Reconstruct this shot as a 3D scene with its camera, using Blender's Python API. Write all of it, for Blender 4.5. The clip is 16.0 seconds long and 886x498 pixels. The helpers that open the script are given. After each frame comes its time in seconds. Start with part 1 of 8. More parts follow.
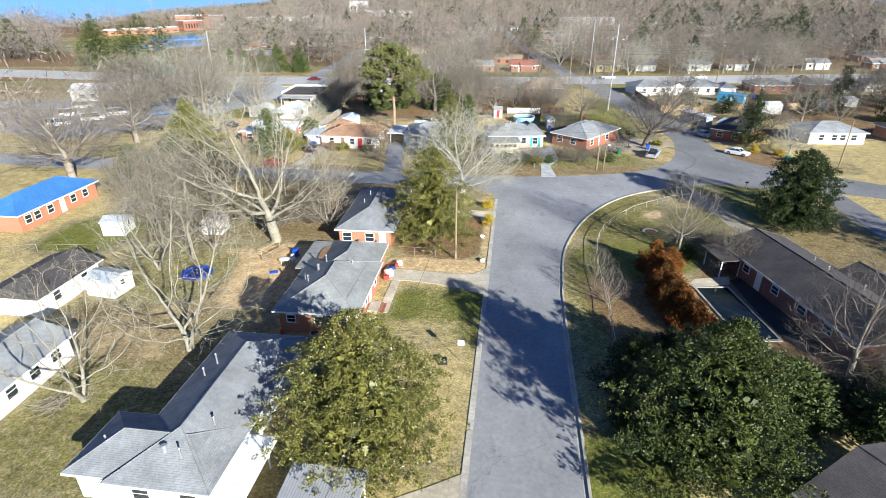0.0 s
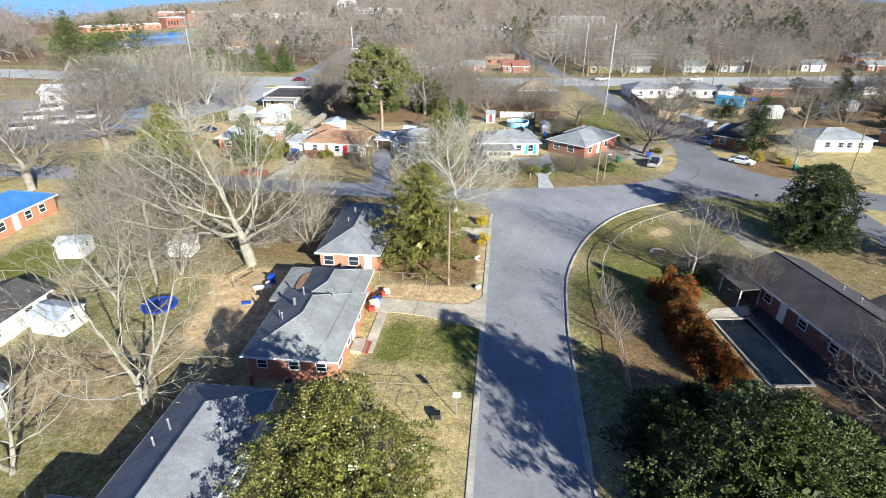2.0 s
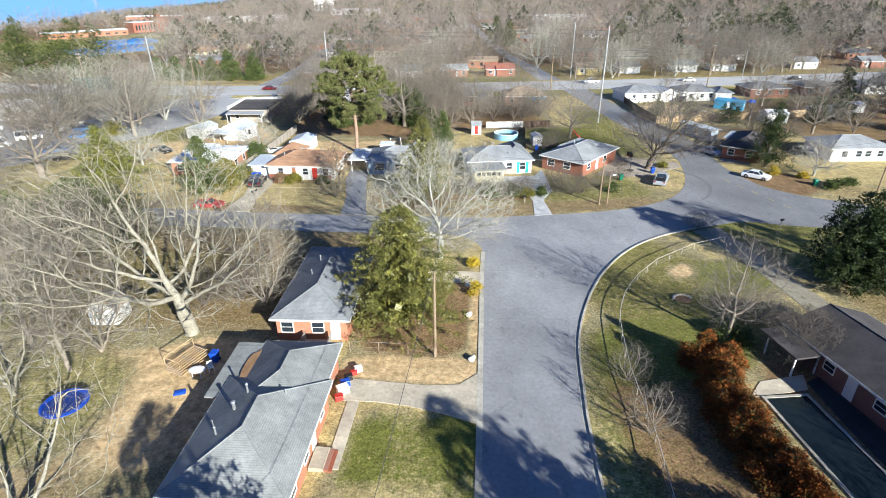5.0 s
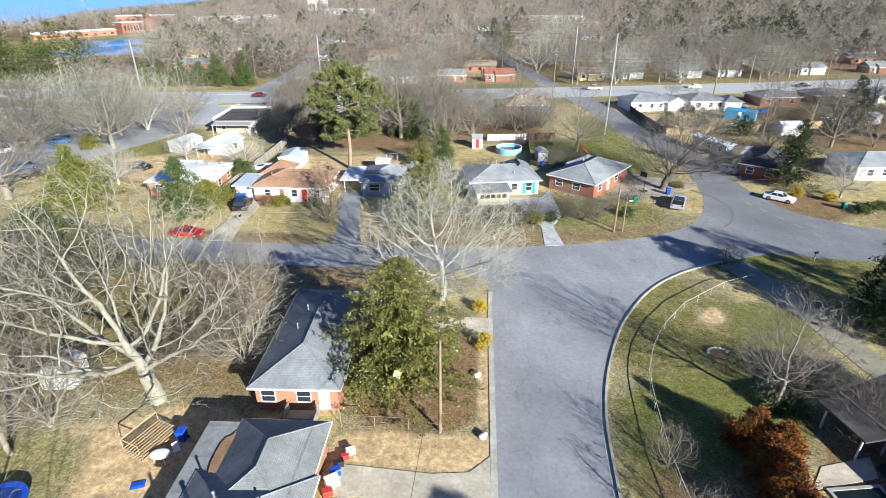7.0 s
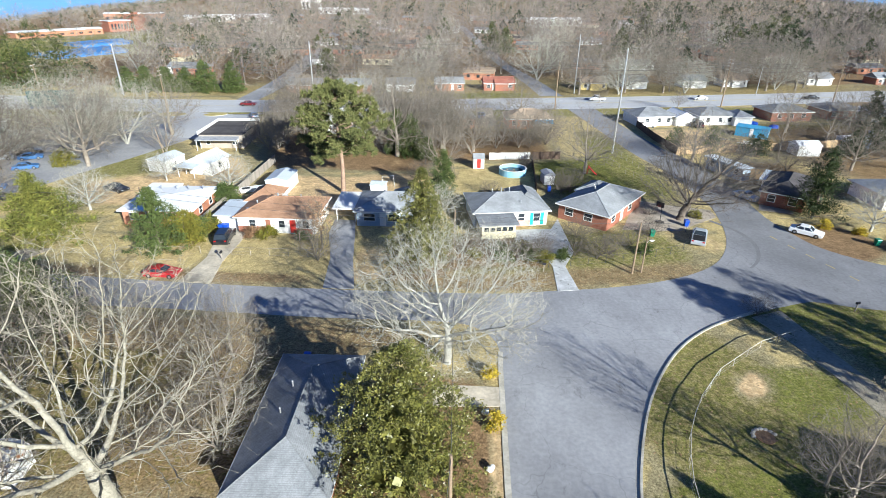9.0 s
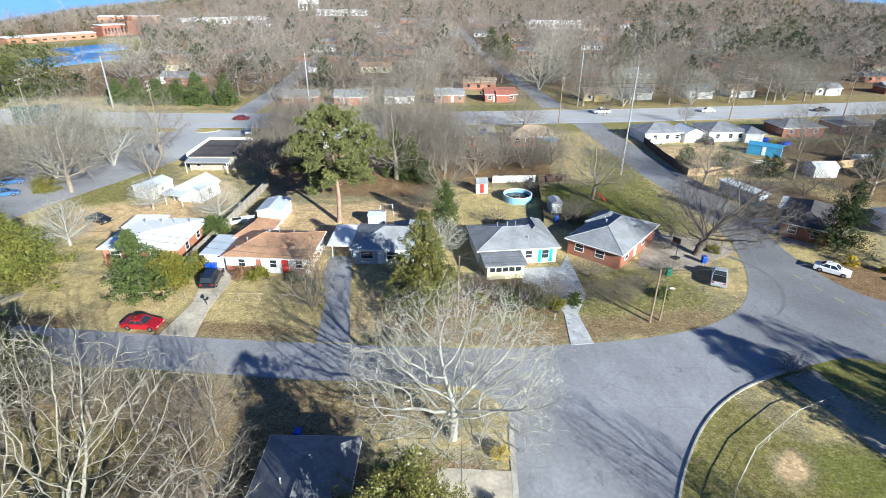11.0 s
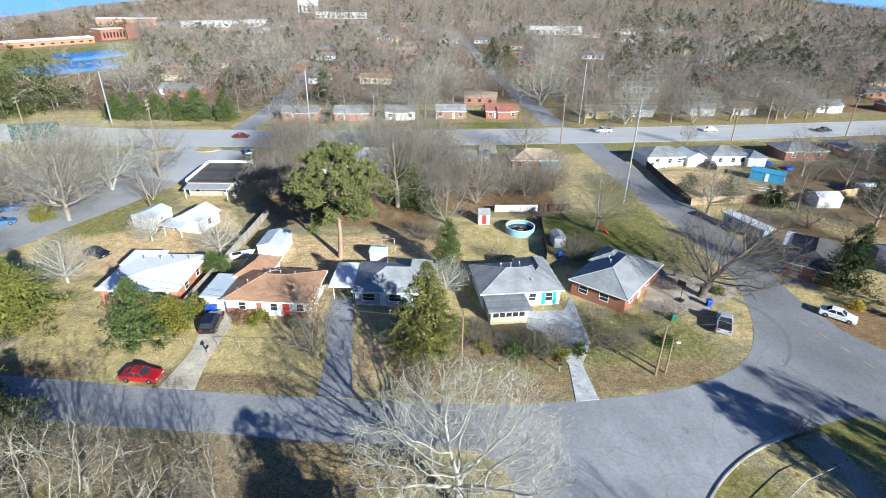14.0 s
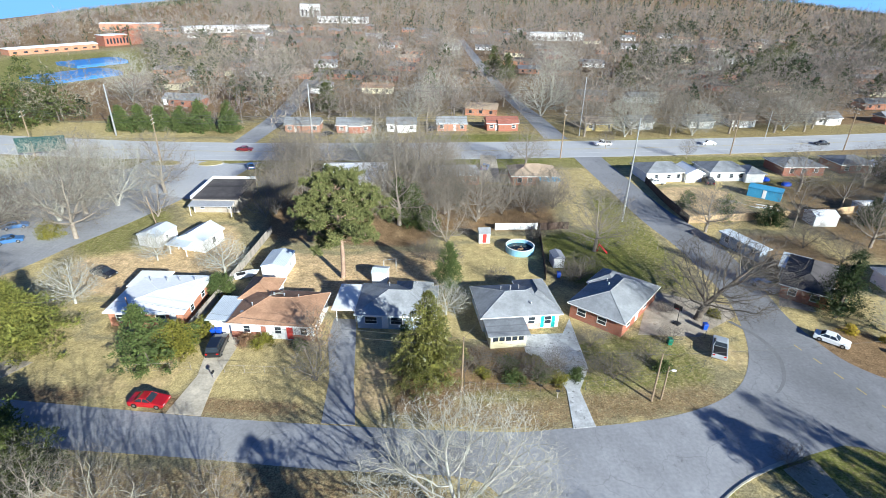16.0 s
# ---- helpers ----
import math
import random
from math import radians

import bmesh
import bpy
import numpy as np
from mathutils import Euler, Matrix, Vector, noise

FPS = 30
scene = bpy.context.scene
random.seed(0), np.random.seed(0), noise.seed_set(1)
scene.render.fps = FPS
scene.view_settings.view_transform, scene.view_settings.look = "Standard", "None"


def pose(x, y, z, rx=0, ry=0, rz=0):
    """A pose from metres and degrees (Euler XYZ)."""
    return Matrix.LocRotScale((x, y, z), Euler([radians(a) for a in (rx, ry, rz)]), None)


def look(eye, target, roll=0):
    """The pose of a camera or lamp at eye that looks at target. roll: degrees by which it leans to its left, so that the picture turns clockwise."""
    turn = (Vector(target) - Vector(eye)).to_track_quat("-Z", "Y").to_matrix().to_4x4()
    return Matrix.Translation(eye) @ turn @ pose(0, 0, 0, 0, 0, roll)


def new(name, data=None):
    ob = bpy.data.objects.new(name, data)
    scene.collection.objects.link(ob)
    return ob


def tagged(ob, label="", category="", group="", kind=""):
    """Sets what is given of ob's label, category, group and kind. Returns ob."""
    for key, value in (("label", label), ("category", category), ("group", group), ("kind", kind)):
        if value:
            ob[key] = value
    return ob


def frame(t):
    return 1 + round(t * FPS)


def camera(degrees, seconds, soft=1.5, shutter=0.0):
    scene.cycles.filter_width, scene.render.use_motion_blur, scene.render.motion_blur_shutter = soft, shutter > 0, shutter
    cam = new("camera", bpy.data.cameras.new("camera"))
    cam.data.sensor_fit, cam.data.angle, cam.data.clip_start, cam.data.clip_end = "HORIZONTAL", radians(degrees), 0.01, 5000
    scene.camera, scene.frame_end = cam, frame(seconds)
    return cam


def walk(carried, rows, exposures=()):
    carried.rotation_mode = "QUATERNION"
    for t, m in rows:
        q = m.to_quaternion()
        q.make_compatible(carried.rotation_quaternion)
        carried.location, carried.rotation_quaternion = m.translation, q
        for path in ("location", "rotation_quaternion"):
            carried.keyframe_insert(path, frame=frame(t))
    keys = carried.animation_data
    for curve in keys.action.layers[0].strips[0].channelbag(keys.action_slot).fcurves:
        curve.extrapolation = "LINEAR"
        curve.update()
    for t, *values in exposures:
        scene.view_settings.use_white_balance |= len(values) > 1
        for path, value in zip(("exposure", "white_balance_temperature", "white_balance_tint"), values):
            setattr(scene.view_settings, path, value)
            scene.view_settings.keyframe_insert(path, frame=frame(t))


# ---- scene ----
cam = camera(79.3, 16.0, 0.5)
PATH = [
    (0, (1.923, -109.011, 30.667), (1.694, -107.226, 29.796), 0.1),
    (2, (0.803, -102.1, 30.822), (0.613, -100.313, 29.944), 0.5),
    (4, (0.194, -93.358, 30.913), (0.042, -91.568, 30.033), -0.1),
    (6.5, (-1.421, -82.898, 31.821), (-1.543, -81.108, 30.938), -0.2),
    (8, (-2.751, -76.33, 33.282), (-2.858, -74.54, 32.395), 0.3),
    (9, (-3.623, -71.896, 34.308), (-3.715, -70.107, 33.419), 0.6),
    (11.5, (-4.837, -63.448, 38.138), (-4.922, -61.66, 37.245), 0.6),
    (12.5, (-5.233, -61.911, 39.679), (-5.315, -60.123, 38.786), 0.8),
    (14.5, (-5.696, -61.044, 43.595), (-5.774, -59.258, 42.698), 1.1),
    (16, (-5.734, -60.934, 46.284), (-5.815, -59.146, 45.392), 1.2),
]
walk(cam, [(t, look(eye, target, roll)) for t, eye, target, roll in PATH], [(0, 1.2, 6150, 7), (16, 1.17, 5800, 4)])

from mathutils.geometry import delaunay_2d_cdt

# ---- world, sun, exposure ----
SUN_TO = Vector((0.63, -0.76, 0.0)).normalized() * math.cos(radians(21)) + Vector((0, 0, math.sin(radians(21))))
world = bpy.data.worlds.new("sky")
scene.world = world
world.use_nodes = True
sky = world.node_tree.nodes.new("ShaderNodeTexSky")
sky.sky_type = "NISHITA"
sky.sun_disc = False
sky.sun_elevation = radians(21)
sky.sun_rotation = math.atan2(SUN_TO.x, SUN_TO.y)
background = world.node_tree.nodes["Background"]
tint = world.node_tree.nodes.new("ShaderNodeMix")
tint.data_type, tint.blend_type = "RGBA", "MULTIPLY"
tint.inputs[0].default_value = 1.0
tint.inputs[7].default_value = (0.74, 0.90, 1.22, 1)
world.node_tree.links.new(sky.outputs[0], tint.inputs[6])
world.node_tree.links.new(tint.outputs[2], background.inputs[0])
background.inputs[1].default_value = 0.049
sky.air_density = 0.75
sky.dust_density = 0.0
sky.ozone_density = 3.0
sun = new("sun", bpy.data.lights.new("sun", "SUN"))
sun.data.energy = 5.0
sun.data.angle = radians(0.6)
sun.data.color = (1.0, 0.95, 0.84)
sun.matrix_world = look(SUN_TO * 300, (0, 0, 0))


# ---- materials ----
def surface(name, c1, c2, big=0.3, small=4.0, rough=0.85, bump=0.3, metal=0.0, c3=None, spot=0.62, world_space=False, island=0.0, spec=0.3, objects=0.0, stretch=None, shine=None):
    """Two colours mixed by broad and fine noise, a third in spots, with fine relief."""
    m = bpy.data.materials.new(name)
    m.use_nodes = True
    nt = m.node_tree
    N, L = nt.nodes, nt.links
    b = N["Principled BSDF"]
    if world_space:
        src = N.new("ShaderNodeNewGeometry").outputs["Position"]
    else:
        src = N.new("ShaderNodeTexCoord").outputs["Object"]
    if stretch:
        mp = N.new("ShaderNodeMapping")
        mp.inputs["Scale"].default_value = stretch
        L.new(src, mp.inputs[0])
        src = mp.outputs[0]
    n1 = N.new("ShaderNodeTexNoise")
    n1.inputs["Scale"].default_value = big
    n1.inputs["Detail"].default_value = 5
    n2 = N.new("ShaderNodeTexNoise")
    n2.inputs["Scale"].default_value = small
    n2.inputs["Detail"].default_value = 4
    L.new(src, n1.inputs[0])
    L.new(src, n2.inputs[0])
    add = N.new("ShaderNodeMath")
    add.operation = "ADD"
    L.new(n1.outputs["Fac"], add.inputs[0])
    L.new(n2.outputs["Fac"], add.inputs[1])
    ramp = N.new("ShaderNodeMapRange")
    ramp.inputs[1].default_value, ramp.inputs[2].default_value = 0.72, 1.28
    L.new(add.outputs[0], ramp.inputs[0])
    mix = N.new("ShaderNodeMix")
    mix.data_type = "RGBA"
    mix.inputs[6].default_value, mix.inputs[7].default_value = (*c1, 1), (*c2, 1)
    L.new(ramp.outputs[0], mix.inputs[0])
    col = mix.outputs[2]
    if c3:
        n3 = N.new("ShaderNodeTexNoise")
        n3.inputs["Scale"].default_value = big * 2.3
        n3.inputs["Detail"].default_value = 6
        n3.inputs["Roughness"].default_value = 0.7
        L.new(src, n3.inputs[0])
        r3 = N.new("ShaderNodeMapRange")
        r3.inputs[1].default_value, r3.inputs[2].default_value = spot, spot + 0.09
        L.new(n3.outputs["Fac"], r3.inputs[0])
        m3 = N.new("ShaderNodeMix")
        m3.data_type = "RGBA"
        m3.inputs[7].default_value = (*c3, 1)
        L.new(r3.outputs[0], m3.inputs[0])
        L.new(col, m3.inputs[6])
        col = m3.outputs[2]
    if island or objects:
        if island:
            rnd = N.new("ShaderNodeNewGeometry").outputs["Random Per Island"]
        else:
            rnd = N.new("ShaderNodeObjectInfo").outputs["Random"]
        k = island or objects
        mr = N.new("ShaderNodeMapRange")
        mr.inputs[3].default_value, mr.inputs[4].default_value = 1 - k, 1 + k
        L.new(rnd, mr.inputs[0])
        hs = N.new("ShaderNodeHueSaturation")
        L.new(mr.outputs[0], hs.inputs["Value"])
        L.new(col, hs.inputs["Color"])
        col = hs.outputs[0]
    L.new(col, b.inputs["Base Color"])
    b.inputs["Roughness"].default_value = rough
    b.inputs["Metallic"].default_value = metal
    b.inputs["Specular IOR Level"].default_value = spec
    if bump:
        bp = N.new("ShaderNodeBump")
        bp.inputs["Strength"].default_value = bump
        bp.inputs["Distance"].default_value = 0.03
        L.new(n2.outputs["Fac"], bp.inputs["Height"])
        L.new(bp.outputs[0], b.inputs["Normal"])
    return m


def banded(name, c1, c2, scale, gap, rough=0.8, axis="Z", kind="brick", bump=0.5):
    """Brickwork, shingle courses or siding: fine repeating courses with noise over them."""
    m = surface(name, c1, c2, 0.5, 9.0, rough, 0.0, objects=0.08)
    N, L = m.node_tree.nodes, m.node_tree.links
    b = N["Principled BSDF"]
    src = N.new("ShaderNodeTexCoord").outputs["Object"]
    old = b.inputs["Base Color"].links[0].from_socket
    if kind == "brick":
        sep = N.new("ShaderNodeSeparateXYZ")
        L.new(src, sep.inputs[0])
        ad = N.new("ShaderNodeMath")
        ad.operation = "ADD"
        L.new(sep.outputs[0], ad.inputs[0])
        L.new(sep.outputs[1], ad.inputs[1])
        com = N.new("ShaderNodeCombineXYZ")
        L.new(ad.outputs[0], com.inputs[0])
        L.new(sep.outputs[2], com.inputs[1])
        br = N.new("ShaderNodeTexBrick")
        br.inputs["Scale"].default_value = scale
        br.inputs["Mortar Size"].default_value = 0.012
        br.inputs["Row Height"].default_value = 0.25 / 3
        br.inputs["Brick Width"].default_value = 0.25
        br.inputs["Color1"].default_value = (*c1, 1)
        br.inputs["Color2"].default_value = (*c2, 1)
        br.inputs["Mortar"].default_value = (*gap, 1)
        L.new(com.outputs[0], br.inputs[0])
        mx = N.new("ShaderNodeMix")
        mx.data_type = "RGBA"
        mx.inputs[0].default_value = 0.55
        L.new(old, mx.inputs[6])
        L.new(br.outputs[0], mx.inputs[7])
        L.new(mx.outputs[2], b.inputs["Base Color"])
        h = br.outputs["Fac"]
    else:
        wv = N.new("ShaderNodeTexWave")
        wv.bands_direction = axis
        wv.wave_profile = "SAW"
        wv.inputs["Scale"].default_value = scale
        wv.inputs["Distortion"].default_value = 0.4
        L.new(src, wv.inputs[0])
        mr = N.new("ShaderNodeMapRange")
        mr.inputs[1].default_value, mr.inputs[2].default_value = 0.0, 0.25
        L.new(wv.outputs["Fac"], mr.inputs[0])
        mx = N.new("ShaderNodeMix")
        mx.data_type = "RGBA"
        mx.inputs[6].default_value = (*gap, 1)
        L.new(mr.outputs[0], mx.inputs[0])
        L.new(old, mx.inputs[7])
        L.new(mx.outputs[2], b.inputs["Base Color"])
        h = wv.outputs["Fac"]
    bp = N.new("ShaderNodeBump")
    bp.inputs["Strength"].default_value = bump
    bp.inputs["Distance"].default_value = 0.02
    L.new(h, bp.inputs["Height"])
    L.new(bp.outputs[0], b.inputs["Normal"])
    return m


def glass_like(name, colour, rough=0.08):
    m = surface(name, colour, tuple(c * 1.5 for c in colour), 0.6, 3, rough, 0.0, spec=0.6)
    return m


M = {}
M["asphalt"] = surface("worn_asphalt", (0.25, 0.252, 0.27), (0.335, 0.338, 0.355), 0.12, 2.5, 0.9, 0.25, c3=(0.20, 0.20, 0.215), spot=0.64, world_space=True)
def cracked(m, scale, width, dark):
    """Adds a net of thin dark cracks to a paving material."""
    N, L = m.node_tree.nodes, m.node_tree.links
    b = N["Principled BSDF"]
    old = b.inputs["Base Color"].links[0].from_socket
    src = N.new("ShaderNodeNewGeometry").outputs["Position"]
    wob = N.new("ShaderNodeTexNoise")
    wob.inputs["Scale"].default_value = 0.5
    L.new(src, wob.inputs[0])
    add = N.new("ShaderNodeVectorMath")
    add.operation = "MULTIPLY_ADD"
    L.new(wob.outputs["Color"], add.inputs[0])
    add.inputs[1].default_value = (2.5, 2.5, 0)
    L.new(src, add.inputs[2])
    vo = N.new("ShaderNodeTexVoronoi")
    vo.feature = "DISTANCE_TO_EDGE"
    vo.inputs["Scale"].default_value = scale
    L.new(add.outputs[0], vo.inputs["Vector"])
    r = N.new("ShaderNodeMapRange")
    r.inputs[1].default_value, r.inputs[2].default_value = 0.0, width
    r.inputs[3].default_value, r.inputs[4].default_value = dark, 1.0
    L.new(vo.outputs["Distance"], r.inputs[0])
    hs = N.new("ShaderNodeHueSaturation")
    L.new(r.outputs[0], hs.inputs["Value"])
    L.new(old, hs.inputs["Color"])
    L.new(hs.outputs[0], b.inputs["Base Color"])


def darker_east(m, west, east, dark):
    """Darkens a paving colour toward the east, with a ragged edge."""
    N, L = m.node_tree.nodes, m.node_tree.links
    b = N["Principled BSDF"]
    old = b.inputs["Base Color"].links[0].from_socket
    src = N.new("ShaderNodeNewGeometry").outputs["Position"]
    sep = N.new("ShaderNodeSeparateXYZ")
    L.new(src, sep.inputs[0])
    nz = N.new("ShaderNodeTexNoise")
    nz.inputs["Scale"].default_value = 0.22
    nz.inputs["Detail"].default_value = 5
    L.new(src, nz.inputs[0])
    add = N.new("ShaderNodeMath")
    add.operation = "MULTIPLY_ADD"
    L.new(nz.outputs["Fac"], add.inputs[0])
    add.inputs[1].default_value = 22
    L.new(sep.outputs[0], add.inputs[2])
    r = N.new("ShaderNodeMapRange")
    r.inputs[1].default_value, r.inputs[2].default_value = west, east
    r.inputs[3].default_value, r.inputs[4].default_value = 1.0, dark
    L.new(add.outputs[0], r.inputs[0])
    hs = N.new("ShaderNodeHueSaturation")
    L.new(r.outputs[0], hs.inputs["Value"])
    L.new(old, hs.inputs["Color"])
    L.new(hs.outputs[0], b.inputs["Base Color"])


def weathered(m, scale, low, high, stretch=(1, 1, 1), world_space=True, detail=6, rough=0.65, lo=0.32, hi=0.68):
    """Multiplies a colour by uneven staining."""
    N, L = m.node_tree.nodes, m.node_tree.links
    b = N["Principled BSDF"]
    old = b.inputs["Base Color"].links[0].from_socket
    src = N.new("ShaderNodeNewGeometry").outputs["Position"] if world_space else N.new("ShaderNodeTexCoord").outputs["Object"]
    mp = N.new("ShaderNodeMapping")
    mp.inputs["Scale"].default_value = stretch
    L.new(src, mp.inputs[0])
    nz = N.new("ShaderNodeTexNoise")
    nz.inputs["Scale"].default_value, nz.inputs["Detail"].default_value, nz.inputs["Roughness"].default_value = scale, detail, rough
    L.new(mp.outputs[0], nz.inputs[0])
    r = N.new("ShaderNodeMapRange")
    r.inputs[1].default_value, r.inputs[2].default_value = lo, hi
    r.inputs[3].default_value, r.inputs[4].default_value = low, high
    L.new(nz.outputs["Fac"], r.inputs[0])
    hs = N.new("ShaderNodeHueSaturation")
    L.new(r.outputs[0], hs.inputs["Value"])
    L.new(old, hs.inputs["Color"])
    L.new(hs.outputs[0], b.inputs["Base Color"])


weathered(M["asphalt"], 0.11, 0.82, 1.16)
weathered(M["asphalt"], 0.9, 0.94, 1.05, (1, 0.3, 1), rough=0.7)
weathered(M["asphalt"], 0.33, 0.62, 1.0, (1, 0.45, 1), lo=0.30, hi=0.40, rough=0.75)
cracked(M["asphalt"], 0.13, 0.006, 0.80)
darker_east(M["asphalt"], 34, 52, 0.70)
# house shade is mixed into this near-black paving colour
M["tarmac_shaded"] = surface("shade_dark_tarmac", (0.035, 0.035, 0.038), (0.06, 0.058, 0.06), 0.3, 4, 0.9, 0.3, world_space=True)
M["asphalt_main"] = surface("highway_asphalt", (0.37, 0.375, 0.395), (0.46, 0.465, 0.48), 0.08, 1.5, 0.9, 0.2, world_space=True)
M["concrete"] = surface("weathered_concrete", (0.44, 0.385, 0.30), (0.60, 0.535, 0.43), 0.25, 3.0, 0.9, 0.3, c3=(0.30, 0.26, 0.21), spot=0.64, world_space=True)
M["curb"] = surface("curb_concrete", (0.40, 0.375, 0.32), (0.54, 0.51, 0.45), 0.4, 4.0, 0.9, 0.3, c3=(0.28, 0.25, 0.22), spot=0.66, world_space=True)
M["gravel"] = surface("sandy_gravel", (0.33, 0.28, 0.22), (0.47, 0.41, 0.34), 0.3, 6.0, 0.95, 0.5, c3=(0.24, 0.2, 0.15), spot=0.6, world_space=True)
M["line"] = surface("worn_yellow_paint", (0.55, 0.42, 0.10), (0.40, 0.33, 0.14), 1.0, 8.0, 0.8, 0.1, world_space=True)
M["line_white"] = surface("worn_white_paint", (0.70, 0.70, 0.70), (0.5, 0.5, 0.5), 1.0, 8.0, 0.8, 0.1, world_space=True)
M["shingle_grey"] = banded("grey_asphalt_shingles", (0.18, 0.19, 0.205), (0.275, 0.287, 0.305), 5.0, (0.165, 0.174, 0.186), 0.9, "Z", "wave", 0.4)
M["shingle_light"] = banded("light_grey_shingles", (0.255, 0.268, 0.285), (0.345, 0.36, 0.378), 5.0, (0.23, 0.242, 0.258), 0.9, "Z", "wave", 0.4)
M["shingle_mid"] = banded("mid_grey_shingles", (0.205, 0.215, 0.217), (0.30, 0.31, 0.31), 5.0, (0.185, 0.195, 0.197), 0.9, "Z", "wave", 0.4)
M["shingle_dark"] = banded("dark_brown_shingles", (0.066, 0.060, 0.062), (0.105, 0.096, 0.097), 5.0, (0.05, 0.045, 0.046), 0.9, "Z", "wave", 0.4)
M["shingle_brown"] = banded("terracotta_brown_shingles", (0.36, 0.205, 0.125), (0.45, 0.27, 0.17), 5.0, (0.28, 0.16, 0.1), 0.9, "Z", "wave", 0.4)
M["shingle_red"] = banded("rust_red_shingles", (0.27, 0.10, 0.075), (0.34, 0.14, 0.10), 5.0, (0.2, 0.08, 0.06), 0.9, "Z", "wave", 0.4)
M["shingle_tan"] = banded("tan_shingles", (0.36, 0.27, 0.19), (0.45, 0.35, 0.26), 5.0, (0.29, 0.22, 0.15), 0.9, "Z", "wave", 0.4)
for k in ("grey", "light", "mid", "dark", "brown", "red", "tan"):
    weathered(M["shingle_" + k], 0.35, 0.80, 1.16, world_space=False)
    weathered(M["shingle_" + k], 2.2, 0.84, 1.14, (1, 1, 0.3), world_space=False, rough=0.75)
for k in ("concrete", "gravel", "curb"):
    weathered(M[k], 0.7, 0.74, 1.16, rough=0.75)
    weathered(M[k], 0.2, 0.80, 1.12)
M["roof_blue"] = surface("blue_roof_membrane", (0.045, 0.16, 0.42), (0.07, 0.22, 0.52), 0.4, 3.0, 0.6, 0.2)
M["roof_white"] = surface("white_coated_roof", (0.72, 0.73, 0.75), (0.82, 0.83, 0.85), 0.3, 2.0, 0.6, 0.15, c3=(0.55, 0.56, 0.58), spot=0.66)
M["roof_metal"] = banded("white_ribbed_metal", (0.48, 0.53, 0.585), (0.60, 0.65, 0.70), 1.2, (0.36, 0.40, 0.44), 0.45, "X", "wave", 0.8)
M["roof_corrugated"] = banded("grey_corrugated_metal", (0.34, 0.35, 0.38), (0.45, 0.46, 0.49), 1.6, (0.2, 0.2, 0.22), 0.5, "X", "wave", 0.8)
M["litter"] = surface("dead_leaf_litter", (0.20, 0.115, 0.06), (0.32, 0.20, 0.115), 1.2, 9.0, 0.95, 0.6)
M["brick_red"] = banded("red_brickwork", (0.27, 0.085, 0.05), (0.35, 0.12, 0.07), 1.0, (0.30, 0.22, 0.18), 0.85, "Z", "brick")
M["brick_orange"] = banded("orange_brickwork", (0.40, 0.15, 0.08), (0.50, 0.205, 0.115), 1.0, (0.42, 0.33, 0.26), 0.85, "Z", "brick")
M["brick_dark"] = banded("dark_brickwork", (0.20, 0.075, 0.055), (0.27, 0.105, 0.075), 1.0, (0.3, 0.27, 0.25), 0.85, "Z", "brick")
M["siding_white"] = banded("white_lap_siding", (0.74, 0.74, 0.73), (0.82, 0.82, 0.81), 2.6, (0.55, 0.55, 0.55), 0.6, "Z", "wave", 0.5)
M["siding_blue"] = banded("grey_blue_lap_siding", (0.30, 0.37, 0.46), (0.37, 0.44, 0.53), 2.6, (0.24, 0.3, 0.38), 0.6, "Z", "wave", 0.5)
M["siding_cream"] = banded("cream_lap_siding", (0.66, 0.60, 0.40), (0.74, 0.68, 0.48), 2.6, (0.5, 0.45, 0.3), 0.6, "Z", "wave", 0.5)
M["siding_yellow"] = banded("yellow_lap_siding", (0.58, 0.46, 0.18), (0.66, 0.54, 0.24), 2.6, (0.45, 0.36, 0.15), 0.6, "Z", "wave", 0.5)
M["turquoise"] = surface("sky_blue_painted_board", (0.05, 0.25, 0.44), (0.08, 0.33, 0.54), 0.8, 5.0, 0.6, 0.2)
M["teal"] = surface("teal_door_paint", (0.03, 0.36, 0.34), (0.04, 0.43, 0.40), 1.0, 6.0, 0.5, 0.1)
M["white"] = surface("white_paint", (0.72, 0.72, 0.71), (0.82, 0.82, 0.81), 0.6, 6.0, 0.55, 0.1)
M["red"] = surface("red_paint", (0.45, 0.03, 0.025), (0.55, 0.05, 0.04), 0.8, 6.0, 0.5, 0.1)
M["blue"] = surface("blue_plastic", (0.012, 0.06, 0.42), (0.02, 0.09, 0.52), 0.8, 6.0, 0.4, 0.1)
M["green"] = surface("green_plastic", (0.015, 0.16, 0.10), (0.02, 0.21, 0.13), 0.8, 6.0, 0.4, 0.1)
M["black"] = surface("black_plastic", (0.012, 0.012, 0.014), (0.03, 0.03, 0.033), 0.8, 6.0, 0.6, 0.2)
M["metal"] = surface("galvanised_steel", (0.42, 0.43, 0.44), (0.55, 0.56, 0.57), 1.0, 10.0, 0.45, 0.1, metal=0.7)
M["pane"] = glass_like("dark_window_glass", (0.022, 0.028, 0.036))
M["curtain"] = surface("pale_window_blind", (0.5, 0.5, 0.48), (0.6, 0.6, 0.58), 1, 8, 0.8, 0.1)
M["wood_grey"] = surface("weathered_grey_wood", (0.24, 0.21, 0.18), (0.36, 0.32, 0.28), 0.6, 7.0, 0.9, 0.5, objects=0.2)
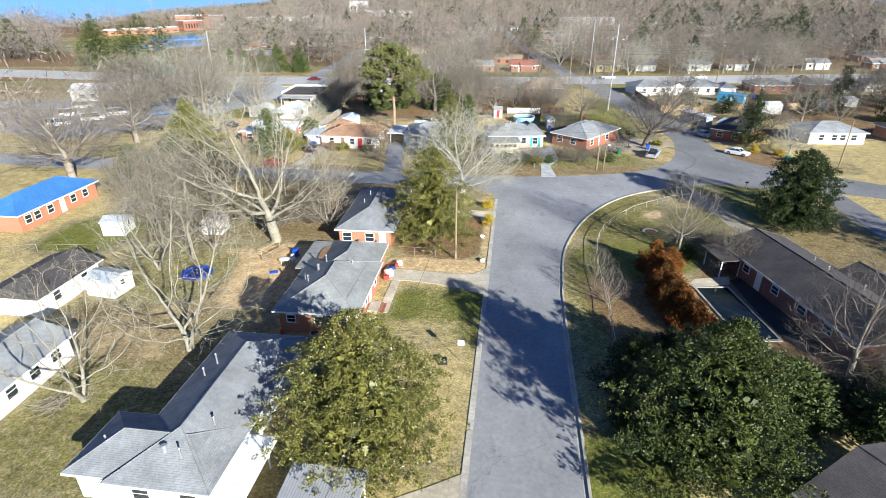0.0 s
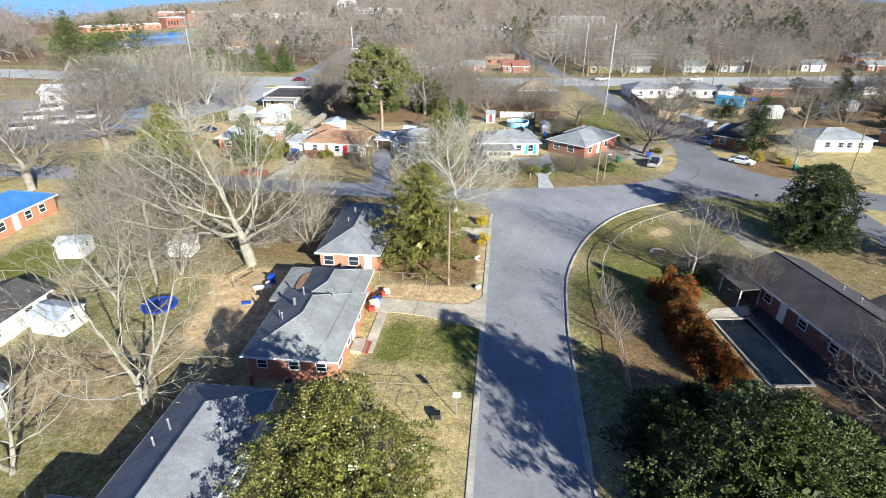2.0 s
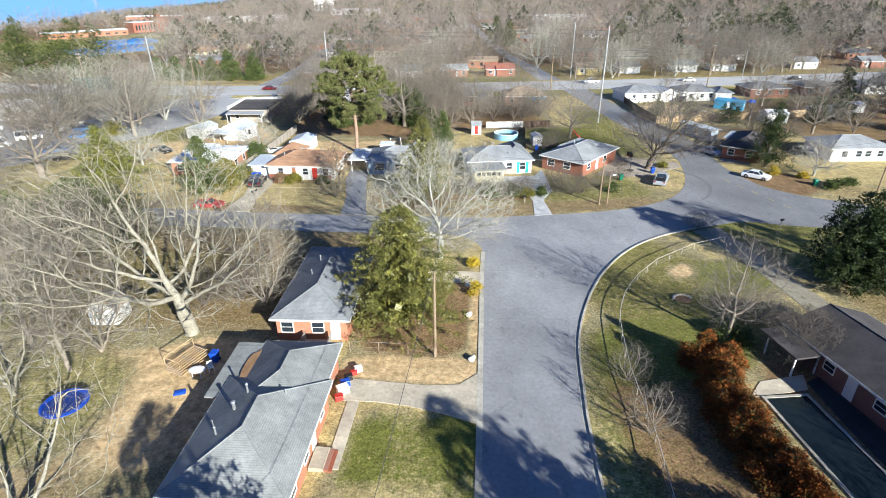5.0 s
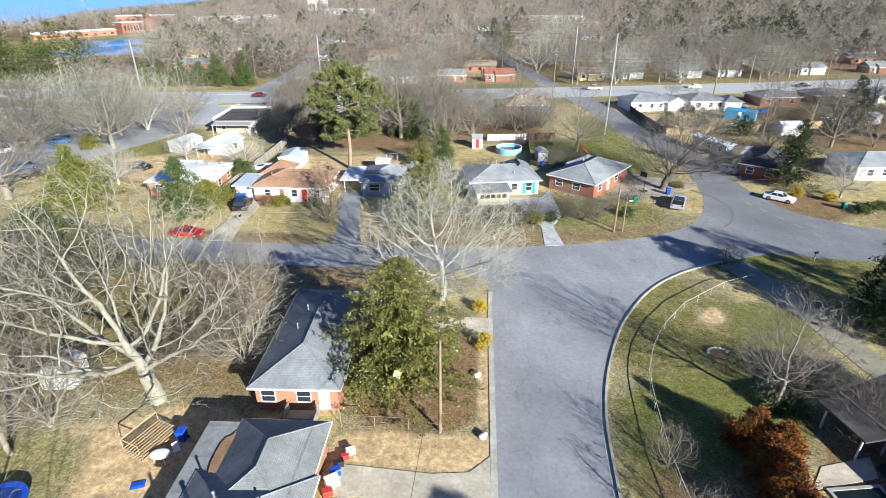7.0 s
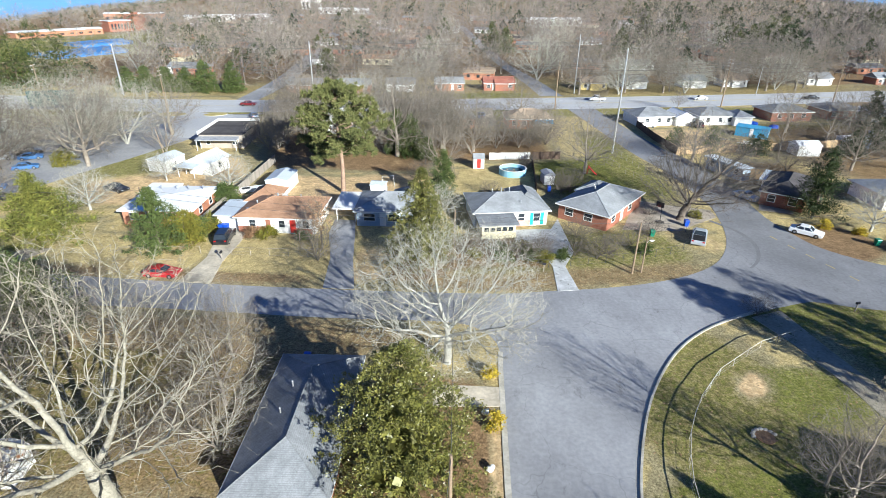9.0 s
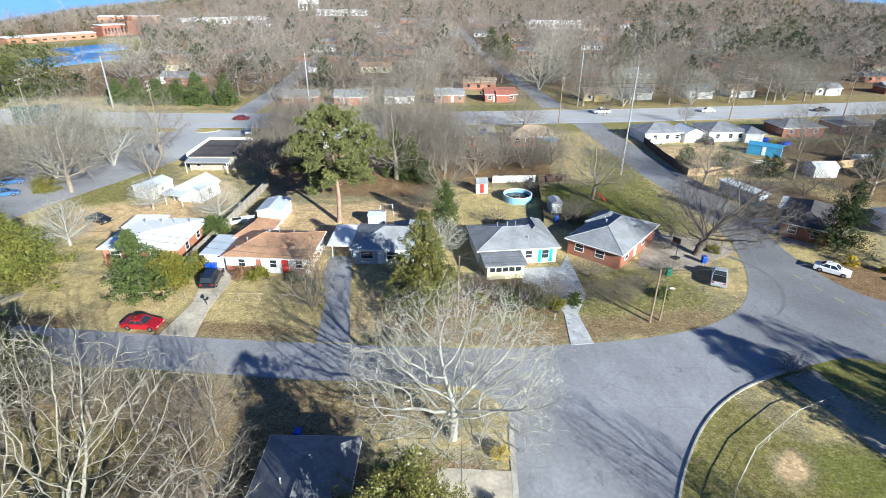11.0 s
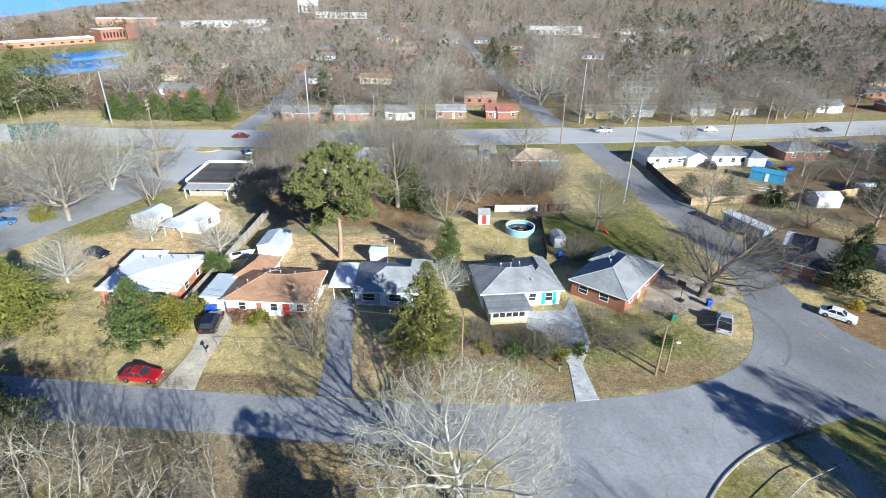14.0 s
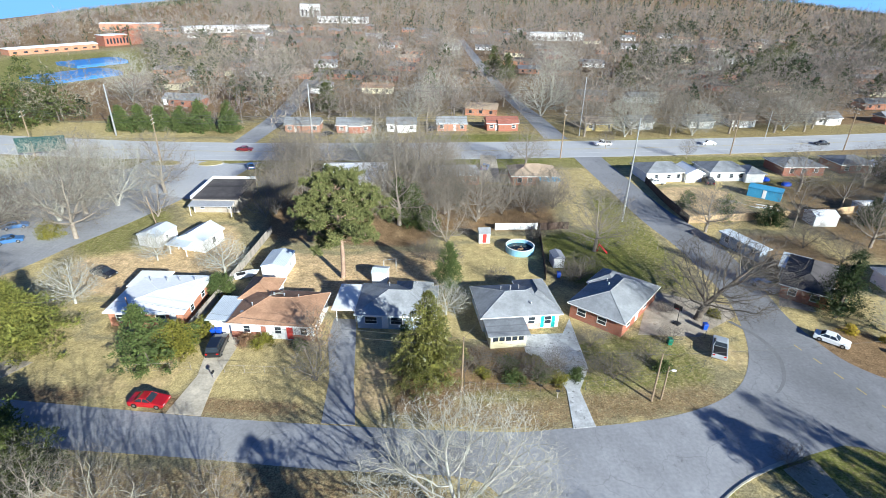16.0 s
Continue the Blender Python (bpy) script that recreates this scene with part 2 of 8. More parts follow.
M["wood_tan"] = surface("raw_lumber", (0.42, 0.29, 0.16), (0.55, 0.40, 0.24), 0.6, 7.0, 0.85, 0.4, objects=0.15)
M["wood_dark"] = surface("dark_stained_boards", (0.075, 0.05, 0.038), (0.13, 0.09, 0.068), 0.6, 7.0, 0.9, 0.4, objects=0.2)
M["pole_wood"] = surface("creosote_pole_wood", (0.20, 0.145, 0.095), (0.30, 0.225, 0.155), 0.8, 7.0, 0.9, 0.4)
M["bark_pale"] = surface("pale_mottled_bark", (0.19, 0.172, 0.13), (0.37, 0.345, 0.28), 1.2, 6.0, 0.9, 0.6, c3=(0.24, 0.20, 0.15), spot=0.58)
M["bark_grey"] = surface("grey_brown_bark", (0.20, 0.165, 0.13), (0.33, 0.285, 0.235), 1.2, 6.0, 0.9, 0.6)
M["bark_dark"] = surface("dark_bark", (0.10, 0.08, 0.065), (0.18, 0.15, 0.12), 1.2, 6.0, 0.9, 0.6)
M["bark_pine"] = surface("pine_bark", (0.26, 0.17, 0.12), (0.38, 0.27, 0.20), 1.5, 6.0, 0.9, 0.6)
M["twig_pale"] = surface("pale_twigs", (0.21, 0.19, 0.142), (0.38, 0.35, 0.275), 0.5, 3.0, 0.9, 0.0)
M["twig_grey"] = surface("grey_brown_twigs", (0.15, 0.128, 0.104), (0.275, 0.24, 0.198), 0.5, 3.0, 0.9, 0.0)
M["twig_dark"] = surface("dark_twigs", (0.10, 0.085, 0.07), (0.19, 0.165, 0.14), 0.5, 3.0, 0.9, 0.0)
M["twig_white"] = surface("silvery_twigs", (0.26, 0.245, 0.205), (0.45, 0.43, 0.365), 0.5, 3.0, 0.9, 0.0)
M["leaf_magnolia"] = surface("glossy_magnolia_leaves", (0.085, 0.092, 0.02), (0.195, 0.182, 0.046), 0.5, 3.0, 0.38, 0.0, island=0.45, spec=0.45)
M["leaf_magnolia_dark"] = surface("deep_green_magnolia_leaves", (0.020, 0.036, 0.012), (0.050, 0.066, 0.020), 0.5, 3.0, 0.52, 0.0, island=0.55, spec=0.2)
M["leaf_magnolia_mid"] = surface("green_magnolia_leaves", (0.036, 0.054, 0.013), (0.088, 0.10, 0.023), 0.5, 3.0, 0.5, 0.0, island=0.5, spec=0.28)
M["bark_silver"] = surface("silvery_grey_bark", (0.29, 0.28, 0.245), (0.46, 0.45, 0.40), 1.2, 6.0, 0.9, 0.6)
M["leaf_holly"] = surface("olive_juniper_foliage", (0.09, 0.108, 0.022), (0.185, 0.175, 0.036), 0.5, 3.0, 0.85, 0.0, island=0.45)
M["leaf_juniper"] = surface("juniper_foliage", (0.050, 0.080, 0.022), (0.105, 0.125, 0.035), 0.5, 3.0, 0.85, 0.0, island=0.35)
M["leaf_yellow"] = surface("yellow_green_foliage", (0.125, 0.125, 0.018), (0.20, 0.175, 0.028), 0.5, 3.0, 0.85, 0.0, island=0.35)
M["leaf_gold"] = surface("golden_foliage", (0.36, 0.27, 0.025), (0.50, 0.38, 0.04), 0.5, 3.0, 0.8, 0.0, island=0.35)
M["leaf_pine"] = surface("pine_needles", (0.09, 0.105, 0.034), (0.20, 0.20, 0.07), 0.4, 2.0, 0.85, 0.0, island=0.35)
M["leaf_rust"] = surface("rust_orange_foliage", (0.16, 0.055, 0.014), (0.46, 0.15, 0.024), 0.45, 2.0, 0.85, 0.0, c3=(0.045, 0.056, 0.016), spot=0.5, island=0.4)
M["rubber"] = surface("tyre_rubber", (0.012, 0.012, 0.012), (0.025, 0.025, 0.025), 2, 12, 0.85, 0.2)
M["chrome"] = surface("alloy_metal", (0.45, 0.45, 0.46), (0.55, 0.55, 0.56), 2, 10, 0.3, 0.0, metal=0.9)
M["wire"] = surface("weathered_cable", (0.06, 0.06, 0.062), (0.10, 0.10, 0.10), 2, 10, 0.7, 0.0)
M["water"] = surface("still_dark_water", (0.010, 0.016, 0.018), (0.016, 0.024, 0.026), 0.4, 1.5, 0.10, 0.03, spec=0.3)
M["pool_blue"] = surface("pale_blue_liner", (0.20, 0.42, 0.58), (0.28, 0.50, 0.66), 0.5, 4, 0.4, 0.1)
M["lamp_red"] = surface("red_lens", (0.35, 0.01, 0.01), (0.45, 0.015, 0.015), 2, 8, 0.2, 0.0)
M["lamp_clear"] = surface("clear_lens", (0.6, 0.6, 0.6), (0.75, 0.75, 0.75), 2, 8, 0.2, 0.0)


def paint(name, c):
    m = surface(name, c, tuple(min(1, v * 1.15) for v in c), 0.7, 3.0, 0.28, 0.0, spec=0.5)
    m.node_tree.nodes["Principled BSDF"].inputs["Coat Weight"].default_value = 0.6
    return m


# ---- mesh building ----
class Geo:
    """Collects corners and faces of one mesh."""

    def __init__(self):
        self.v, self.f = [], []

    def face(self, pts):
        n = len(self.v)
        self.v += [tuple(p) for p in pts]
        self.f.append(tuple(range(n, n + len(pts))))

    def hull(self, low, top):
        """Closed solid between two outlines with the same number of corners."""
        n, k = len(self.v), len(low)
        self.v += [tuple(p) for p in low] + [tuple(p) for p in top]
        self.f.append(tuple(range(n + k - 1, n - 1, -1)))
        self.f.append(tuple(range(n + k, n + 2 * k)))
        for i in range(k):
            j = (i + 1) % k
            self.f.append((n + i, n + j, n + k + j, n + k + i))

    def box(self, x0, x1, y0, y1, z0, z1, taper=0.0):
        t = taper
        self.hull([(x0, y0, z0), (x1, y0, z0), (x1, y1, z0), (x0, y1, z0)],
                  [(x0 + t, y0 + t, z1), (x1 - t, y0 + t, z1), (x1 - t, y1 - t, z1), (x0 + t, y1 - t, z1)])

    def prism(self, poly, z0, z1):
        self.hull([(x, y, z0) for x, y in poly], [(x, y, z1) for x, y in poly])

    def tube(self, p, q, r0, r1=None, n=8):
        r1 = r0 if r1 is None else r1
        p, q = Vector(p), Vector(q)
        d = (q - p).normalized()
        u = d.orthogonal().normalized()
        w = d.cross(u)
        ring = [(math.cos(2 * math.pi * i / n), math.sin(2 * math.pi * i / n)) for i in range(n)]
        self.hull([p + (u * a + w * b) * r0 for a, b in ring], [q + (u * a + w * b) * r1 for a, b in ring])

    def line(self, pts, r, n=5):
        """One continuous tube along points; r is one radius or one for each point."""
        P = [Vector(p) for p in pts]
        rs = r if isinstance(r, (list, tuple)) else [r] * len(P)
        b0 = len(self.v)
        for i, p in enumerate(P):
            d = (P[min(i + 1, len(P) - 1)] - P[max(i - 1, 0)]).normalized()
            u = d.cross(Vector((0, 0, 1)) if abs(d.z) < 0.9 else Vector((1, 0, 0))).normalized()
            w = d.cross(u)
            for k in range(n):
                t = 2 * math.pi * k / n
                self.v.append(tuple(p + (u * math.cos(t) + w * math.sin(t)) * rs[i]))
        for i in range(len(P) - 1):
            for k in range(n):
                m2 = (k + 1) % n
                self.f.append((b0 + i * n + k, b0 + i * n + m2, b0 + (i + 1) * n + m2, b0 + (i + 1) * n + k))
        self.f.append(tuple(b0 + k for k in range(n)))
        self.f.append(tuple(b0 + (len(P) - 1) * n + k for k in range(n - 1, -1, -1)))

    def lathe(self, profile, n=28):
        """A closed profile of radius and height, turned round the z axis."""
        b0, k = len(self.v), len(profile)
        for i in range(n):
            t = 2 * math.pi * i / n
            self.v += [(r * math.cos(t), r * math.sin(t), z) for r, z in profile]
        for i in range(n):
            j = (i + 1) % n
            for q in range(k):
                p = (q + 1) % k
                self.f.append((b0 + i * k + q, b0 + j * k + q, b0 + j * k + p, b0 + i * k + p))

    def ball(self, c, r, n=10, k=6, sq=(1, 1, 1)):
        rings = []
        for i in range(1, k):
            t = math.pi * i / k
            rings.append([(c[0] + r * sq[0] * math.sin(t) * math.cos(2 * math.pi * j / n), c[1] + r * sq[1] * math.sin(t) * math.sin(2 * math.pi * j / n), c[2] + r * sq[2] * math.cos(t)) for j in range(n)])
        b = len(self.v)
        self.v.append((c[0], c[1], c[2] + r * sq[2]))
        for g in rings:
            self.v += g
        self.v.append((c[0], c[1], c[2] - r * sq[2]))
        e = len(self.v) - 1
        for j in range(n):
            m2 = (j + 1) % n
            self.f.append((b, b + 1 + j, b + 1 + m2))
            for i in range(k - 2):
                o = b + 1 + i * n
                self.f.append((o + j, o + n + j, o + n + m2, o + m2))
            o = b + 1 + (k - 2) * n
            self.f.append((o + j, e, o + m2))

    def mesh(self, name, mat, smooth=False):
        me = bpy.data.meshes.new(name)
        me.from_pydata(self.v, [], self.f)
        me.materials.append(mat)
        if smooth:
            me.shade_smooth()
        me.update()
        return me


def array_mesh(name, verts, faces, mat, smooth=False):
    """A mesh from arrays; all faces have the same number of corners."""
    verts, faces = np.asarray(verts, dtype=np.float32), np.asarray(faces, dtype=np.int32)
    me = bpy.data.meshes.new(name)
    me.vertices.add(len(verts))
    me.vertices.foreach_set("co", verts.ravel())
    k = faces.shape[1]
    me.loops.add(faces.size)
    me.loops.foreach_set("vertex_index", faces.ravel())
    me.polygons.add(len(faces))
    me.polygons.foreach_set("loop_start", np.arange(0, faces.size, k, dtype=np.int32))
    me.polygons.foreach_set("loop_total", np.full(len(faces), k, dtype=np.int32))
    me.update(calc_edges=True)
    me.materials.append(mat)
    if smooth:
        me.shade_smooth()
    return me


def thing(name, at, label, category, group="", kind=""):
    """An Empty at a thing's base, to carry its parts."""
    ob = new(name)
    ob.empty_display_size = 0.3
    ob.matrix_basis = at
    return tagged(ob, label, category, group, kind)


def part(name, geo, mat, parent, label="", smooth=False):
    me = geo.mesh(name, mat, smooth) if isinstance(geo, Geo) else geo
    ob = new(name, me)
    ob.parent = parent
    return tagged(ob, label)


def solid(name, geo, mat, label, category, group="", kind="", at=None, smooth=False):
    """A thing of one mesh."""
    me = geo.mesh(name, mat, smooth) if isinstance(geo, Geo) else geo
    ob = new(name, me)
    if at is not None:
        ob.matrix_basis = at
    return tagged(ob, label, category, group, kind)


# ---- ground ----
CENTRE = (-5.7, -61.0)
RIM_AZ = np.array([-180, -60, -50, -40, -34.5, -29, -20, -5, 15, 27.5, 34, 45, 60, 180.0])
RIM_EL = np.array([1.5, 3.0, 3.5, 3.2, 2.3, 1.8, 0.9, 0.35, 0.35, 0.7, 1.4, 1.8, 1.8, 1.5])


def terrain(x, y):
    """Height of the land: level near by, falling or rising to the far rim."""
    x, y = np.asarray(x, dtype=float), np.asarray(y, dtype=float)
    r = np.hypot(x - CENTRE[0], y - CENTRE[1])
    el = np.interp(np.degrees(np.arctan2(x - CENTRE[0], y - CENTRE[1])), RIM_AZ, RIM_EL)
    rim = 34 - np.tan(np.radians(el)) * r
    s = np.clip((r - 700) / 1800, 0, 1)
    s = s * s * (3 - 2 * s)
    return np.where(rim < 0, rim, rim * s * (r < 2600)) * (r > 400)


def smooth(a, b, x):
    t = np.clip((x - a) / (b - a), 0, 1)
    return t * t * (3 - 2 * t)


def spaced(a, b, step, far):
    """Coordinates with a fixed step from a to b, widening outward to far on both sides."""
    mid = list(np.arange(a, b + 0.01, step))
    out, d, p = [], step, mid[-1]
    while p < far:
        d *= 1.17
        p += d
        out.append(p)
    low, d, p = [], step, mid[0]
    while p > -far:
        d *= 1.17
        p -= d
        low.append(p)
    return np.array(low[::-1] + mid + out)


GX, GY = spaced(-100, 110, 1.4, 3600), spaced(-120, 145, 1.4, 3600)
gx, gy = np.meshgrid(GX, GY)
gz = terrain(gx, gy)
# covers: x, y, half width, half depth, turn, and the share of green, straw, sand, leaf litter
COVERS = (
    (-232, 258, 62, 75, -35, 0.55, 0.6, 0.0, 0.0), (0, 127, 260, 11, 6.7, 0.36, 0.5, 0, 0.45), (0, 89.5, 260, 6, 6.7, 0.5, 0.5, 0, 0),
    (-5.2, -61.5, 5.2, 5.2, 0, 0.55, 0.5, 0.0, 0.0), (-1.6, -58.5, 1.8, 3.0, 0, 0.85, 0.2, 0, 0), (-8.2, -60.5, 1.6, 3.4, 0, 0.72, 0.2, 0, 0), (-1.3, -66, 1.2, 3.5, 0, 0.6, 0.3, 0, 0), (-4.6, -74, 4.4, 8.0, 0, 0.12, 0.75, 0.2, 0.0), (-6, -66, 4, 3, 0, 0.3, 0.5, 0, 0),
    (-29, -80, 9, 9, 0, 0.45, 0.3, 0.1, 0.4), (-35, -68, 9, 6, 0, 0.3, 0.25, 0.35, 0.48), (-24.5, -71, 4, 6, 0, 0.36, 0.2, 0.25, 0.45), (-28, -56, 8.5, 7.5, 0, 0.1, 0.1, 0.72, 0.3),
    (-38, -57, 8, 7, 0, 0.42, 0.4, 0.15, 0.2), (-6.3, -50.7, 6.2, 2.1, 0, 0.0, 0.1, 1.0, 0.0), (-6.5, -40, 6, 9, 0, 0.0, 0.1, 0.05, 0.95),
    (-0.9, -42, 0.7, 6, 0, 0, 0.2, 0.7, 0), (-26, -34, 12, 13, 0, 0.35, 0.15, 0.0, 0.6), (-45, -36, 12, 13, 0, 0.42, 0.12, 0.0, 0.55), (-55, -48, 6, 6, 0, 0.7, 0.2, 0, 0),
    (-30, -25, 26, 3.0, 0, 0.05, 0.5, 0.1, 0.5), (20, -34, 10, 14, 25, 0.5, 0.42, 0.0, 0.48), (25, -30, 2.6, 1.5, 20, 0.0, 0.2, 0.9, 0.0), (30, -31, 4.5, 4, 0, 0.6, 0.2, 0, 0.4),
    # litter at (17, -60) also darkens the ground for shade left of the hedge
    (11.5, -58, 2.6, 12, 0, 0.5, 0.5, 0.0, 0.3), (17, -60, 5, 12, 10, 0.3, 0.0, 0.0, 1.0), (11.5, -85, 4, 9, 0, 0.75, 0.3, 0, 0), (24, -72, 8, 6, 0, 0.1, 0.3, 0.0, 0.7), (30, -76, 7, 5, 0, 0.1, 0.55, 0.3, 0.0),
    # litter at (29, -57) also darkens the shaded strip beside the pool house
    (29.0, -57, 3.2, 9.5, 9, 0.05, 0.0, 0.0, 1.0), (27, -69, 7, 4, 20, 0.1, 0.0, 0, 0.9), (33, -17, 5, 4, 0, 0.6, 0.2, 0, 0.4), (44, -22, 8, 10, 10, 0.55, 0.25, 0, 0.45), (48, -40, 8, 10, 10, 0.35, 0.3, 0.0, 0.5),
    (-30, -8, 9, 6, 0, 0.18, 0.85, 0.0, 0.1), (-30, 18, 13, 10, 0, 0.0, 0.6, 0.7, 0.15), (-16, 22, 9, 9, 0, 0.0, 0.25, 0.62, 0.42), (-44, -6, 4, 9, 0, 0.05, 0.9, 0.15, 0),
    (-62, 24, 15, 12, 30, 0.0, 0.95, 0.72, 0.0), (-55, -7, 8, 6, 0, 0.1, 0.7, 0.1, 0.2), (-70, -4, 10, 9, 0, 0.3, 0.6, 0, 0.1), (-10, -8, 7, 5, 0, 0.05, 0.3, 0.0, 0.7), (1.5, -4, 8, 6, 0, 0.3, 0.1, 0.0, 0.75), (1.5, -10.5, 8, 3, 5, 0.42, 0.35, 0, 0.35), (0, 26, 9, 10, 10, 0.25, 0.8, 0.2, 0.2),
    (18, -1, 11, 7, 15, 0.5, 0.45, 0, 0.35), (20, 32, 11, 12, 10, 0.65, 0.45, 0.0, 0.1), (31, 4, 4, 6, 30, 0.15, 0.5, 0.4, 0), (29, 42, 5, 25, 6, 0.55, 0.55, 0, 0), (14, -9.5, 16, 2.5, 12, 0.25, 0.35, 0.1, 0.5), (-48, -13, 26, 2.2, 0, 0.05, 0.4, 0.1, 0.55), (-2, -12.5, 9, 2.0, 3, 0.2, 0.4, 0.1, 0.5),
    (52, 63, 9, 11, 5, 0.0, 0.9, 0.85, 0.0), (58, 34, 11, 12, 0, 0.25, 0.25, 0.0, 0.6), (77, 42, 12, 10, 0, 0.2, 0.7, 0.1, 0.2), (52, 4, 6, 6, 30, 0.0, 0.15, 0.1, 0.85), (62, 0, 6, 4, 0, 0.1, 0.5, 0, 0.4), (84, 72, 20, 12, 0, 0.5, 0.1, 0, 0.5),
    (2, 88, 14, 8, 8, 0.75, 0.3, 0, 0), (-2, 116, 20, 5, 9, 0.6, 0.6, 0, 0), (-60, 108, 22, 5, 5, 0.35, 0.75, 0.1, 0), (75, 120, 40, 6, 8, 0.5, 0.6, 0, 0), (-125, 110, 30, 10, 5, 0.3, 0.7, 0, 0), (-5, 54, 20, 14, 5, 0.15, 0.25, 0.05, 0.75), (-33, 50, 17, 18, 5, 0.12, 0.25, 0.1, 0.75), (-22, 38, 10, 6, 0, 0.1, 0.2, 0.2, 0.75), (-75, 35, 10, 12, 30, 0.5, 0.4, 0, 0.2),
    # the cover at (18, -46) also darkens ground where hedge shade falls
    (-47, -7, 4.5, 8, 0, 0.05, 0.95, 0.4, 0), (-32, 18, 9, 9, 0, 0.0, 0.3, 0.62, 0.42), (-30, -6, 8, 5, 0, 0.15, 0.95, 0.2, 0.0), (-17, -8, 3, 6, 0, 0.05, 0.8, 0.5, 0.1), (18, -46, 8, 5, 15, 0.6, 0.1, 0, 0.5), (-24.5, -52, 4.5, 5, 0, 0, 0.3, 0.9, 0), (98, 56, 30, 26, 10, 0.3, 0.15, 0, 0.65), (-80, -25, 12, 5, 0, 0.3, 0.6, 0, 0.1), (-75, -8, 10, 5, 0, 0.45, 0.5, 0, 0),
)
cover = np.zeros((*gx.shape, 4))
for cx, cy, hw, hd, turn, *share in COVERS:
    c, s = math.cos(radians(turn)), math.sin(radians(turn))
    u, w = ((gx - cx) * c + (gy - cy) * s) / hw, (-(gx - cx) * s + (gy - cy) * c) / hd
    k = 1 - smooth(0.75, 1.2, (np.abs(u) ** 4 + np.abs(w) ** 4) ** 0.25)
    cover = cover * (1 - k[..., None]) + k[..., None] * np.array(share)
none = 1 - smooth(0.0, 0.35, cover.sum(2))
far = smooth(120, 200, np.hypot(gx, gy))
cover += none[..., None] * ((1 - far)[..., None] * np.array((0.22, 0.62, 0.1, 0.18)) + far[..., None] * np.array((0.15, 0.12, 0.02, 0.75)))
nx, ny = len(GX), len(GY)
idx = np.arange(nx * ny).reshape(ny, nx)
quads = np.stack([idx[:-1, :-1], idx[:-1, 1:], idx[1:, 1:], idx[1:, :-1]], -1).reshape(-1, 4)

ground_mat = bpy.data.materials.new("winter_ground")
ground_mat.use_nodes = True
N, L = ground_mat.node_tree.nodes, ground_mat.node_tree.links
b = N["Principled BSDF"]
b.inputs["Roughness"].default_value = 0.97
b.inputs["Specular IOR Level"].default_value = 0.15
attr = N.new("ShaderNodeAttribute")
attr.attribute_name = "cover"
sep = N.new("ShaderNodeSeparateColor")
L.new(attr.outputs["Color"], sep.inputs[0])
pos = N.new("ShaderNodeNewGeometry").outputs["Position"]


def noise_node(scale, detail=5, rough=0.6):
    n = N.new("ShaderNodeTexNoise")
    n.inputs["Scale"].default_value, n.inputs["Detail"].default_value, n.inputs["Roughness"].default_value = scale, detail, rough
    L.new(pos, n.inputs[0])
    return n.outputs["Fac"]


def two(c1, c2, fac):
    m = N.new("ShaderNodeMix")
    m.data_type = "RGBA"
    m.inputs[6].default_value, m.inputs[7].default_value = (*c1, 1), (*c2, 1)
    r = N.new("ShaderNodeMapRange")
    r.inputs[1].default_value, r.inputs[2].default_value = 0.36, 0.64
    L.new(fac, r.inputs[0])
    L.new(r.outputs[0], m.inputs[0])
    return m.outputs[2]


def lay(base, top, amount, edge):
    """Lays top over base where amount, roughened by noise, is high."""
    a = N.new("ShaderNodeMath")
    a.operation = "ADD"
    L.new(amount, a.inputs[0])
    L.new(edge, a.inputs[1])
    r = N.new("ShaderNodeMapRange")
    r.inputs[1].default_value, r.inputs[2].default_value = 0.80, 1.12
    L.new(a.outputs[0], r.inputs[0])
    m = N.new("ShaderNodeMix")
    m.data_type = "RGBA"
    L.new(r.outputs[0], m.inputs[0])
    L.new(base, m.inputs[6])
    L.new(top, m.inputs[7])
    return m.outputs[2]


fine, mid, broad, patchy = noise_node(5.0, 6, 0.75), noise_node(0.9, 6, 0.7), noise_node(0.22, 5), noise_node(1.7, 6, 0.75)
col = two((0.165, 0.14, 0.074), (0.42, 0.36, 0.205), fine)
col = lay(col, two((0.34, 0.268, 0.108), (0.63, 0.505, 0.255), fine), sep.outputs[1], mid)
col = lay(col, two((0.12, 0.075, 0.04), (0.37, 0.245, 0.13), fine), attr.outputs["Alpha"], patchy)
col = lay(col, two((0.46, 0.315, 0.16), (0.72, 0.54, 0.315), patchy), sep.outputs[2], broad)
col = lay(col, two((0.1, 0.112, 0.022), (0.23, 0.232, 0.058), fine), sep.outputs[0], patchy)
vary = N.new("ShaderNodeMapRange")
vary.inputs[3].default_value, vary.inputs[4].default_value = 0.58, 1.38
L.new(fine, vary.inputs[0])
hsv = N.new("ShaderNodeHueSaturation")
L.new(vary.outputs[0], hsv.inputs["Value"])
L.new(col, hsv.inputs["Color"])
mottle = N.new("ShaderNodeMapRange")
mottle.inputs[1].default_value, mottle.inputs[2].default_value = 0.3, 0.7
mottle.inputs[3].default_value, mottle.inputs[4].default_value = 0.62, 1.26
L.new(noise_node(0.55, 7, 0.72), mottle.inputs[0])
hsv2 = N.new("ShaderNodeHueSaturation")
L.new(mottle.outputs[0], hsv2.inputs["Value"])
L.new(hsv.outputs[0], hsv2.inputs["Color"])
clumps = N.new("ShaderNodeMapRange")
clumps.inputs[1].default_value, clumps.inputs[2].default_value = 0.34, 0.66
clumps.inputs[3].default_value, clumps.inputs[4].default_value = 0.72, 1.24
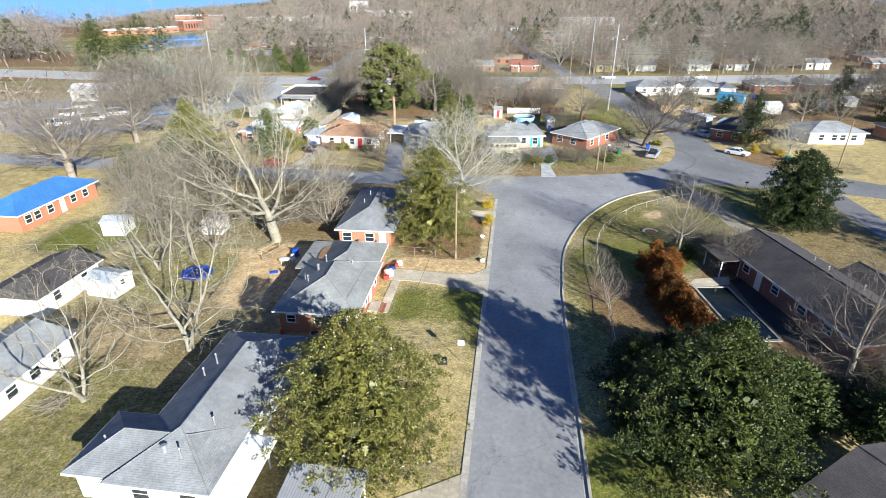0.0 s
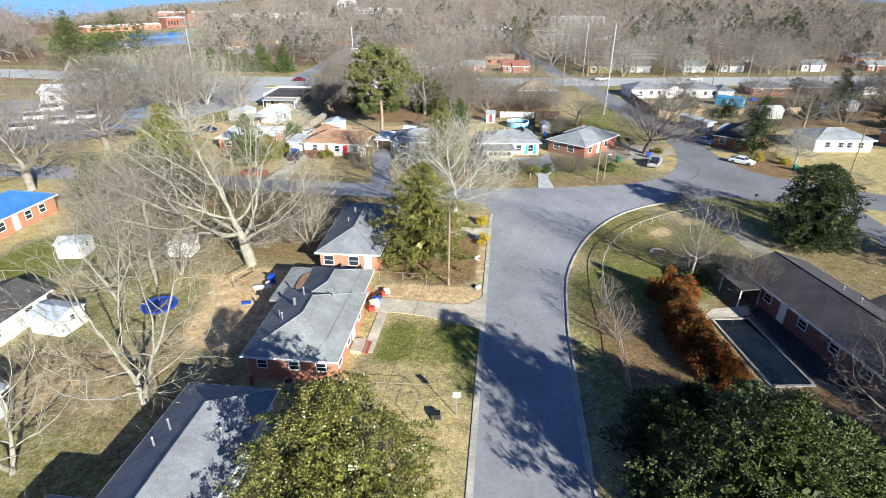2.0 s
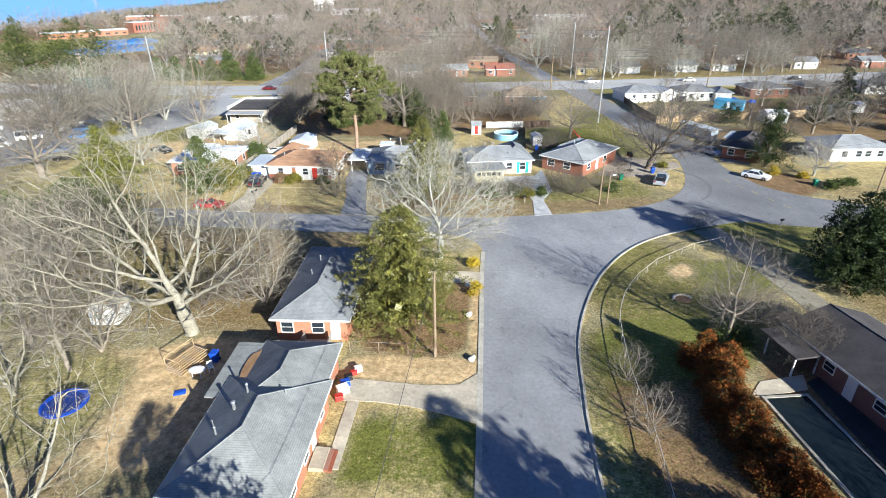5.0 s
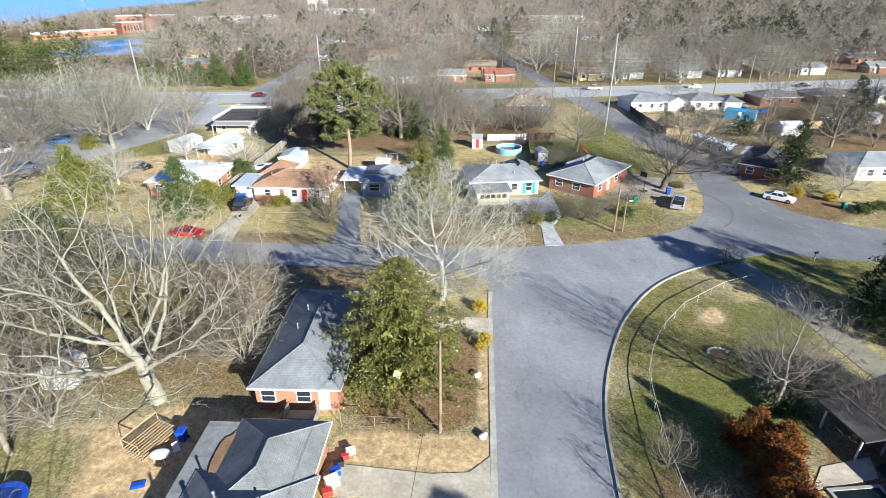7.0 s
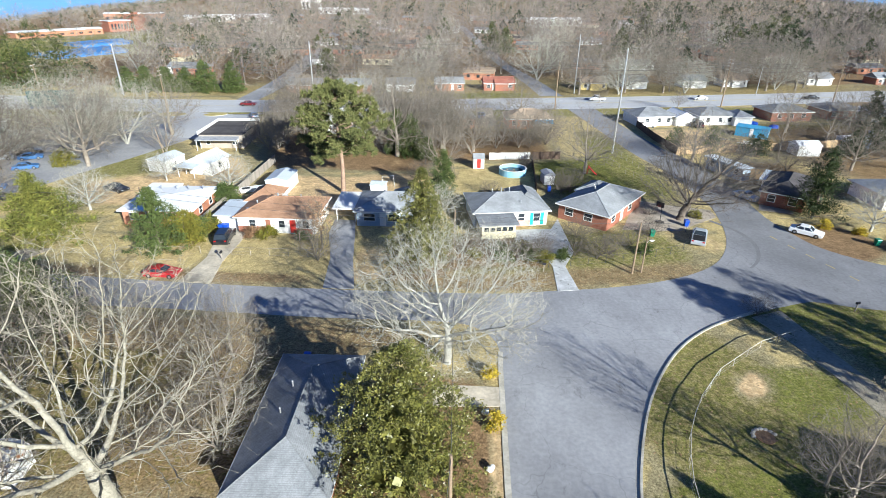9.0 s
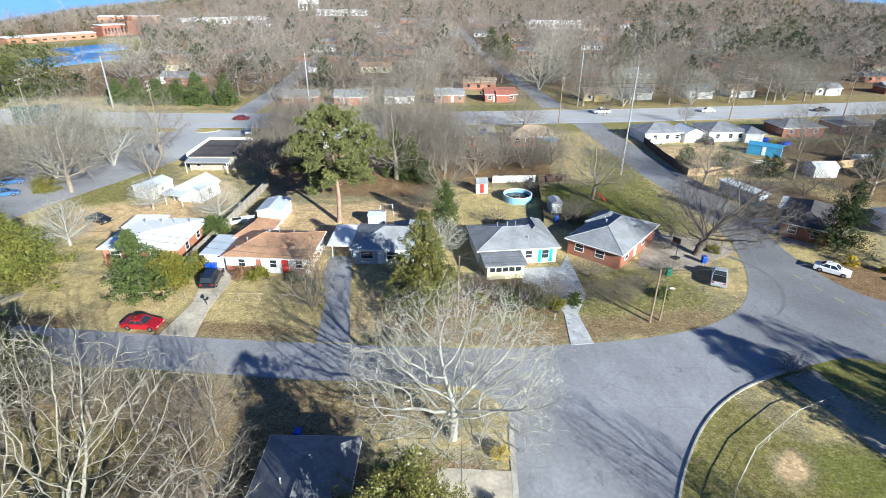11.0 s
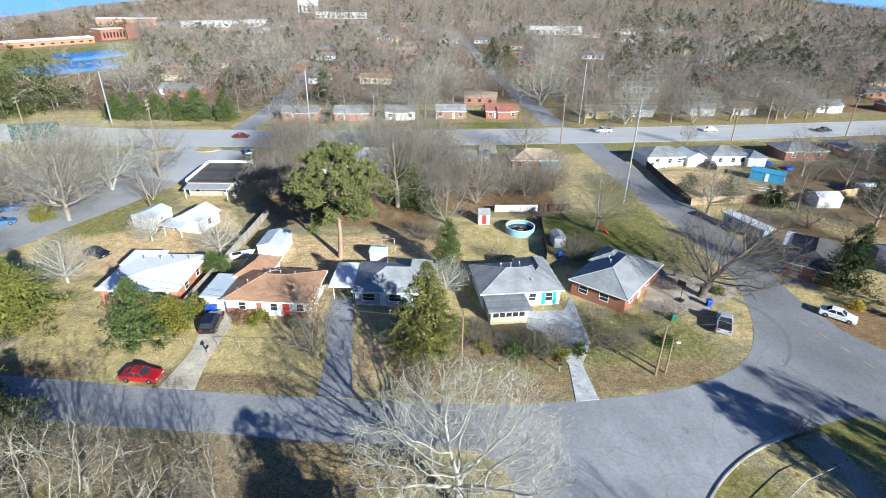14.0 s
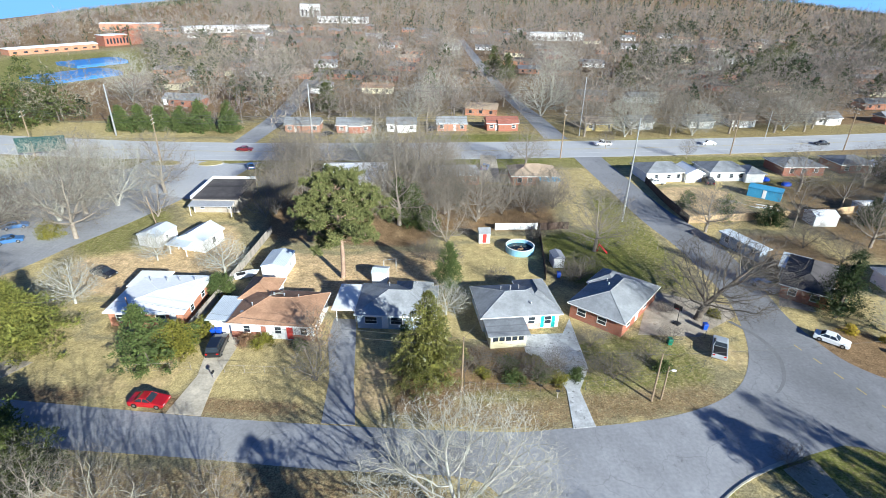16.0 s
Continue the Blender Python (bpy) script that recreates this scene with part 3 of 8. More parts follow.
L.new(noise_node(2.3, 5, 0.7), clumps.inputs[0])
hsv3 = N.new("ShaderNodeHueSaturation")
L.new(clumps.outputs[0], hsv3.inputs["Value"])
L.new(hsv2.outputs[0], hsv3.inputs["Color"])
L.new(hsv3.outputs[0], b.inputs["Base Color"])
bp = N.new("ShaderNodeBump")
bp.inputs["Strength"].default_value, bp.inputs["Distance"].default_value = 0.4, 0.05
L.new(fine, bp.inputs["Height"])
L.new(bp.outputs[0], b.inputs["Normal"])
ground_mesh = array_mesh("ground", np.stack([gx, gy, gz], -1).reshape(-1, 3), quads, ground_mat, True)
layer = ground_mesh.color_attributes.new("cover", "FLOAT_COLOR", "POINT")
layer.data.foreach_set("color", cover.reshape(-1).astype(np.float32))
# a plain ring of blue sky far behind the hills
g = Geo()
R_SKY = 3300
for i in range(-16, 16):
    a0, a1 = radians(i * 5), radians(i * 5 + 5)
    p, q = (R_SKY * math.sin(a0), R_SKY * math.cos(a0)), (R_SKY * math.sin(a1), R_SKY * math.cos(a1))
    g.face([(*p, -320), (*q, -320), (*q, 260), (*p, 260)])
sky_mat = bpy.data.materials.new("pale_blue_sky")
sky_mat.use_nodes = True
SN, SL = sky_mat.node_tree.nodes, sky_mat.node_tree.links
SN.remove(SN["Principled BSDF"])
em = SN.new("ShaderNodeEmission")
em.inputs[0].default_value = (0.16, 0.34, 0.62, 1)
em.inputs[1].default_value = 0.85
SL.new(em.outputs[0], SN["Material Output"].inputs[0])
tagged(new("backdrop", g.mesh("backdrop", sky_mat)), "clear blue sky above the far hills", "sky", kind="structure")
tagged(new("ground", ground_mesh), "dormant winter lawns, bare dirt and leaf litter", "ground", kind="structure")


# ---- roads ----
def strip(name, left, right, z, mat, label, category="road", rise=0.0, kind="structure"):
    """A paved band between two edge lines, with a lip down into the ground."""
    g = Geo()
    for (a, b2), (c2, d) in zip(zip(left, left[1:]), zip(right, right[1:])):
        g.face([(*a, z), (*c2, z), (*d, z), (*b2, z)])
    for edge, flip in ((left, 1), (right, -1)):
        for p, q in zip(edge, edge[1:]):
            pts = [(*p, z), (*q, z), (*q, -0.1), (*p, -0.1)]
            g.face(pts[::flip])
    ob = new(name, g.mesh(name, mat))
    return tagged(ob, label, category, kind=kind)


def curved(pts, step=1.2):
    """A smooth line through points."""
    P = [Vector(p) for p in pts]
    out = []
    for i in range(len(P) - 1):
        p0, p1, p2, p3 = P[max(i - 1, 0)], P[i], P[i + 1], P[min(i + 2, len(P) - 1)]
        n = max(1, int((p2 - p1).length / step))
        for j in range(n):
            t = j / n
            out.append(0.5 * ((2 * p1) + (p2 - p0) * t + (2 * p0 - 5 * p1 + 4 * p2 - p3) * t * t + (3 * p1 - p0 - 3 * p2 + p3) * t ** 3))
    out.append(P[-1])
    return out


def offset(line, d):
    out = []
    for i, p in enumerate(line):
        t = (line[min(i + 1, len(line) - 1)] - line[max(i - 1, 0)]).normalized()
        out.append(p + Vector((-t.y, t.x)) * d)
    return out


def resample(line, n):
    d = [0.0]
    for a, b2 in zip(line, line[1:]):
        d.append(d[-1] + (Vector(b2) - Vector(a)).length)
    s = np.linspace(0, d[-1], n)
    return [Vector((np.interp(q, d, [p[0] for p in line]), np.interp(q, d, [p[1] for p in line]))) for q in s]


west_curb = curved([(0, -150), (0, -100), (0, -60), (0, -40), (0.0, -30), (0.1, -26.5)])
island_edge = curved([(8.5, -150), (8.5, -100), (8.5, -62), (8.8, -53), (9.5, -45.5), (11.3, -38.7), (14.2, -31.8), (18.4, -25.4), (23.0, -21.0), (28.0, -18.0), (32.3, -16.2)])
far_edge = curved([(-190, -10), (-110, -12.5), (-61.5, -13.9), (-36, -15.0), (-19, -15.2), (-5, -15.0), (2.1, -14.6), (6.8, -13.7), (13.6, -12.5), (20.8, -10.5), (26.7, -7.7), (31.0, -4.2), (34.2, 0.7), (36.3, 6.2), (37.6, 12.3), (38.2, 19.3), (36.5, 36.3), (33.2, 50.0), (29.1, 76.2), (25.3, 100.0)])
near_edge = curved([(-190, -17), (-110, -19.3), (-56, -20.7), (-36, -21.0), (-20, -21.5), (-6, -21.4), (-2.0, -22.6), (-0.2, -25.0), (0.1, -26.5)])
east_edge = curved([(110, -34), (85, -21), (68, -11), (58, -5.2), (52.5, -2.5), (48.3, 1.5), (46.6, 6.5), (45.6, 13.0), (46.0, 25.7), (45.0, 42.4), (41.0, 55.7), (38.0, 72.8), (34.0, 100.2)])
south_edge = curved([(110, -43), (85, -30), (66, -19.5), (57.5, -16.5), (45.1, -15.3), (41.5, -14.6), (38.4, -14.0), (35.2, -15.1), (32.3, -16.2)])
outline = []
for p in [*near_edge, *west_curb[::-1], *island_edge, *south_edge[::-1], *east_edge, *far_edge[::-1]]:
    if not outline or (Vector(p) - outline[-1]).length > 0.05:
        outline.append(Vector(p).to_2d())
corners, _, tris, *_ = delaunay_2d_cdt(outline, [], [list(range(len(outline)))], 1, 0.001)
me = bpy.data.meshes.new("road")
me.from_pydata([(p.x, p.y, 0.02) for p in corners], [], tris)
me.materials.append(M["asphalt"])
tagged(new("road", me), "worn grey asphalt streets meeting at a wide curved junction", "road", kind="structure")
strip("road_side", curved([(57.4, -16.6), (57.6, -29), (57.8, -60), (58, -140)]), curved([(52.6, -16.2), (53.2, -27), (53.4, -60), (53.6, -140)]), 0.014, M["asphalt"], "narrow grey asphalt side street")


def highway(x):
    """Middle line of the wide road."""
    return np.interp(x, (-420, -200, -150, -110, -75, -40, 0, 50, 100, 150, 420), (112, 93.5, 90.2, 89.2, 91.2, 95.4, 101.4, 110.4, 121.0, 133.0, 204))


HX = np.linspace(-420, 420, 140)
strip("road_highway", [Vector((x, highway(x) + 9.5)) for x in HX], [Vector((x, highway(x) - 9.0)) for x in HX], 0.03, M["asphalt_main"], "wide pale multi-lane asphalt road")
strip("road_north", curved([(19.5, 118), (15.0, 152), (8.6, 192), (3.5, 232), (-6, 320), (-20, 460)]), curved([(27.5, 118), (22.0, 152), (14.0, 192), (9.0, 232), (0, 320), (-14, 460)]), 0.024, M["asphalt"], "grey side street running off between bare trees")
strip("road_west", curved([(-80, 98), (-81, 135), (-86, 180), (-98, 260)]), curved([(-73, 99), (-73, 132), (-78, 178), (-90, 258)]), 0.024, M["asphalt"], "grey side street beside a row of evergreens")
strip("parking_lot", curved([(-190, 24), (-125, 52), (-99, 80)]), curved([(-100, -2), (-85.5, 13.6), (-80.5, 26.3), (-74.5, 43), (-64, 82)]), 0.018, M["asphalt"], "grey asphalt parking lot", "parking lot")
strip("parking_lot", curved([(-97, 60), (-96, 84)]), curved([(-69, 52), (-64, 84)]), 0.022, M["asphalt_main"], "pale asphalt forecourt", "parking lot")
for k, (off, mt) in enumerate(((0.15, "line"), (-0.35, "line"), (4.6, "line_white"), (-4.4, "line_white"), (8.8, "line_white"), (-8.4, "line_white"))):
    strip("road_marking", [Vector((x, highway(x) + off + 0.12)) for x in HX], [Vector((x, highway(x) + off)) for x in HX], 0.036, M[mt], "thin worn painted line on the wide road", "road marking")
for a, b2 in ((0, 1.4), (3.2, 4.6), (6.4, 7.8), (9.6, 11), (13, 14.4)):
    base, d = Vector((42.7, 5.3)), Vector((4.2, -11.5)).normalized()
    p, q, nrm = base + d * a, base + d * b2, Vector((0.94, 0.34)) * 0.07
    strip("road_marking", [p + nrm, q + nrm], [p - nrm, q - nrm], 0.028, M["line"], "worn yellow dash on the asphalt", "road marking")


M["tyre_mark"] = surface("tyre_darkened_asphalt", (0.15, 0.151, 0.16), (0.205, 0.206, 0.216), 0.5, 5.0, 0.9, 0.2, world_space=True)
arc = curved(((35.7, 10.8), (38.1, 7.4), (39.0, 3.8), (38.6, 0.4), (37.0, -3.2), (35.0, -5.6)), 0.8)
strip("road_marking", [p + Vector((0.32, 0.1)) for p in arc], [p - Vector((0.32, 0.1)) for p in arc], 0.024, M["tyre_mark"], "dark worn tyre arc on the asphalt bend", "road marking")


def kerb(line, side, top=0.15, name="curb"):
    """A raised concrete kerb and gutter along a line, set toward one side."""
    a, b2, c2 = line, offset(line, 0.2 * side), offset(line, 0.5 * side)
    gut = offset(line, -0.3 * side)
    g = Geo()
    for i in range(len(line) - 1):
        for u, w, z0, z1 in ((gut, a, 0.026, 0.03), (a, a, 0.03, top), (a, b2, top, top + 0.005), (b2, b2, top + 0.005, -0.05)):
            g.face([(*u[i], z0), (*u[i + 1], z0), (*w[i + 1], z1), (*w[i], z1)])
    return tagged(new(name, g.mesh(name, M["curb"])), "raised weathered concrete curb along the asphalt", "curb", kind="structure")


kerb(west_curb, 1, 0.06)
kerb(island_edge, -1)


SLABS = []


def slab(name, poly, mat, label, z=0.05, category="driveway"):
    SLABS.append(poly)
    g = Geo()
    g.prism(poly, -0.1, z)
    return tagged(new(name, g.mesh(name, M[mat])), label, category, kind="structure")


M["concrete_dim"] = surface("dull_concrete", (0.24, 0.215, 0.165), (0.36, 0.325, 0.255), 0.4, 3.0, 0.9, 0.3, c3=(0.15, 0.145, 0.07), spot=0.56, world_space=True)
slab("driveway", [(-12.2, -55.3), (-8.9, -55.2), (-6, -55.5), (-3, -56.2), (0.0, -57.2), (0.0, -50.8), (-1.8, -52.6), (-4.5, -52.9), (-12.2, -52.4)], "concrete", "pale concrete driveway beside the green lawn", 0.055)
slab("footpath", [(-11.0, -62.4), (-10.0, -62.3), (-10.0, -55.3), (-11.0, -55.3)], "concrete", "narrow concrete path along the house front", 0.06, "path")
slab("driveway", [(-10.5, -94), (0.0, -94), (0.0, -82.0), (-2.2, -83.4), (-5, -85), (-10.5, -85.2)], "concrete", "stained concrete driveway under the carport", 0.055)
slab("driveway", [(-6.5, -35.0), (0.0, -34.6), (0.0, -32.0), (-6.5, -32.0)], "concrete", "short worn concrete driveway", 0.05)
M["concrete_pale"] = surface("whitish_broken_concrete", (0.44, 0.445, 0.45), (0.62, 0.63, 0.64), 0.5, 3.0, 0.9, 0.3, c3=(0.20, 0.20, 0.19), spot=0.58, world_space=True)
weathered(M["concrete_pale"], 0.9, 0.7, 1.12, rough=0.75)
slab("footpath", [(7.8, -13.7), (10.5, -13.2), (9.7, -7.0), (8.0, -7.2)], "concrete_pale", "pale concrete path crossing the ditch", 0.06, "path")
slab("driveway", [(8.0, -7.2), (9.7, -7.0), (11.6, -2.5), (10.9, 9.5), (9.3, 5.4), (3.2, 4.6), (3.4, 0.5), (7, -3)], "concrete_pale", "cracked whitish concrete yard before the house", 0.045)
slab("driveway", [(-40.3, -14.8), (-36.0, -14.9), (-37.0, -9), (-37.0, -2), (-37.6, 2), (-41.8, 2.5), (-41, -2), (-39.7, -8)], "concrete", "pale worn driveway beside a dry lawn", 0.045)
slab("driveway", [(-21.6, -15), (-17.6, -15), (-19.4, -7), (-20.6, 0), (-21.8, 6.5), (-25.2, 6.5), (-24.8, 1), (-22.6, -7)], "asphalt", "grey asphalt driveway shaded by branches", 0.045)
slab("driveway", [(20.5, 6.0), (29.5, 6.2), (31.5, 8.0), (37.4, 12.3), (37.6, 15.5), (33, 16.5), (26, 19.2)], "gravel", "sandy concrete parking pad beside the house", 0.04)
slab("driveway", [(29.5, -18.0), (33.6, -16.3), (35.0, -24), (37.6, -36), (38.4, -41), (35.0, -41), (33.4, -30), (31.6, -23)], "concrete_dim", "long dull concrete driveway beside the grass", 0.045)
slab("driveway", [(46, 16.2), (51, 14.6), (58, 27), (53, 30)], "gravel", "shaded gravel drive", 0.035)
slab("driveway", [(-2.8, 72), (3, 72), (2.4, 96), (-2.2, 96)], "concrete", "pale concrete driveway toward the wide road", 0.045)
slab("driveway", [(-66, -6.5), (-62.5, -7), (-66, -14), (-70, -14)], "gravel", "shaded gravel driveway", 0.04)
# shade between pool and house is put into this strip's dark colour
slab("patio", [(28.4, -50.2), (29.9, -49.4), (31.2, -54), (33.6, -63.5), (30.6, -64), (29.6, -62), (28.8, -56)], "tarmac_shaded", "paved strip between pool and house, coloured dark for shade", 0.045, "patio")


for cx, cy, rx, ry, turn in ((-89.5, 77.8, 4.2, 2.4, 5), (-77.1, 78.9, 3.4, 2.2, 20)):
    ring = [(rx * math.cos(k * 0.3927), ry * math.sin(k * 0.3927)) for k in range(16)]
    island = thing("traffic_island", pose(cx, cy, 0, 0, 0, turn), "low curbed island of dry yellow grass on the forecourt", "traffic island", "forecourt islands")
    g = Geo()
    g.prism(ring, -0.05, 0.15)
    part("curb", g, M["curb"], island, "pale concrete curb")
    g = Geo()
    g.prism([(a * 0.93, b3 * 0.9) for a, b3 in ring], 0.1, 0.19)
    part("grass", g, surface("dry_yellow_grass", (0.30, 0.25, 0.09), (0.48, 0.40, 0.17), 0.6, 5.0, 0.95, 0.4), island, "dry yellow grass")


# ---- houses ----
def roof_geo(w, d, eave, rise, over, kind, thick=0.16):
    """Hip, gable, shed or flat roof over a rectangle, ridge along the longer side."""
    g = Geo()
    x, y = w / 2 + over, d / 2 + over
    low = [(-x, -y, eave - thick), (x, -y, eave - thick), (x, y, eave - thick), (-x, y, eave - thick)]
    top = [(a, b2, eave) for a, b2, _ in low]
    n = len(g.v)
    g.v += low + top
    g.f.append((3, 2, 1, 0))
    for i in range(4):
        j = (i + 1) % 4
        g.f.append((i, j, 4 + j, 4 + i))
    if kind in ("flat", "shed"):
        g.v = low + [(-x, -y, eave), (x, -y, eave), (x, y, eave + rise), (-x, y, eave + rise)]
        g.f.append((4, 5, 6, 7))
        return g
    long_x = w >= d
    run = min(x, y) if kind == "hip" else 0.0
    z = eave + rise
    if long_x:
        g.v += [(-x + run, 0, z), (x - run, 0, z)]
        g.f += [(4, 5, 9, 8), (6, 7, 8, 9), (7, 4, 8), (5, 6, 9)]
    else:
        g.v += [(0, -y + run, z), (0, y - run, z)]
        g.f += [(5, 6, 9, 8), (7, 4, 8, 9), (4, 5, 8), (6, 7, 9)]
    return g


def window(parent, side, w, d, at, width, z0, z1, mat="pane"):
    """A framed window standing proud of a wall."""
    sx, sy, nx2, ny2 = {"S": (at, -d / 2, 0, -1), "N": (at, d / 2, 0, 1), "W": (-w / 2, at, -1, 0), "E": (w / 2, at, 1, 0)}[side]
    hw = width / 2

    def slab_at(g, a0, a1, b0, b1, p0, p1):
        if side in "SN":
            g.box(sx + a0, sx + a1, sy + min(ny2 * p0, ny2 * p1), sy + max(ny2 * p0, ny2 * p1), b0, b1)
        else:
            g.box(sx + min(nx2 * p0, nx2 * p1), sx + max(nx2 * p0, nx2 * p1), sy + a0, sy + a1, b0, b1)
    frame_geo = Geo()
    t = 0.09
    slab_at(frame_geo, -hw - t, -hw, z0 - t, z1 + t, -0.05, 0.05)
    slab_at(frame_geo, hw, hw + t, z0 - t, z1 + t, -0.05, 0.05)
    slab_at(frame_geo, -hw, hw, z1, z1 + t, -0.05, 0.05)
    slab_at(frame_geo, -hw, hw, z0 - t, z0, -0.05, 0.08)
    slab_at(frame_geo, -hw, hw, (z0 + z1) / 2 - 0.03, (z0 + z1) / 2 + 0.03, -0.05, 0.035)
    win = part("window", frame_geo, M["white"], parent, "white framed window")
    pane = Geo()
    slab_at(pane, -hw, hw, z0, z1, -0.05, 0.02)
    part("pane", pane, M[mat], win)


def door(parent, side, w, d, at, width, mat, label):
    g = Geo()
    z0, z1 = 0.15, 2.2
    if side == "S":
        g.box(at - width / 2, at + width / 2, -d / 2 - 0.05, -d / 2 + 0.05, z0, z1)
    elif side == "N":
        g.box(at - width / 2, at + width / 2, d / 2 - 0.05, d / 2 + 0.05, z0, z1)
    elif side == "E":
        g.box(w / 2 - 0.05, w / 2 + 0.05, at - width / 2, at + width / 2, z0, z1)
    else:
        g.box(-w / 2 - 0.05, -w / 2 + 0.05, at - width / 2, at + width / 2, z0, z1)
    ob = part("door", g, M[mat], parent, label)
    k = Geo()
    if side in "SN":
        yy = -d / 2 - 0.09 if side == "S" else d / 2 + 0.09
        k.ball((at + width * 0.36, yy, 1.1), 0.05, 8, 5)
    else:
        xx = w / 2 + 0.09 if side == "E" else -w / 2 - 0.09
        k.ball((xx, at + width * 0.36, 1.1), 0.05, 8, 5)
    part("handle", k, M["chrome"], ob)


def roof_vents(parent, spots):
    """Flue pipes and turbine vents: x, y, base height, radius, length."""
    for x, y, z, r, h in spots:
        g = Geo()
        g.tube((x, y, z - 0.2), (x, y, z + h), r, r, 10)
        g.tube((x, y, z + h), (x, y, z + h + 0.08), r * 1.5, r * 0.9, 10)
        part("roof_vent", g, M["metal"], parent, "galvanised roof vent")


def house(x, y, w, d, turn, wall, roof, label, kind="hip", eave=2.65, rise=1.6, over=0.45, wings=(), windows=(), doors=(), vents=(), group="", name="house", category="house", trim=True, gables=()):
    """A single-storey house: body, wings (dx, dy, w, d, kind, eave, rise, roof, wall), windows, doors and vents."""
    root = thing(name, pose(x, y, 0, 0, 0, turn), label, category, group)
    bodies = [(0, 0, w, d, kind, eave, rise, roof, wall), *wings]
    for dx, dy, bw, bd, bk, be, br, rf, wl in bodies:
        sh = Matrix.Translation((dx, dy, 0))
        if wl:
            g = Geo()
            x0, x1, y0, y1, t = -bw / 2, bw / 2, -bd / 2, bd / 2, 0.2
            g.box(x0, x1, y0, y0 + t, -0.2, be - 0.05)
            g.box(x0, x1, y1 - t, y1, -0.2, be - 0.05)
            g.box(x0, x0 + t, y0 + t, y1 - t, -0.2, be - 0.05)
            g.box(x1 - t, x1, y0 + t, y1 - t, -0.2, be - 0.05)
            if bk == "gable":
                if bw >= bd:
                    for xx in (x0, x1 - t):
                        g.hull([(xx, y0 + 0.05, be - 0.05), (xx, y1 - 0.05, be - 0.05), (xx, 0, be + br * 0.93)], [(xx + t, y0 + 0.05, be - 0.05), (xx + t, y1 - 0.05, be - 0.05), (xx + t, 0, be + br * 0.93)])
                else:
                    for yy in (y0, y1 - t):
                        g.hull([(x0 + 0.05, yy, be - 0.05), (x1 - 0.05, yy, be - 0.05), (0, yy, be + br * 0.93)], [(x0 + 0.05, yy + t, be - 0.05), (x1 - 0.05, yy + t, be - 0.05), (0, yy + t, be + br * 0.93)])
            ob = part("wall", g, M[wl], root)
            ob.matrix_basis = sh
        else:
            for px in (-bw / 2 + 0.15, bw / 2 - 0.15):
                for py in (-bd / 2 + 0.15, bd / 2 - 0.15):
                    g = Geo()
                    g.box(px - 0.06, px + 0.06, py - 0.06, py + 0.06, -0.1, be - 0.08)
                    part("post", g, M["white"], root).matrix_basis = sh
        rg = roof_geo(bw, bd, be, br, over, bk)
        r_ob = part("roof", rg, M[rf], root)
        r_ob.matrix_basis = sh
        if trim and bk in ("hip", "gable"):
            g = Geo()
            X, Y = bw / 2 + over, bd / 2 + over
            for a in (((-X - 0.03, X + 0.03), (-Y - 0.03, -Y)), ((-X - 0.03, X + 0.03), (Y, Y + 0.03)), ((-X - 0.03, -X), (-Y, Y)), ((X, X + 0.03), (-Y, Y))):
                g.box(a[0][0], a[0][1], a[1][0], a[1][1], be - 0.2, be - 0.01)
            part("fascia", g, M["white"], r_ob, "white fascia board")
            rid = Geo()
            run = min(X, Y) if bk == "hip" else 0
            z = be + br
            ends = [(-X + run, 0, z), (X - run, 0, z)] if bw >= bd else [(0, -Y + run, z), (0, Y - run, z)]
            rid.tube(ends[0], ends[1], 0.07, 0.07, 6)
            if bk == "hip":
                cs = [(-X, -Y), (-X, Y), (X, -Y), (X, Y)] if bw >= bd else [(-X, -Y), (X, -Y), (-X, Y), (X, Y)]
                for k, c in enumerate(cs):
                    rid.tube((*c, be), ends[k // 2], 0.05, 0.05, 6)
            part("ridge_cap", rid, M[rf], r_ob)
    for side, at, width, z0, z1, *mt in windows:
        window(root, side, w, d, at, width, z0, z1, *mt)
    for side, at, width, mt, lb in doors:
        door(root, side, w, d, at, width, mt, lb)
    roof_vents(root, vents)
    return root


def row(side, spots, width=1.0, z0=0.95, z1=2.05):
    return [(side, s, width, z0, z1) for s in spots]


# the near houses along the street
brick_house = house(-16.0, -61.6, 7.6, 10.6, 1, "brick_orange", "shingle_mid", "orange brick house with a pale grey hip roof", rise=1.9,
      wings=((0.45, 6.1, 6.0, 8.4, "hip", 2.64, 1.6, "shingle_mid", "brick_orange"), (-3.6, 6.9, 2.6, 6.0, "shed", 2.5, 0.15, "shingle_mid", "brick_orange")),
      windows=row("S", (-2.6, 0.2, 2.6), 0.8, 1.25, 2.0) + row("E", (-3.8, -0.8, 3.4), 1.0), doors=(("E", 1.0, 0.95, "white", "white front door"),),
      vents=((-1.6, 0.8, 4.0, 0.13, 0.5), (-1.9, -1.6, 4.0, 0.07, 0.45), (-2.6, -0.6, 3.6, 0.06, 0.4), (-1.2, 2.4, 4.1, 0.08, 0.7), (1.6, 2.6, 3.8, 0.06, 0.4)))
g = Geo()
rng = random.Random(3)
ring = [(0.62 * rng.uniform(0.7, 1.2) * math.cos(t * 0.4488), 2.3 * rng.uniform(0.75, 1.1) * math.sin(t * 0.4488)) for t in range(14)]
g.hull([(-3.0 + a, 7.2 + b2, 2.5) for a, b2 in ring], [(-3.0 + a * 0.9, 7.2 + b2 * 0.9, 2.74) for a, b2 in ring])
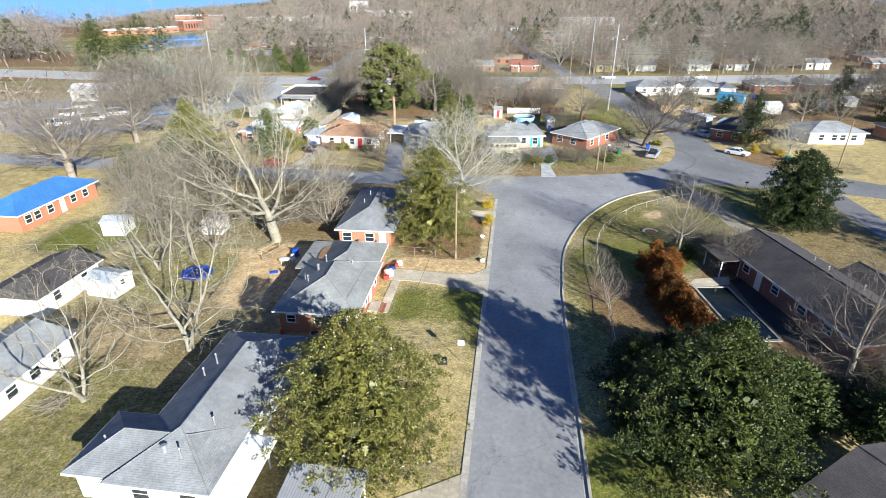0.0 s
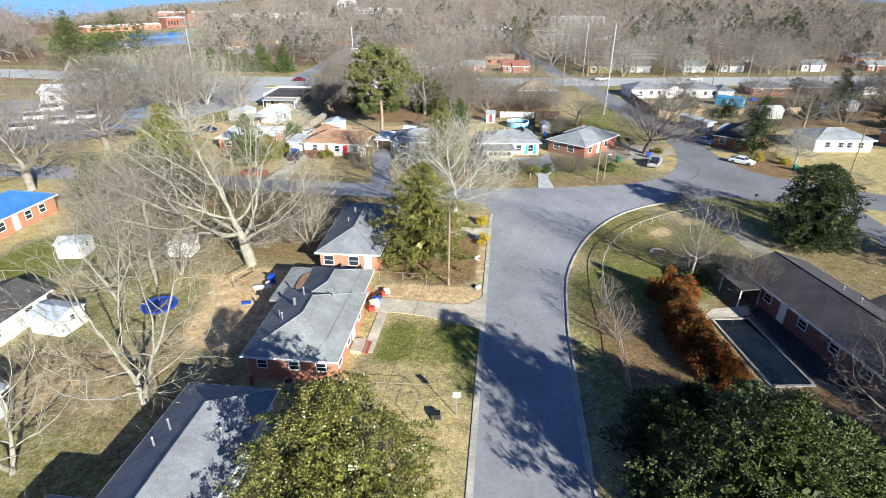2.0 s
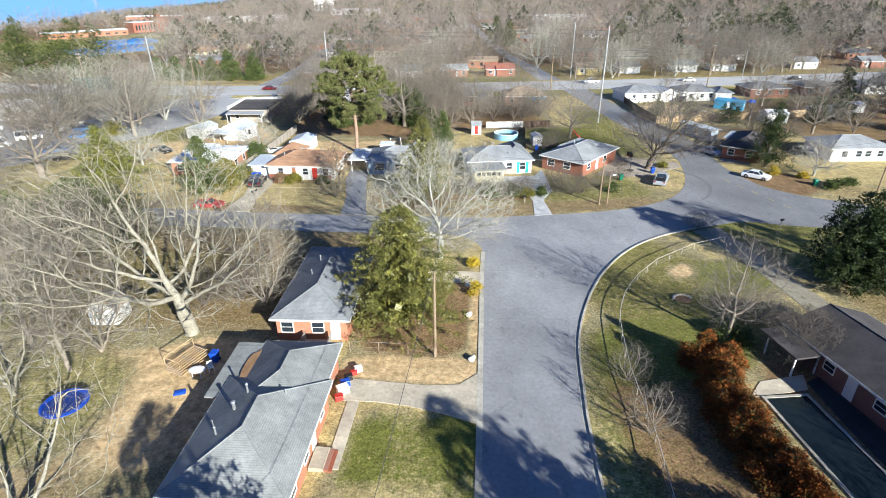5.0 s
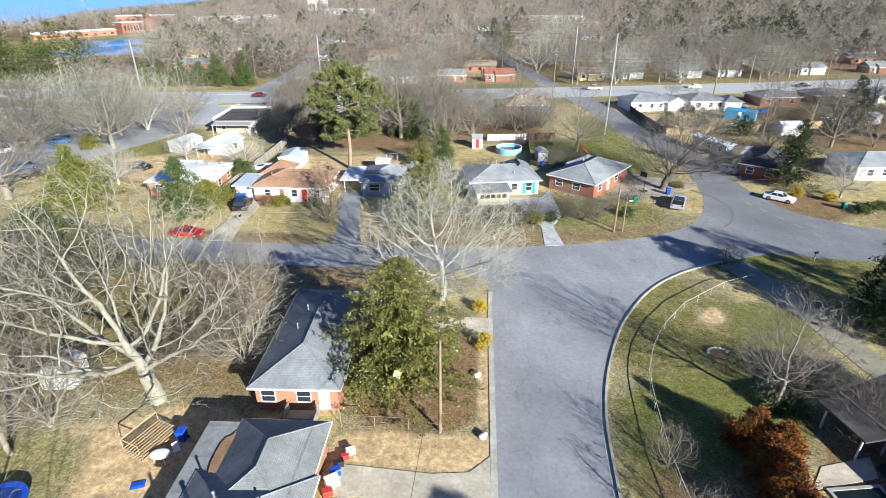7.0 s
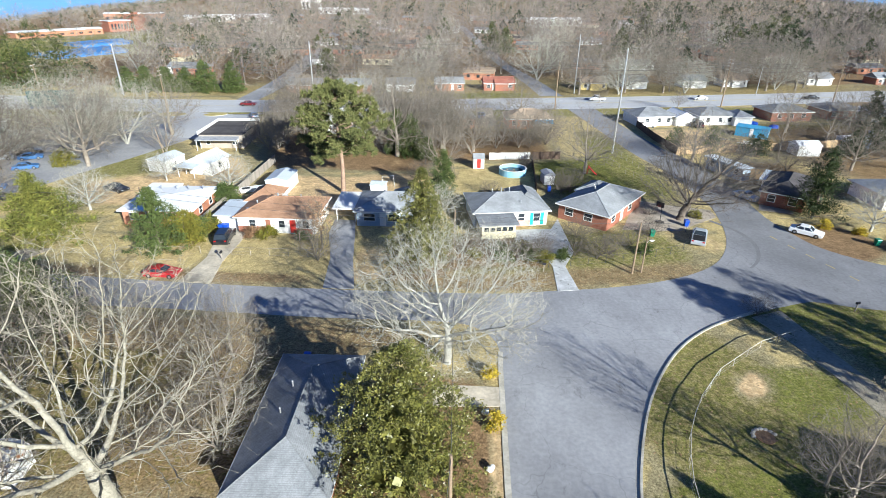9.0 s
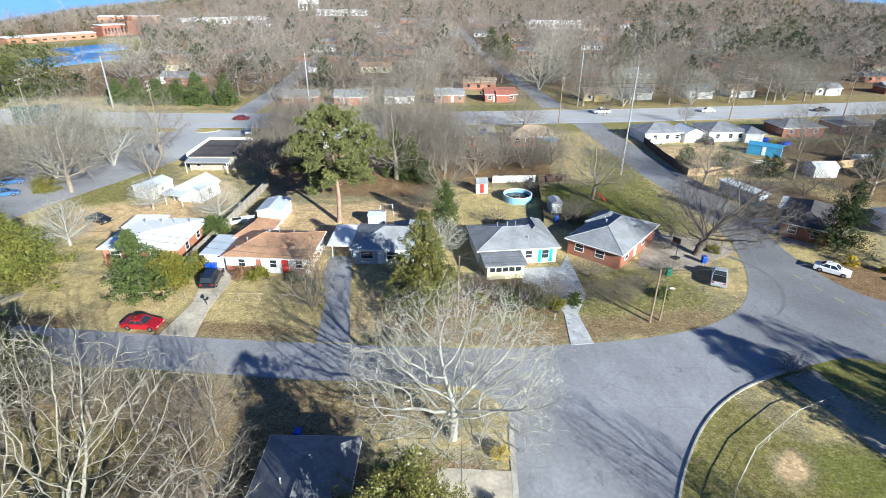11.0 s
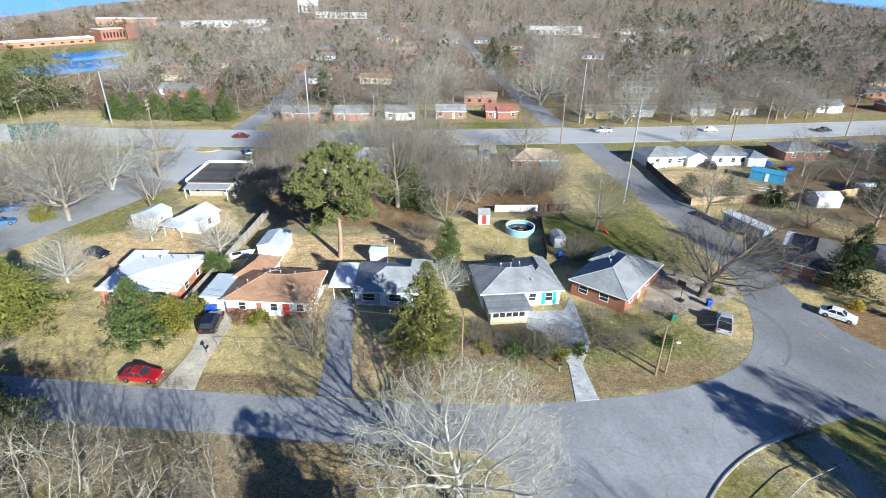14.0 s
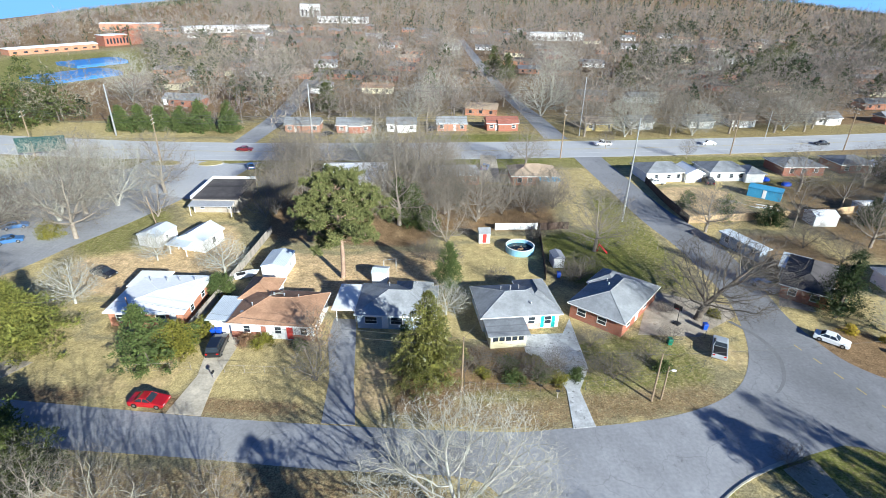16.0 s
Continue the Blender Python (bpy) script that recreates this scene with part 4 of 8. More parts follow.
part("leaf_litter", g, M["litter"], brick_house, "drift of dead leaves in the roof valley")
house(-16.6, -39.5, 6.9, 15.0, 2, "brick_orange", "shingle_grey", "orange brick house with a grey hip roof beneath a magnolia", rise=1.8,
      windows=row("S", (-2.4, 0.6), 1.1) + row("E", (-4, 0, 4), 1.1), doors=(("S", 2.3, 0.95, "white", "white back door"),),
      vents=((-1.2, 2.0, 4.0, 0.07, 0.45), (-1.4, -1.0, 3.9, 0.06, 0.4), (1.2, 3.0, 4.0, 0.06, 0.4)))
house(-18.9, -79.6, 6.4, 16.0, 0, "siding_white", "shingle_grey", "white sided house with a stained grey hip roof", rise=1.7,
      wings=((-1.6, -5.2, 9.4, 4.8, "hip", 2.62, 1.45, "shingle_grey", "siding_white"), (4.5, -6.0, 1.7, 4.8, "flat", 2.45, 0.06, "roof_white", "")),
      windows=row("N", (-1.6, 1.6), 1.1) + row("W", (2.0, 5.0), 1.1) + row("S", (-1.5, 1.8), 1.1), doors=(("E", -2.0, 0.95, "white", "white front door"),),
      vents=((-1.5, 2.6, 3.9, 0.07, 0.7), (-1.9, 1.3, 3.7, 0.07, 0.5), (1.6, -3.6, 3.7, 0.08, 0.5), (-0.4, -6.3, 3.6, 0.17, 0.45), (0.9, -6.6, 3.5, 0.06, 0.8), (-5.2, -5.6, 3.1, 0.06, 0.5), (1.9, 3.0, 3.6, 0.1, 0.3)))
carport = thing("carport", pose(-8.6, -88.0, 0), "grey corrugated metal carport littered with leaves", "carport")
for px in (-2.3, 2.3):
    for py in (-2.8, 0, 2.8):
        g = Geo()
        g.box(px - 0.05, px + 0.05, py - 0.05, py + 0.05, -0.1, 2.35)
        part("post", g, M["white"], carport)
g = roof_geo(4.9, 6.2, 2.45, 0.12, 0.1, "flat", 0.08)
part("roof", g, M["roof_corrugated"], carport)
house(35.2, -54.4, 8.2, 21.0, 13.6, "brick_dark", "shingle_dark", "dark brick ranch house with a dark gable roof", "gable", rise=1.55,
      wings=((-5.3, 8.3, 2.6, 3.6, "flat", 2.45, 0.05, "shingle_dark", ""), (6.2, -2.0, 5.0, 7.0, "gable", 2.6, 1.2, "shingle_dark", "brick_orange")),
      windows=row("W", (-7, -3.5, 0.5, 5.5), 1.0, 1.2, 2.0), doors=(("W", 3.2, 0.95, "white", "white back door"),),
      vents=((1.8, 3.0, 3.6, 0.07, 0.4), (1.5, 0.6, 3.7, 0.07, 0.4), (2.4, -3.2, 3.4, 0.08, 0.5)))
# dark shingles here put the shade of the north-west slope into the colour
house(28.5, -85.9, 10.0, 12.0, 31, "siding_white", "shingle_dark", "pale house with a gable roof coloured dark for its shaded slope", "gable", rise=1.7, windows=row("N", (-2.5, 2.5), 1.1))
house(-48.0, -63.6, 6.0, 8.6, 0, "siding_white", "shingle_dark", "long low white building with a dark roof", "gable", eave=2.4, rise=1.2, windows=row("E", (-2, 2), 0.9))
house(-40.0, -77.6, 6.0, 8.4, 2, "siding_white", "shingle_light", "white cottage with a pale grey gable roof", "gable", eave=2.4, rise=1.3, windows=row("E", (-2.4, 0, 2.4), 1.0), doors=(("E", 1.2, 0.9, "white", "white side door"),))
house(-68.4, -41.2, 6.6, 15.0, 0, "brick_orange", "roof_blue", "brick house under a bright blue roof", "hip", rise=1.7, windows=row("E", (-6, -4.4, -2, 2.5, 5), 1.0), doors=(("E", 0.3, 0.95, "white", "white front door"),))

# across the cross street
house(-52.2, 7.4, 10.8, 10.4, 3, "brick_orange", "roof_white", "brick house with a white coated low roof", "hip", rise=0.5, wings=((-3.6, 4.2, 4.5, 4.0, "flat", 2.7, 0.1, "roof_white", "brick_orange"),),
      windows=row("S", (-3.6, -1, 2.2), 1.3) + row("E", (-2, 2), 1.0), doors=(("S", 4.0, 0.95, "white", "white front door"),), vents=((-3, 3.2, 3.0, 0.09, 0.5), (-0.5, 3.4, 3.0, 0.12, 0.4), (1.4, 3.5, 3.0, 0.08, 0.5), (3.8, 3.7, 3.0, 0.1, 0.4)))
brown_house = house(-32.7, 5.0, 11.8, 8.6, 0, "siding_white", "shingle_brown", "white house with red doors and a terracotta brown hip roof", "hip", rise=1.7, wings=((-4.6, 5.2, 4.4, 6.0, "hip", 2.63, 1.5, "shingle_brown", "siding_white"), (-7.9, -0.6, 3.0, 5.6, "flat", 2.45, 0.1, "roof_metal", "siding_white")),
      windows=row("S", (-3.6, 0.9, 4.6), 0.9, 1.0, 2.1), doors=(("S", 2.6, 0.9, "red", "red front door"), ("S", -1.2, 0.7, "brick_red", "dark red side door")), vents=((-1.2, 1.2, 4.0, 0.14, 0.35), (0.4, 1.0, 4.1, 0.1, 0.3), (-3.6, -1.4, 3.5, 0.09, 0.6), (2.6, 0.9, 4.0, 0.07, 0.35), (-4.8, -2.4, 3.0, 0.22, 0.2)))
for a, top in (((-5.9, -1.7), 1.05), ((2.9, 5.5), 0.9)):
    g = Geo()
    g.box(a[0], a[1], -4.33, -4.25, -0.2, top)
    part("brick_skirt", g, M["brick_red"], brown_house, "low red brick skirting")
g = Geo()
for p, q, r in (((-2.6, 0.2, 4.0), (-0.2, 1.7, 4.25), 0.06), ((-1.6, 0.8, 4.1), (-1.9, 2.2, 4.1), 0.04), ((-0.9, 1.3, 4.2), (0.5, 1.2, 4.3), 0.04), ((-2.0, 0.6, 4.05), (-2.8, 1.3, 3.9), 0.035), ((-0.4, 1.5, 4.25), (0.1, 2.3, 4.1), 0.03)):
    g.tube(p, q, r, r * 0.5, 6)
part("fallen_limb", g, M["bark_silver"], brown_house, "bare fallen limb lying on the roof")
house(-15.6, 8.6, 11.2, 8.3, 1, "siding_blue", "shingle_light", "grey-blue sided house with a light grey hip roof", "hip", rise=1.7, wings=((-7.6, 0.6, 3.2, 6.6, "flat", 2.45, 0.08, "roof_white", ""), (2.2, 1.6, 5, 7.2, "hip", 2.63, 1.75, "shingle_light", "siding_blue")),
      windows=row("S", (-3.6, 0.2, 3.6), 1.7), doors=(("S", -1.5, 0.95, "white", "white front door"),), vents=((-1.6, 2.4, 3.8, 0.08, 0.4), (2.6, 2.6, 4.0, 0.12, 0.3)))
white_house = house(2.3, 10.1, 11.6, 8.4, 10.5, "siding_white", "shingle_light", "white house with a weathered grey hip roof and teal shutters", "hip", rise=1.6, wings=((-2.9, -6.0, 5.2, 4.8, "shed", 2.35, 0.25, "shingle_grey", "siding_cream"), (3.6, 1.8, 4.2, 7.4, "hip", 2.63, 1.5, "shingle_grey", "siding_white")),
      windows=row("S", (1.6, 4.1), 1.0, 0.8, 2.1) + row("E", (-2, 1.6), 1.0), doors=(("S", 3.3, 0.55, "teal", "teal shutter"), ("S", 4.95, 0.55, "teal", "teal shutter")), vents=((-0.6, 0.9, 4.1, 0.12, 0.5), (-2.0, 1.4, 3.9, 0.08, 0.4), (0.8, 1.2, 4.1, 0.07, 0.4), (1.8, -2.6, 3.2, 0.07, 0.5)))
for k in range(5):
    g = Geo()
    g.box(-5.15 + k * 0.92, -4.4 + k * 0.92, -8.44, -8.38, 1.2, 1.85)
    part("porch_window", g, M["pane"], white_house, "dark porch window")
g = Geo()
g.box(0.1, 3.0, -4.28, -4.2, -0.1, 1.0)
part("brick_panel", g, surface("pinkish_brick", (0.42, 0.20, 0.17), (0.62, 0.42, 0.38), 1.2, 7.0, 0.85, 0.3), white_house, "faded pink brick panel below the window")
house(18.4, 13.1, 8.4, 13.6, -36.5, "brick_red", "shingle_light", "red brick house with a mottled grey hip roof", "hip", rise=1.75,
      windows=row("S", (-2.3, 1.0), 1.3) + row("E", (-4.5, 2), 1.2) + row("W", (-3, 1), 1.1), doors=(("E", -1.2, 0.95, "white", "white front door"),), vents=((-1.2, -0.4, 4.0, 0.08, 0.4), (-2.2, 1.4, 3.6, 0.06, 0.4)),
      wings=((-2.6, 3.8, 4.4, 5.6, "hip", 2.63, 1.3, "shingle_light", "brick_red"),))
house(53.6, 22.6, 6.6, 13.0, -34, "brick_red", "shingle_dark", "brick house with a dark roof in the shade", "hip", rise=1.5, windows=row("S", (-1.6, 1.6), 1.1), wings=((-2.6, 4.0, 3.6, 6.0, "flat", 2.5, 0.1, "roof_metal", ""),))
house(48.6, 36.0, 2.0, 9.0, 26, "siding_blue", "roof_metal", "narrow white-roofed mobile home", "flat", eave=2.6, rise=0.1, windows=row("W", (-3, 0, 3), 0.9))
house(73.0, 22.4, 12.0, 8.4, 5, "siding_white", "shingle_light", "white house with a pale hip roof", "hip", rise=1.6, windows=row("S", (-3.4, -0.6, 1.2, 3.6), 1.1), doors=(("S", 2.4, 0.95, "white", "white front door"),))
house(92.0, 25.0, 9.5, 9.0, 8, "brick_orange", "shingle_dark", "brick house with a dark roof", "hip", rise=1.6, windows=row("S", (-3, 0, 3), 1.1))

# along the wide road
TURN = 6.5
GROUP = "small houses along the wide road"
for i, (x, y, w, wall, roof) in enumerate(((-62.5, 119.3, 11.5, "brick_orange", "shingle_grey"), (-45.4, 121.0, 11.4, "brick_red", "shingle_grey"), (-29.4, 124.2, 10.0, "siding_white", "shingle_grey"),
                                           (-12.3, 127.6, 10.2, "brick_orange", "shingle_light"), (5.4, 130.4, 11.0, "brick_red", "shingle_red"), (40.0, 135.0, 9.6, "siding_yellow", "shingle_tan"), (56.2, 139.6, 8.4, "siding_white", "shingle_grey"),
                                           (79.2, 144.0, 9.0, "siding_white", "shingle_grey"), (95.6, 147.6, 9.4, "siding_white", "shingle_tan"), (131.5, 156, 10, "siding_white", "shingle_grey"), (160, 160, 10, "brick_red", "shingle_grey"))):
    house(x, y, w, 7.0, TURN, wall, roof, {"brick_orange": "small orange brick house with a grey roof", "brick_red": "small red brick house with a front gable", "siding_white": "small white sided house with a front gable", "siding_yellow": "small yellow house with a tan roof"}[wall],
          "gable", rise=1.7, over=0.3, wings=((0.6, -2.6, 4.4, 3.6, "gable", 2.6, 1.25, roof, wall),) if i != 3 else ((-4.0, -2.2, 2.2, 3.0, "shed", 2.3, 0.3, roof, ""),),
          windows=row("S", (-w / 2 + 1.6, w / 2 - 1.6), 1.2), doors=(("S", -2.2 if i != 3 else 1.0, 0.9, "white", "white front door"),), group=GROUP)
house(-9.3, 72.6, 12.0, 7.6, 9, "brick_orange", "shingle_light", "orange brick house with a pale grey roof", "hip", rise=1.5, windows=row("S", (-4, -1, 4.6), 1.2), doors=(("S", 1.6, 0.95, "white", "white back door"),))
house(11.2, 74.6, 11.6, 8.2, 5, "brick_orange", "shingle_tan", "brick house with a tan hip roof", "hip", rise=1.9, windows=row("S", (-4, -1.4, 1.6), 1.1), wings=((3.4, -5.0, 4.4, 2.6, "shed", 2.2, 0.2, "turquoise", "wood_grey"),))
house(46.0, 81.4, 11.6, 8.6, 12, "siding_white", "shingle_grey", "white house with a grey hip roof", "hip", rise=1.6, wings=((7.2, -2.2, 4.6, 6.4, "gable", 2.5, 1.3, "roof_white", "siding_white"),), windows=row("S", (-3, 0.5, 3.2), 1.0))
house(63.5, 84.0, 11.0, 8.8, 8, "siding_white", "shingle_grey", "white house with a grey hip roof", "hip", rise=1.6, wings=((6.4, -2.6, 5.0, 6.4, "hip", 2.5, 1.3, "shingle_light", "siding_white"),), windows=row("S", (-3, 0.5, 3.2), 1.0))
house(86.6, 90.8, 12.0, 8.6, 8, "brick_red", "shingle_grey", "brick house with a grey hip roof", "hip", rise=1.5, windows=row("S", (-3.6, 0, 3.6), 1.1))
house(104.0, 95.0, 11.0, 8.6, 8, "brick_red", "shingle_grey", "brick house with a grey hip roof", "hip", rise=1.5, wings=((5.4, -5.6, 4.2, 6.0, "gable", 2.4, 1.1, "roof_white", "siding_white"),), windows=row("S", (-3.6, 0, 3.6), 1.1))
house(124.0, 98.0, 11.0, 8.6, 8, "siding_white", "shingle_grey", "white house with a grey hip roof", "hip", rise=1.5, windows=row("S", (-3.6, 0, 3.6), 1.1))
shop = house(-61.0, 51.8, 9.8, 13.0, 4, "wood_grey", "shingle_dark", "dark flat-roofed shop with a white parapet", "flat", eave=3.2, rise=0.12, over=0.1, name="shop", category="shop", wings=((-0.4, -7.7, 9.0, 2.4, "shed", 2.5, 0.3, "roof_corrugated", ""),), windows=row("S", (-3, 3), 0.9))
g = Geo()
for a in ((-5.15, 5.15, 6.5, 6.75), (-5.15, -4.95, -6.7, 6.5)):
    g.box(*a, 3.1, 3.9)
part("parapet", g, M["white"], shop, "white parapet edge")
house(-34.0, 68.0, 15.0, 13.0, 8, "siding_white", "roof_white", "low white-roofed building behind trees", "gable", eave=3.2, rise=1.8, windows=row("S", (-5, -2, 2, 5), 1.2), name="workshop", category="building")
house(-125.0, 48.0, 16.0, 9.0, 20, "siding_white", "roof_white", "white shop building beside the parking lot", "gable", eave=3.2, rise=1.4, windows=row("S", (-5, -2, 2, 5), 1.4), name="shop", category="shop")


# ---- sheds and huts ----
def shed(x, y, w, d, turn, wall, roof, label, eave=2.1, rise=0.6, kind="gable", win=True, door_mat="white"):
    return house(x, y, w, d, turn, wall, roof, label, kind, eave, rise, 0.12, windows=row("E", (0,), 0.5, 1.1, 1.7) if win else (), doors=(("S", 0, 0.8, door_mat, "plain shed door"),), name="shed", category="shed", trim=False)


shed(-65.4, 30.2, 4.4, 5.4, -14, "siding_white", "roof_metal", "white garden shed with a pale metal roof", 2.4, 0.7)
hut = house(-56.2, 29.4, 5.2, 5.8, -12, "siding_white", "roof_metal", "white outbuilding with a pale blue metal roof and open porch", "gable", 2.6, 1.3, 0.3, wings=((-1.4, -4.1, 3.8, 2.4, "shed", 2.2, 0.3, "roof_metal", ""),), windows=row("E", (0,), 0.9), name="outbuilding", category="shed")
shed(-38.4, 20.8, 4.0, 6.0, 0, "siding_white", "roof_metal", "white shed with a ribbed metal roof", 2.4, 0.5)
shed(-20.0, 18.8, 2.5, 2.4, -4, "siding_white", "roof_metal", "small white metal shed behind the blue house", 2.1, 0.35)
shed(-2.0, 36.2, 2.2, 2.2, 6, "siding_white", "shingle_light", "little white shed with a red door", 2.2, 0.8, door_mat="red")
shed(11.3, 27.6, 2.0, 3.0, 8, "siding_white", "roof_corrugated", "narrow white shed with a grey metal roof", 2.0, 0.4)
shed(-41.9, -61.8, 3.6, 3.0, -6, "siding_white", "roof_metal", "pale metal garden shed", 2.0, 0.5)
shed(-52.0, -46.5, 3.0, 3.0, 10, "siding_white", "roof_metal", "small pale shed by the fence", 2.0, 0.5)
shed(68.0, 68.0, 7.4, 3.0, -33, "turquoise", "turquoise", "turquoise painted shed with a flat roof", 2.4, 0.2, "flat")
shed(72.6, 52.5, 5.2, 4.0, 4, "siding_white", "roof_white", "white garden shed by the fence", 2.4, 0.8)
shed(88.0, 60.0, 6.0, 4.0, 10, "siding_blue", "roof_white", "pale blue shed by a fence", 2.3, 0.5)
shed(99.0, 66.0, 5.0, 4.0, 10, "siding_white", "roof_white", "white shed by a fence", 2.3, 0.5)
# barrel-roofed shed under the sycamore
barrel = thing("shed", pose(-38.6, -44.6, 0, 0, 0, 4), "white barrel-roofed shed streaked with rust", "shed")
g = Geo()
arc = [(1.4 * math.cos(math.pi * i / 10), 1.5 + 0.9 * math.sin(math.pi * i / 10)) for i in range(11)]
g.hull([(-1.4, -1.3, 0), (1.4, -1.3, 0), *[(a, -1.3, z) for a, z in arc]], [(-1.4, 1.3, 0), (1.4, 1.3, 0), *[(a, 1.3, z) for a, z in arc]])
part("wall", g, M["white"], barrel)
rusted = surface("rusted_white_metal", (0.6, 0.58, 0.55), (0.7, 0.68, 0.65), 0.6, 4, 0.6, 0.2, c3=(0.30, 0.14, 0.07), spot=0.5)
for (a, z), (a2, z2) in zip(arc, arc[1:]):
    g = Geo()
    g.hull([(a * 1.03, -1.4, z + 0.01), (a2 * 1.03, -1.4, z2 + 0.01), (a2 * 1.03, 1.4, z2 + 0.01), (a * 1.03, 1.4, z + 0.01)], [(a * 1.06, -1.4, z + 0.05), (a2 * 1.06, -1.4, z2 + 0.05), (a2 * 1.06, 1.4, z2 + 0.05), (a * 1.06, 1.4, z + 0.05)])
    part("roof_panel", g, rusted, barrel, "rust-streaked curved roof sheet")


# ---- trees ----
def tubes(segs, sides):
    """Corners and faces of tapered tubes, one for each row p, q, r0, r1."""
    a = np.asarray(segs, dtype=np.float64)
    p, q, r0, r1 = a[:, 0:3], a[:, 3:6], a[:, 6], a[:, 7]
    d = q - p
    d /= np.linalg.norm(d, axis=1)[:, None] + 1e-9
    ref = np.where(np.abs(d[:, 2:3]) > 0.9, np.array([[1.0, 0, 0]]), np.array([[0, 0, 1.0]]))
    u = np.cross(d, ref)
    u /= np.linalg.norm(u, axis=1)[:, None]
    w = np.cross(d, u)
    ang = 2 * np.pi * np.arange(sides) / sides
    c, s = np.cos(ang)[None, :, None], np.sin(ang)[None, :, None]
    ring = u[:, None, :] * c + w[:, None, :] * s
    v = np.concatenate([p[:, None, :] + ring * r0[:, None, None], q[:, None, :] + ring * r1[:, None, None]], 1)
    base = (np.arange(len(a)) * 2 * sides)[:, None]
    i = np.arange(sides)
    j = (i + 1) % sides
    f = np.stack([base + i, base + j, base + sides + j, base + sides + i], -1)
    return v.reshape(-1, 3), f.reshape(-1, 4)


def join(pieces):
    vs, fs, n = [], [], 0
    for v, f in pieces:
        vs.append(v)
        fs.append(f + n)
        n += len(v)
    return np.concatenate(vs), np.concatenate(fs)


def slivers(rows, seed):
    """Thin pointed twigs, one triangle each."""
    a = np.asarray(rows)
    p, q, r = a[:, 0:3], a[:, 3:6], a[:, 6:7]
    s = np.cross(q - p, np.random.default_rng(seed).normal(0, 1, p.shape))
    s /= np.linalg.norm(s, axis=1)[:, None] + 1e-9
    v = np.stack([p + s * r * 1.5, p - s * r * 1.5, q], 1).reshape(-1, 3)
    return v, np.arange(len(v)).reshape(-1, 3)


def bare_tree(seed, height, radius, trunk_r, fork=0.25, n=900, lean=(0.0, 0.0), step=0.5, kill=1.0, tip=0.011, stems=1, shell=0.6, flat=0.35, twigs=1.0, wild=0.16):
    """Limbs of a leafless tree that grow toward free room in its crown: rows p, q, r0, r1."""
    rg = np.random.default_rng(seed)
    z0 = height * max(fork * 0.75, 0.06)
    u = rg.normal(0, 1, (n, 3))
    u /= np.linalg.norm(u, axis=1)[:, None]
    u *= rg.random((n, 1)) ** (shell / 2.0)
    mid = z0 + (height - z0) * flat
    room = np.stack([u[:, 0] * radius, u[:, 1] * radius, np.where(u[:, 2] > 0, mid + u[:, 2] * (height - mid), mid + u[:, 2] * (mid - z0))], -1)
    room[:, :2] += np.array(lean) * (room[:, 2:3] / height)
    # leave some gaps in the crown
    gap = np.array([noise.noise(Vector(p) * (1.9 / radius) + Vector((seed * 3.7, 0, 0))) for p in room])
    room = room[gap > -0.42]
    pos, par = [np.array((0.0, 0.0, -0.3))], [-1]
    top = height * fork
    for k in range(stems):
        last = 0
        a = 6.283 * k / max(1, stems) + seed
        out = 0.0 if stems == 1 else 0.55
        m = max(2, int(top / step) + 1)
        for i in range(m):
            f = (i + 1) / m
            p = np.array((lean[0] * fork * f ** 1.3 + out * f * top * math.cos(a) + rg.normal(0, 0.04), lean[1] * fork * f ** 1.3 + out * f * top * math.sin(a) + rg.normal(0, 0.04), top * f))
            pos.append(p)
            par.append(last)
            last = len(pos) - 1
    pos = np.array(pos)
    heading = np.zeros_like(pos)
    heading[1:] = pos[1:] - pos[np.array(par[1:])]
    heading /= np.linalg.norm(heading, axis=1)[:, None] + 1e-9
    usable = np.arange(1, len(pos)) if stems > 1 else np.arange(max(1, int(len(pos) * 0.62)), len(pos))
    near = np.full(len(room), 1e9)
    who = np.zeros(len(room), int)
    fresh = usable
    tries = np.zeros(60000, int)
    for turn in range(110):
        if len(room) == 0 or len(fresh) == 0 or len(pos) > 9000:
            break
        d = np.linalg.norm(room[:, None, :] - pos[None, fresh, :], axis=2)
        j = d.argmin(1)
        dm = d[np.arange(len(room)), j]
        better = dm < near
        near = np.where(better, dm, near)
        who = np.where(better, fresh[j], who)
        live = near > kill
        room, near, who = room[live], near[live], who[live]
        if len(room) == 0:
            break
        way = room - pos[who]
        way /= np.linalg.norm(way, axis=1)[:, None]
        nodes, inv = np.unique(who, return_inverse=True)
        total = np.zeros((len(nodes), 3))
        np.add.at(total, inv, way)
        total /= np.linalg.norm(total, axis=1)[:, None] + 1e-9
        total = total + heading[nodes] * 0.75 + rg.normal(0, wild, total.shape)
        total /= np.linalg.norm(total, axis=1)[:, None] + 1e-9
        tries[nodes] += 1
        good = tries[nodes] <= 9
        drop = ~good[inv]
        room, near, who = room[~drop], near[~drop], who[~drop]
        nodes, total = nodes[good], total[good]
        if len(nodes) == 0:
            break
        start = len(pos)
        pos = np.concatenate([pos, pos[nodes] + total * step])
        heading = np.concatenate([heading, total])
        par.extend(int(v) for v in nodes)
        fresh = np.arange(start, len(pos))
    par = np.array(par)
    tips = np.zeros(len(pos))
    kids = np.bincount(par[1:], minlength=len(pos))
    tips[kids == 0] = 1
    for i in range(len(pos) - 1, 0, -1):
        tips[par[i]] += tips[i]
    e = math.log(max(tips[0], 3)) / math.log(trunk_r / tip)
